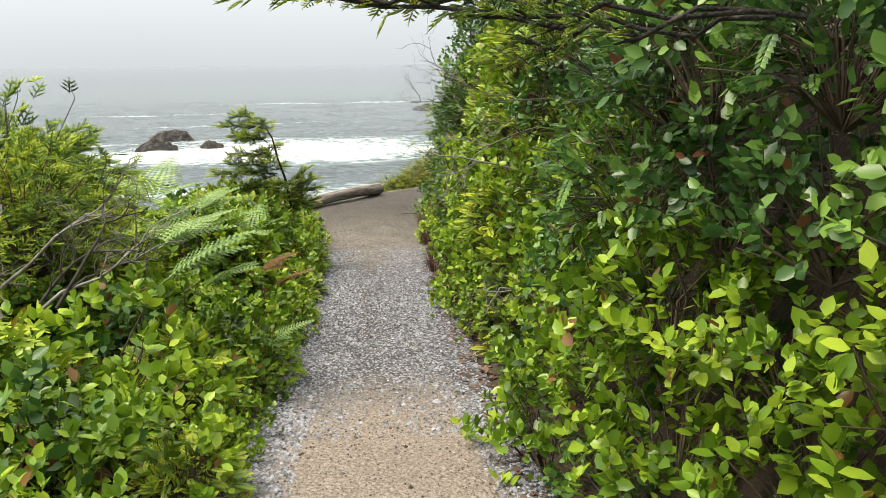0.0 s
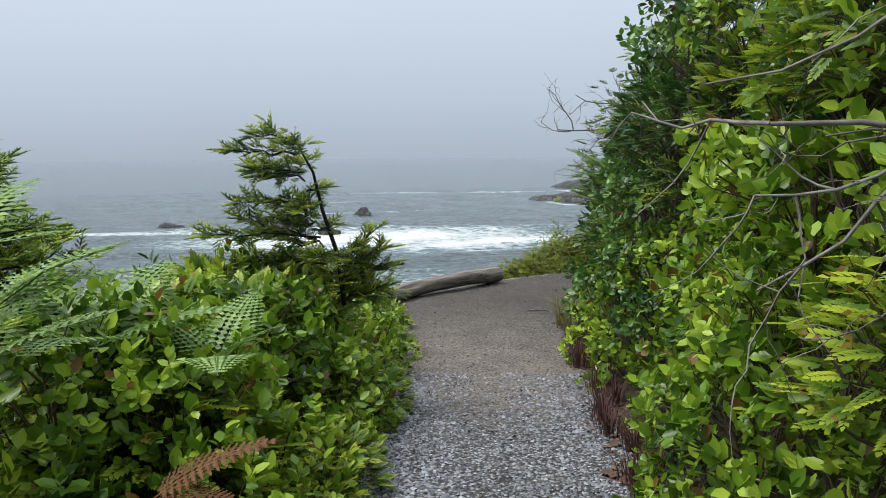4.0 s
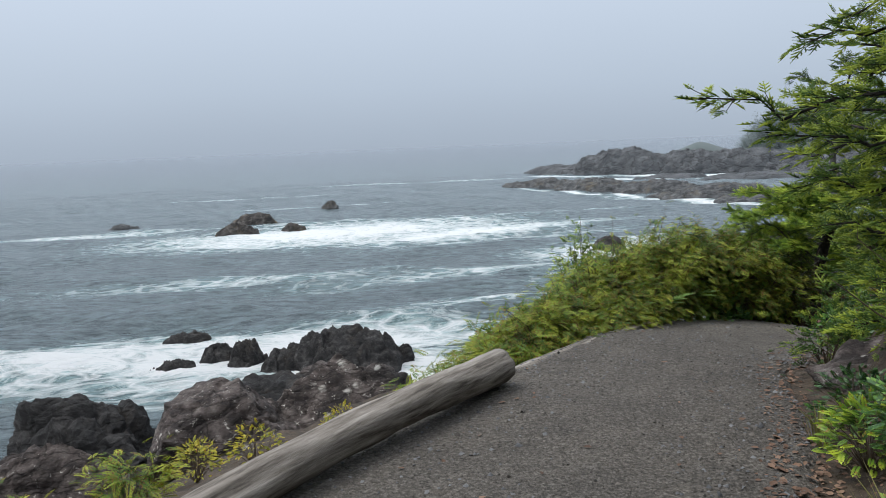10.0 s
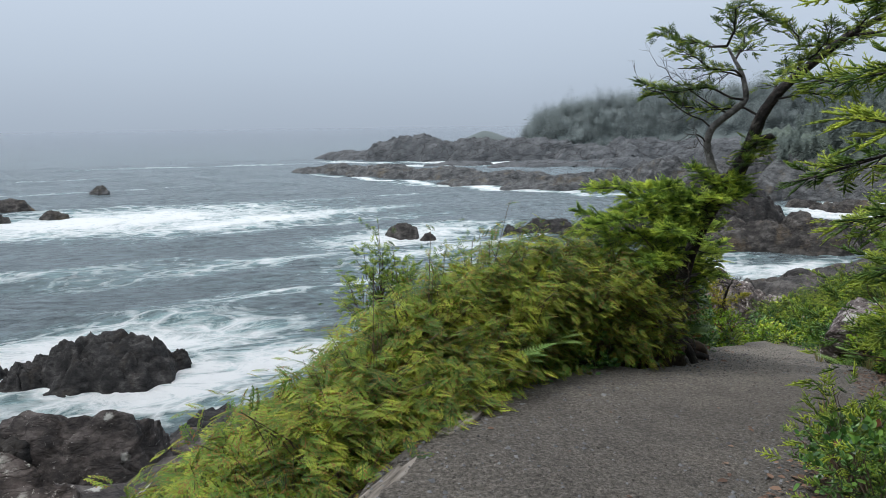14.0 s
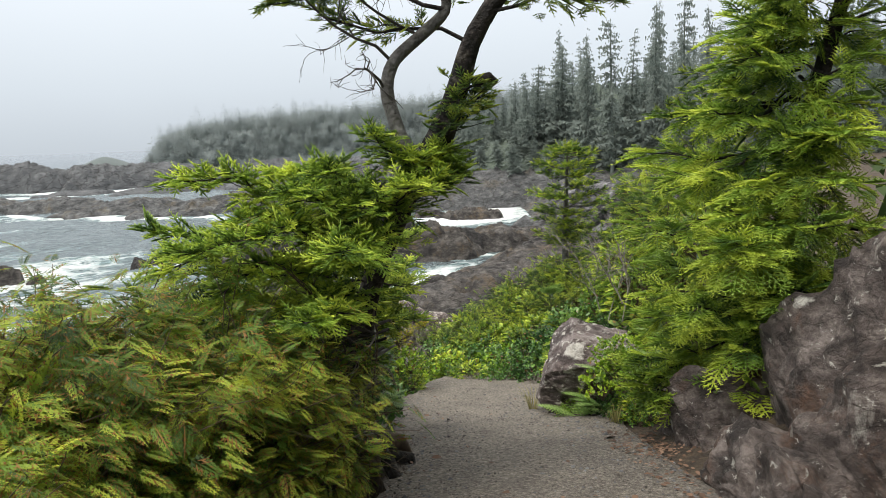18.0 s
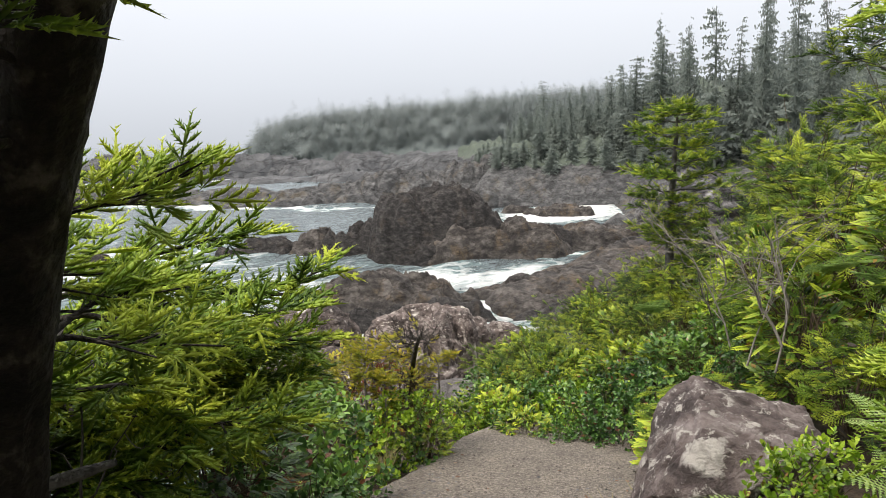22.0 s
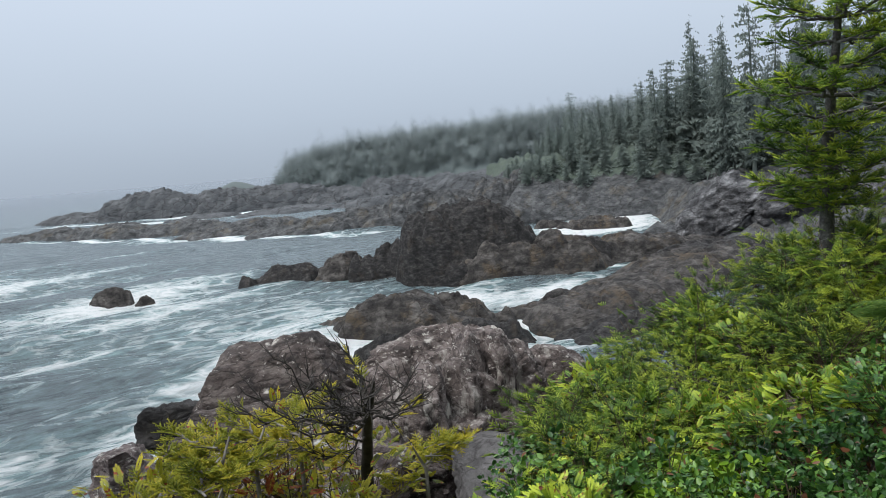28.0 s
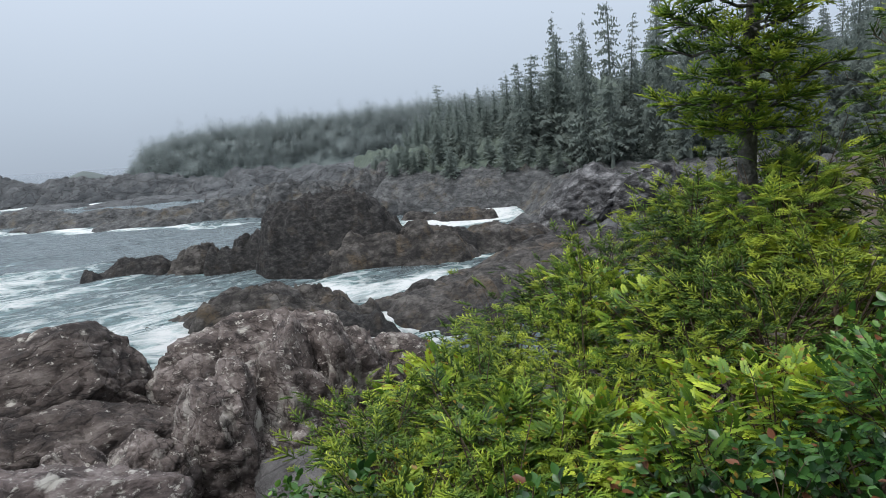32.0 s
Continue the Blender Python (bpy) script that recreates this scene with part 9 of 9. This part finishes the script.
# unseen trees added on the hill side, behind the hedge, to block skylight
SHADE_SPRUCES = [conifer(740 + i, 11.0, 34, 2.8, 0.05, 0.05, 0.12) for i in range(3)]
SHADE_SPRUCES = [(tm, mesh_np("shade_crown", v_, f_, (M_SHADE_SPRUCE,))) for tm, v_, f_ in SHADE_SPRUCES]
for i, (x, y) in enumerate(((6.6, 9.6), (8.2, 11.2), (9.8, 12.2), (11.5, 13.0), (13.0, 13.8), (14.3, 14.6), (9.0, 8.0), (11.0, 10.0), (12.7, 11.0), (14.5, 12.4), (16.3, 13.8), (18.0, 14.8), (21.0, 16.5), (24.0, 18.0))):
    t = thing("shade_spruce", "unseen spruce added behind the hedge to block skylight", "tree", "woods behind the path")
    s = prand.uniform(0.9, 1.25)
    t.matrix_basis = pose(x, y, ground_z(x, y) - 0.3, 0, 0, prand.uniform(0, 360)) @ Matrix.Diagonal((s, s, s, 1))
    part("trunk", SHADE_SPRUCES[i % 3][0], t)
    part("crown", SHADE_SPRUCES[i % 3][1], t)

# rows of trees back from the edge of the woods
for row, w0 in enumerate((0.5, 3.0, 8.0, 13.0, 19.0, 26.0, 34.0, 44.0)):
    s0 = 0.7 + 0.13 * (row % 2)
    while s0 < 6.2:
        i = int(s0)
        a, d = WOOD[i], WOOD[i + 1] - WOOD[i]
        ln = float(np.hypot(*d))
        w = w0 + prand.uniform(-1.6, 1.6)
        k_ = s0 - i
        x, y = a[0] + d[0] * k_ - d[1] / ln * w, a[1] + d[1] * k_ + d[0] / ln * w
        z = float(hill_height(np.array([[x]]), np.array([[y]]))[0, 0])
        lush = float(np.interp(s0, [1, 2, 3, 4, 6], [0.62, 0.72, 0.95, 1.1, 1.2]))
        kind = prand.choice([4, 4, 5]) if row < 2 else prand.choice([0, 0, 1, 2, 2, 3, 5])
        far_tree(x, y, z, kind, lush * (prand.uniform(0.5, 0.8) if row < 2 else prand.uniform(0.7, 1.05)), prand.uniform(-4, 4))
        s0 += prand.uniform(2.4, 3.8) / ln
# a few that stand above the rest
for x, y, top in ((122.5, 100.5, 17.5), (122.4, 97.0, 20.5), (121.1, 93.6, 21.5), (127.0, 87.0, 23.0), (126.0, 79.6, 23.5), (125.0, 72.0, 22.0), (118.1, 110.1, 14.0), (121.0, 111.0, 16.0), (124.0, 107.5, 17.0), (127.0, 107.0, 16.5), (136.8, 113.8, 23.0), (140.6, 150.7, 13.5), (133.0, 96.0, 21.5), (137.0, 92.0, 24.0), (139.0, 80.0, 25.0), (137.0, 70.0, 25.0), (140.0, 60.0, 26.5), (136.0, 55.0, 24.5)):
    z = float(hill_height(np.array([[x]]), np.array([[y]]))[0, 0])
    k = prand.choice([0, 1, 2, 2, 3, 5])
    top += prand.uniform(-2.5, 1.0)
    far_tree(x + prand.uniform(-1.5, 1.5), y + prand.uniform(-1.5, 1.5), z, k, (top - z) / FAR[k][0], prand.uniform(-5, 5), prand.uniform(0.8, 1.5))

# the far headland's woods: too many and too small to pick apart
vs_, fs_, n0_ = [], [], 0
for i in range(2600):
    s = prand.uniform(0.0, 1.55)
    o = prand.uniform(-40, 20)
    x, y = 178 + 147 * s * 0.80 + o * 0.60, 404 - 147 * s * 0.60 + o * 0.80
    z = float(head_height(np.array([[x]]), np.array([[y]]))[0, 0])
    if z < SEA + 1:
        continue
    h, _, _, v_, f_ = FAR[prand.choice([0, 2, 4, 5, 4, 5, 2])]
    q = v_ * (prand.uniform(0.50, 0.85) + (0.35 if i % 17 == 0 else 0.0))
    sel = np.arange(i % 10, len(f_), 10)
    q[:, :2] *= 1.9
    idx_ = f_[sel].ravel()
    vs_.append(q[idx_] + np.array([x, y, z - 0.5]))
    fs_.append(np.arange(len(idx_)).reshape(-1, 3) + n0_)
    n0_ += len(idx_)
woods = part("far_woods", mesh_np("far_woods", np.concatenate(vs_), np.concatenate(fs_), (M_HEADTREE_HAZED,)))
tagged(woods, "dense woods on the far headland, greyed by painted haze", "woods", kind="stuff")
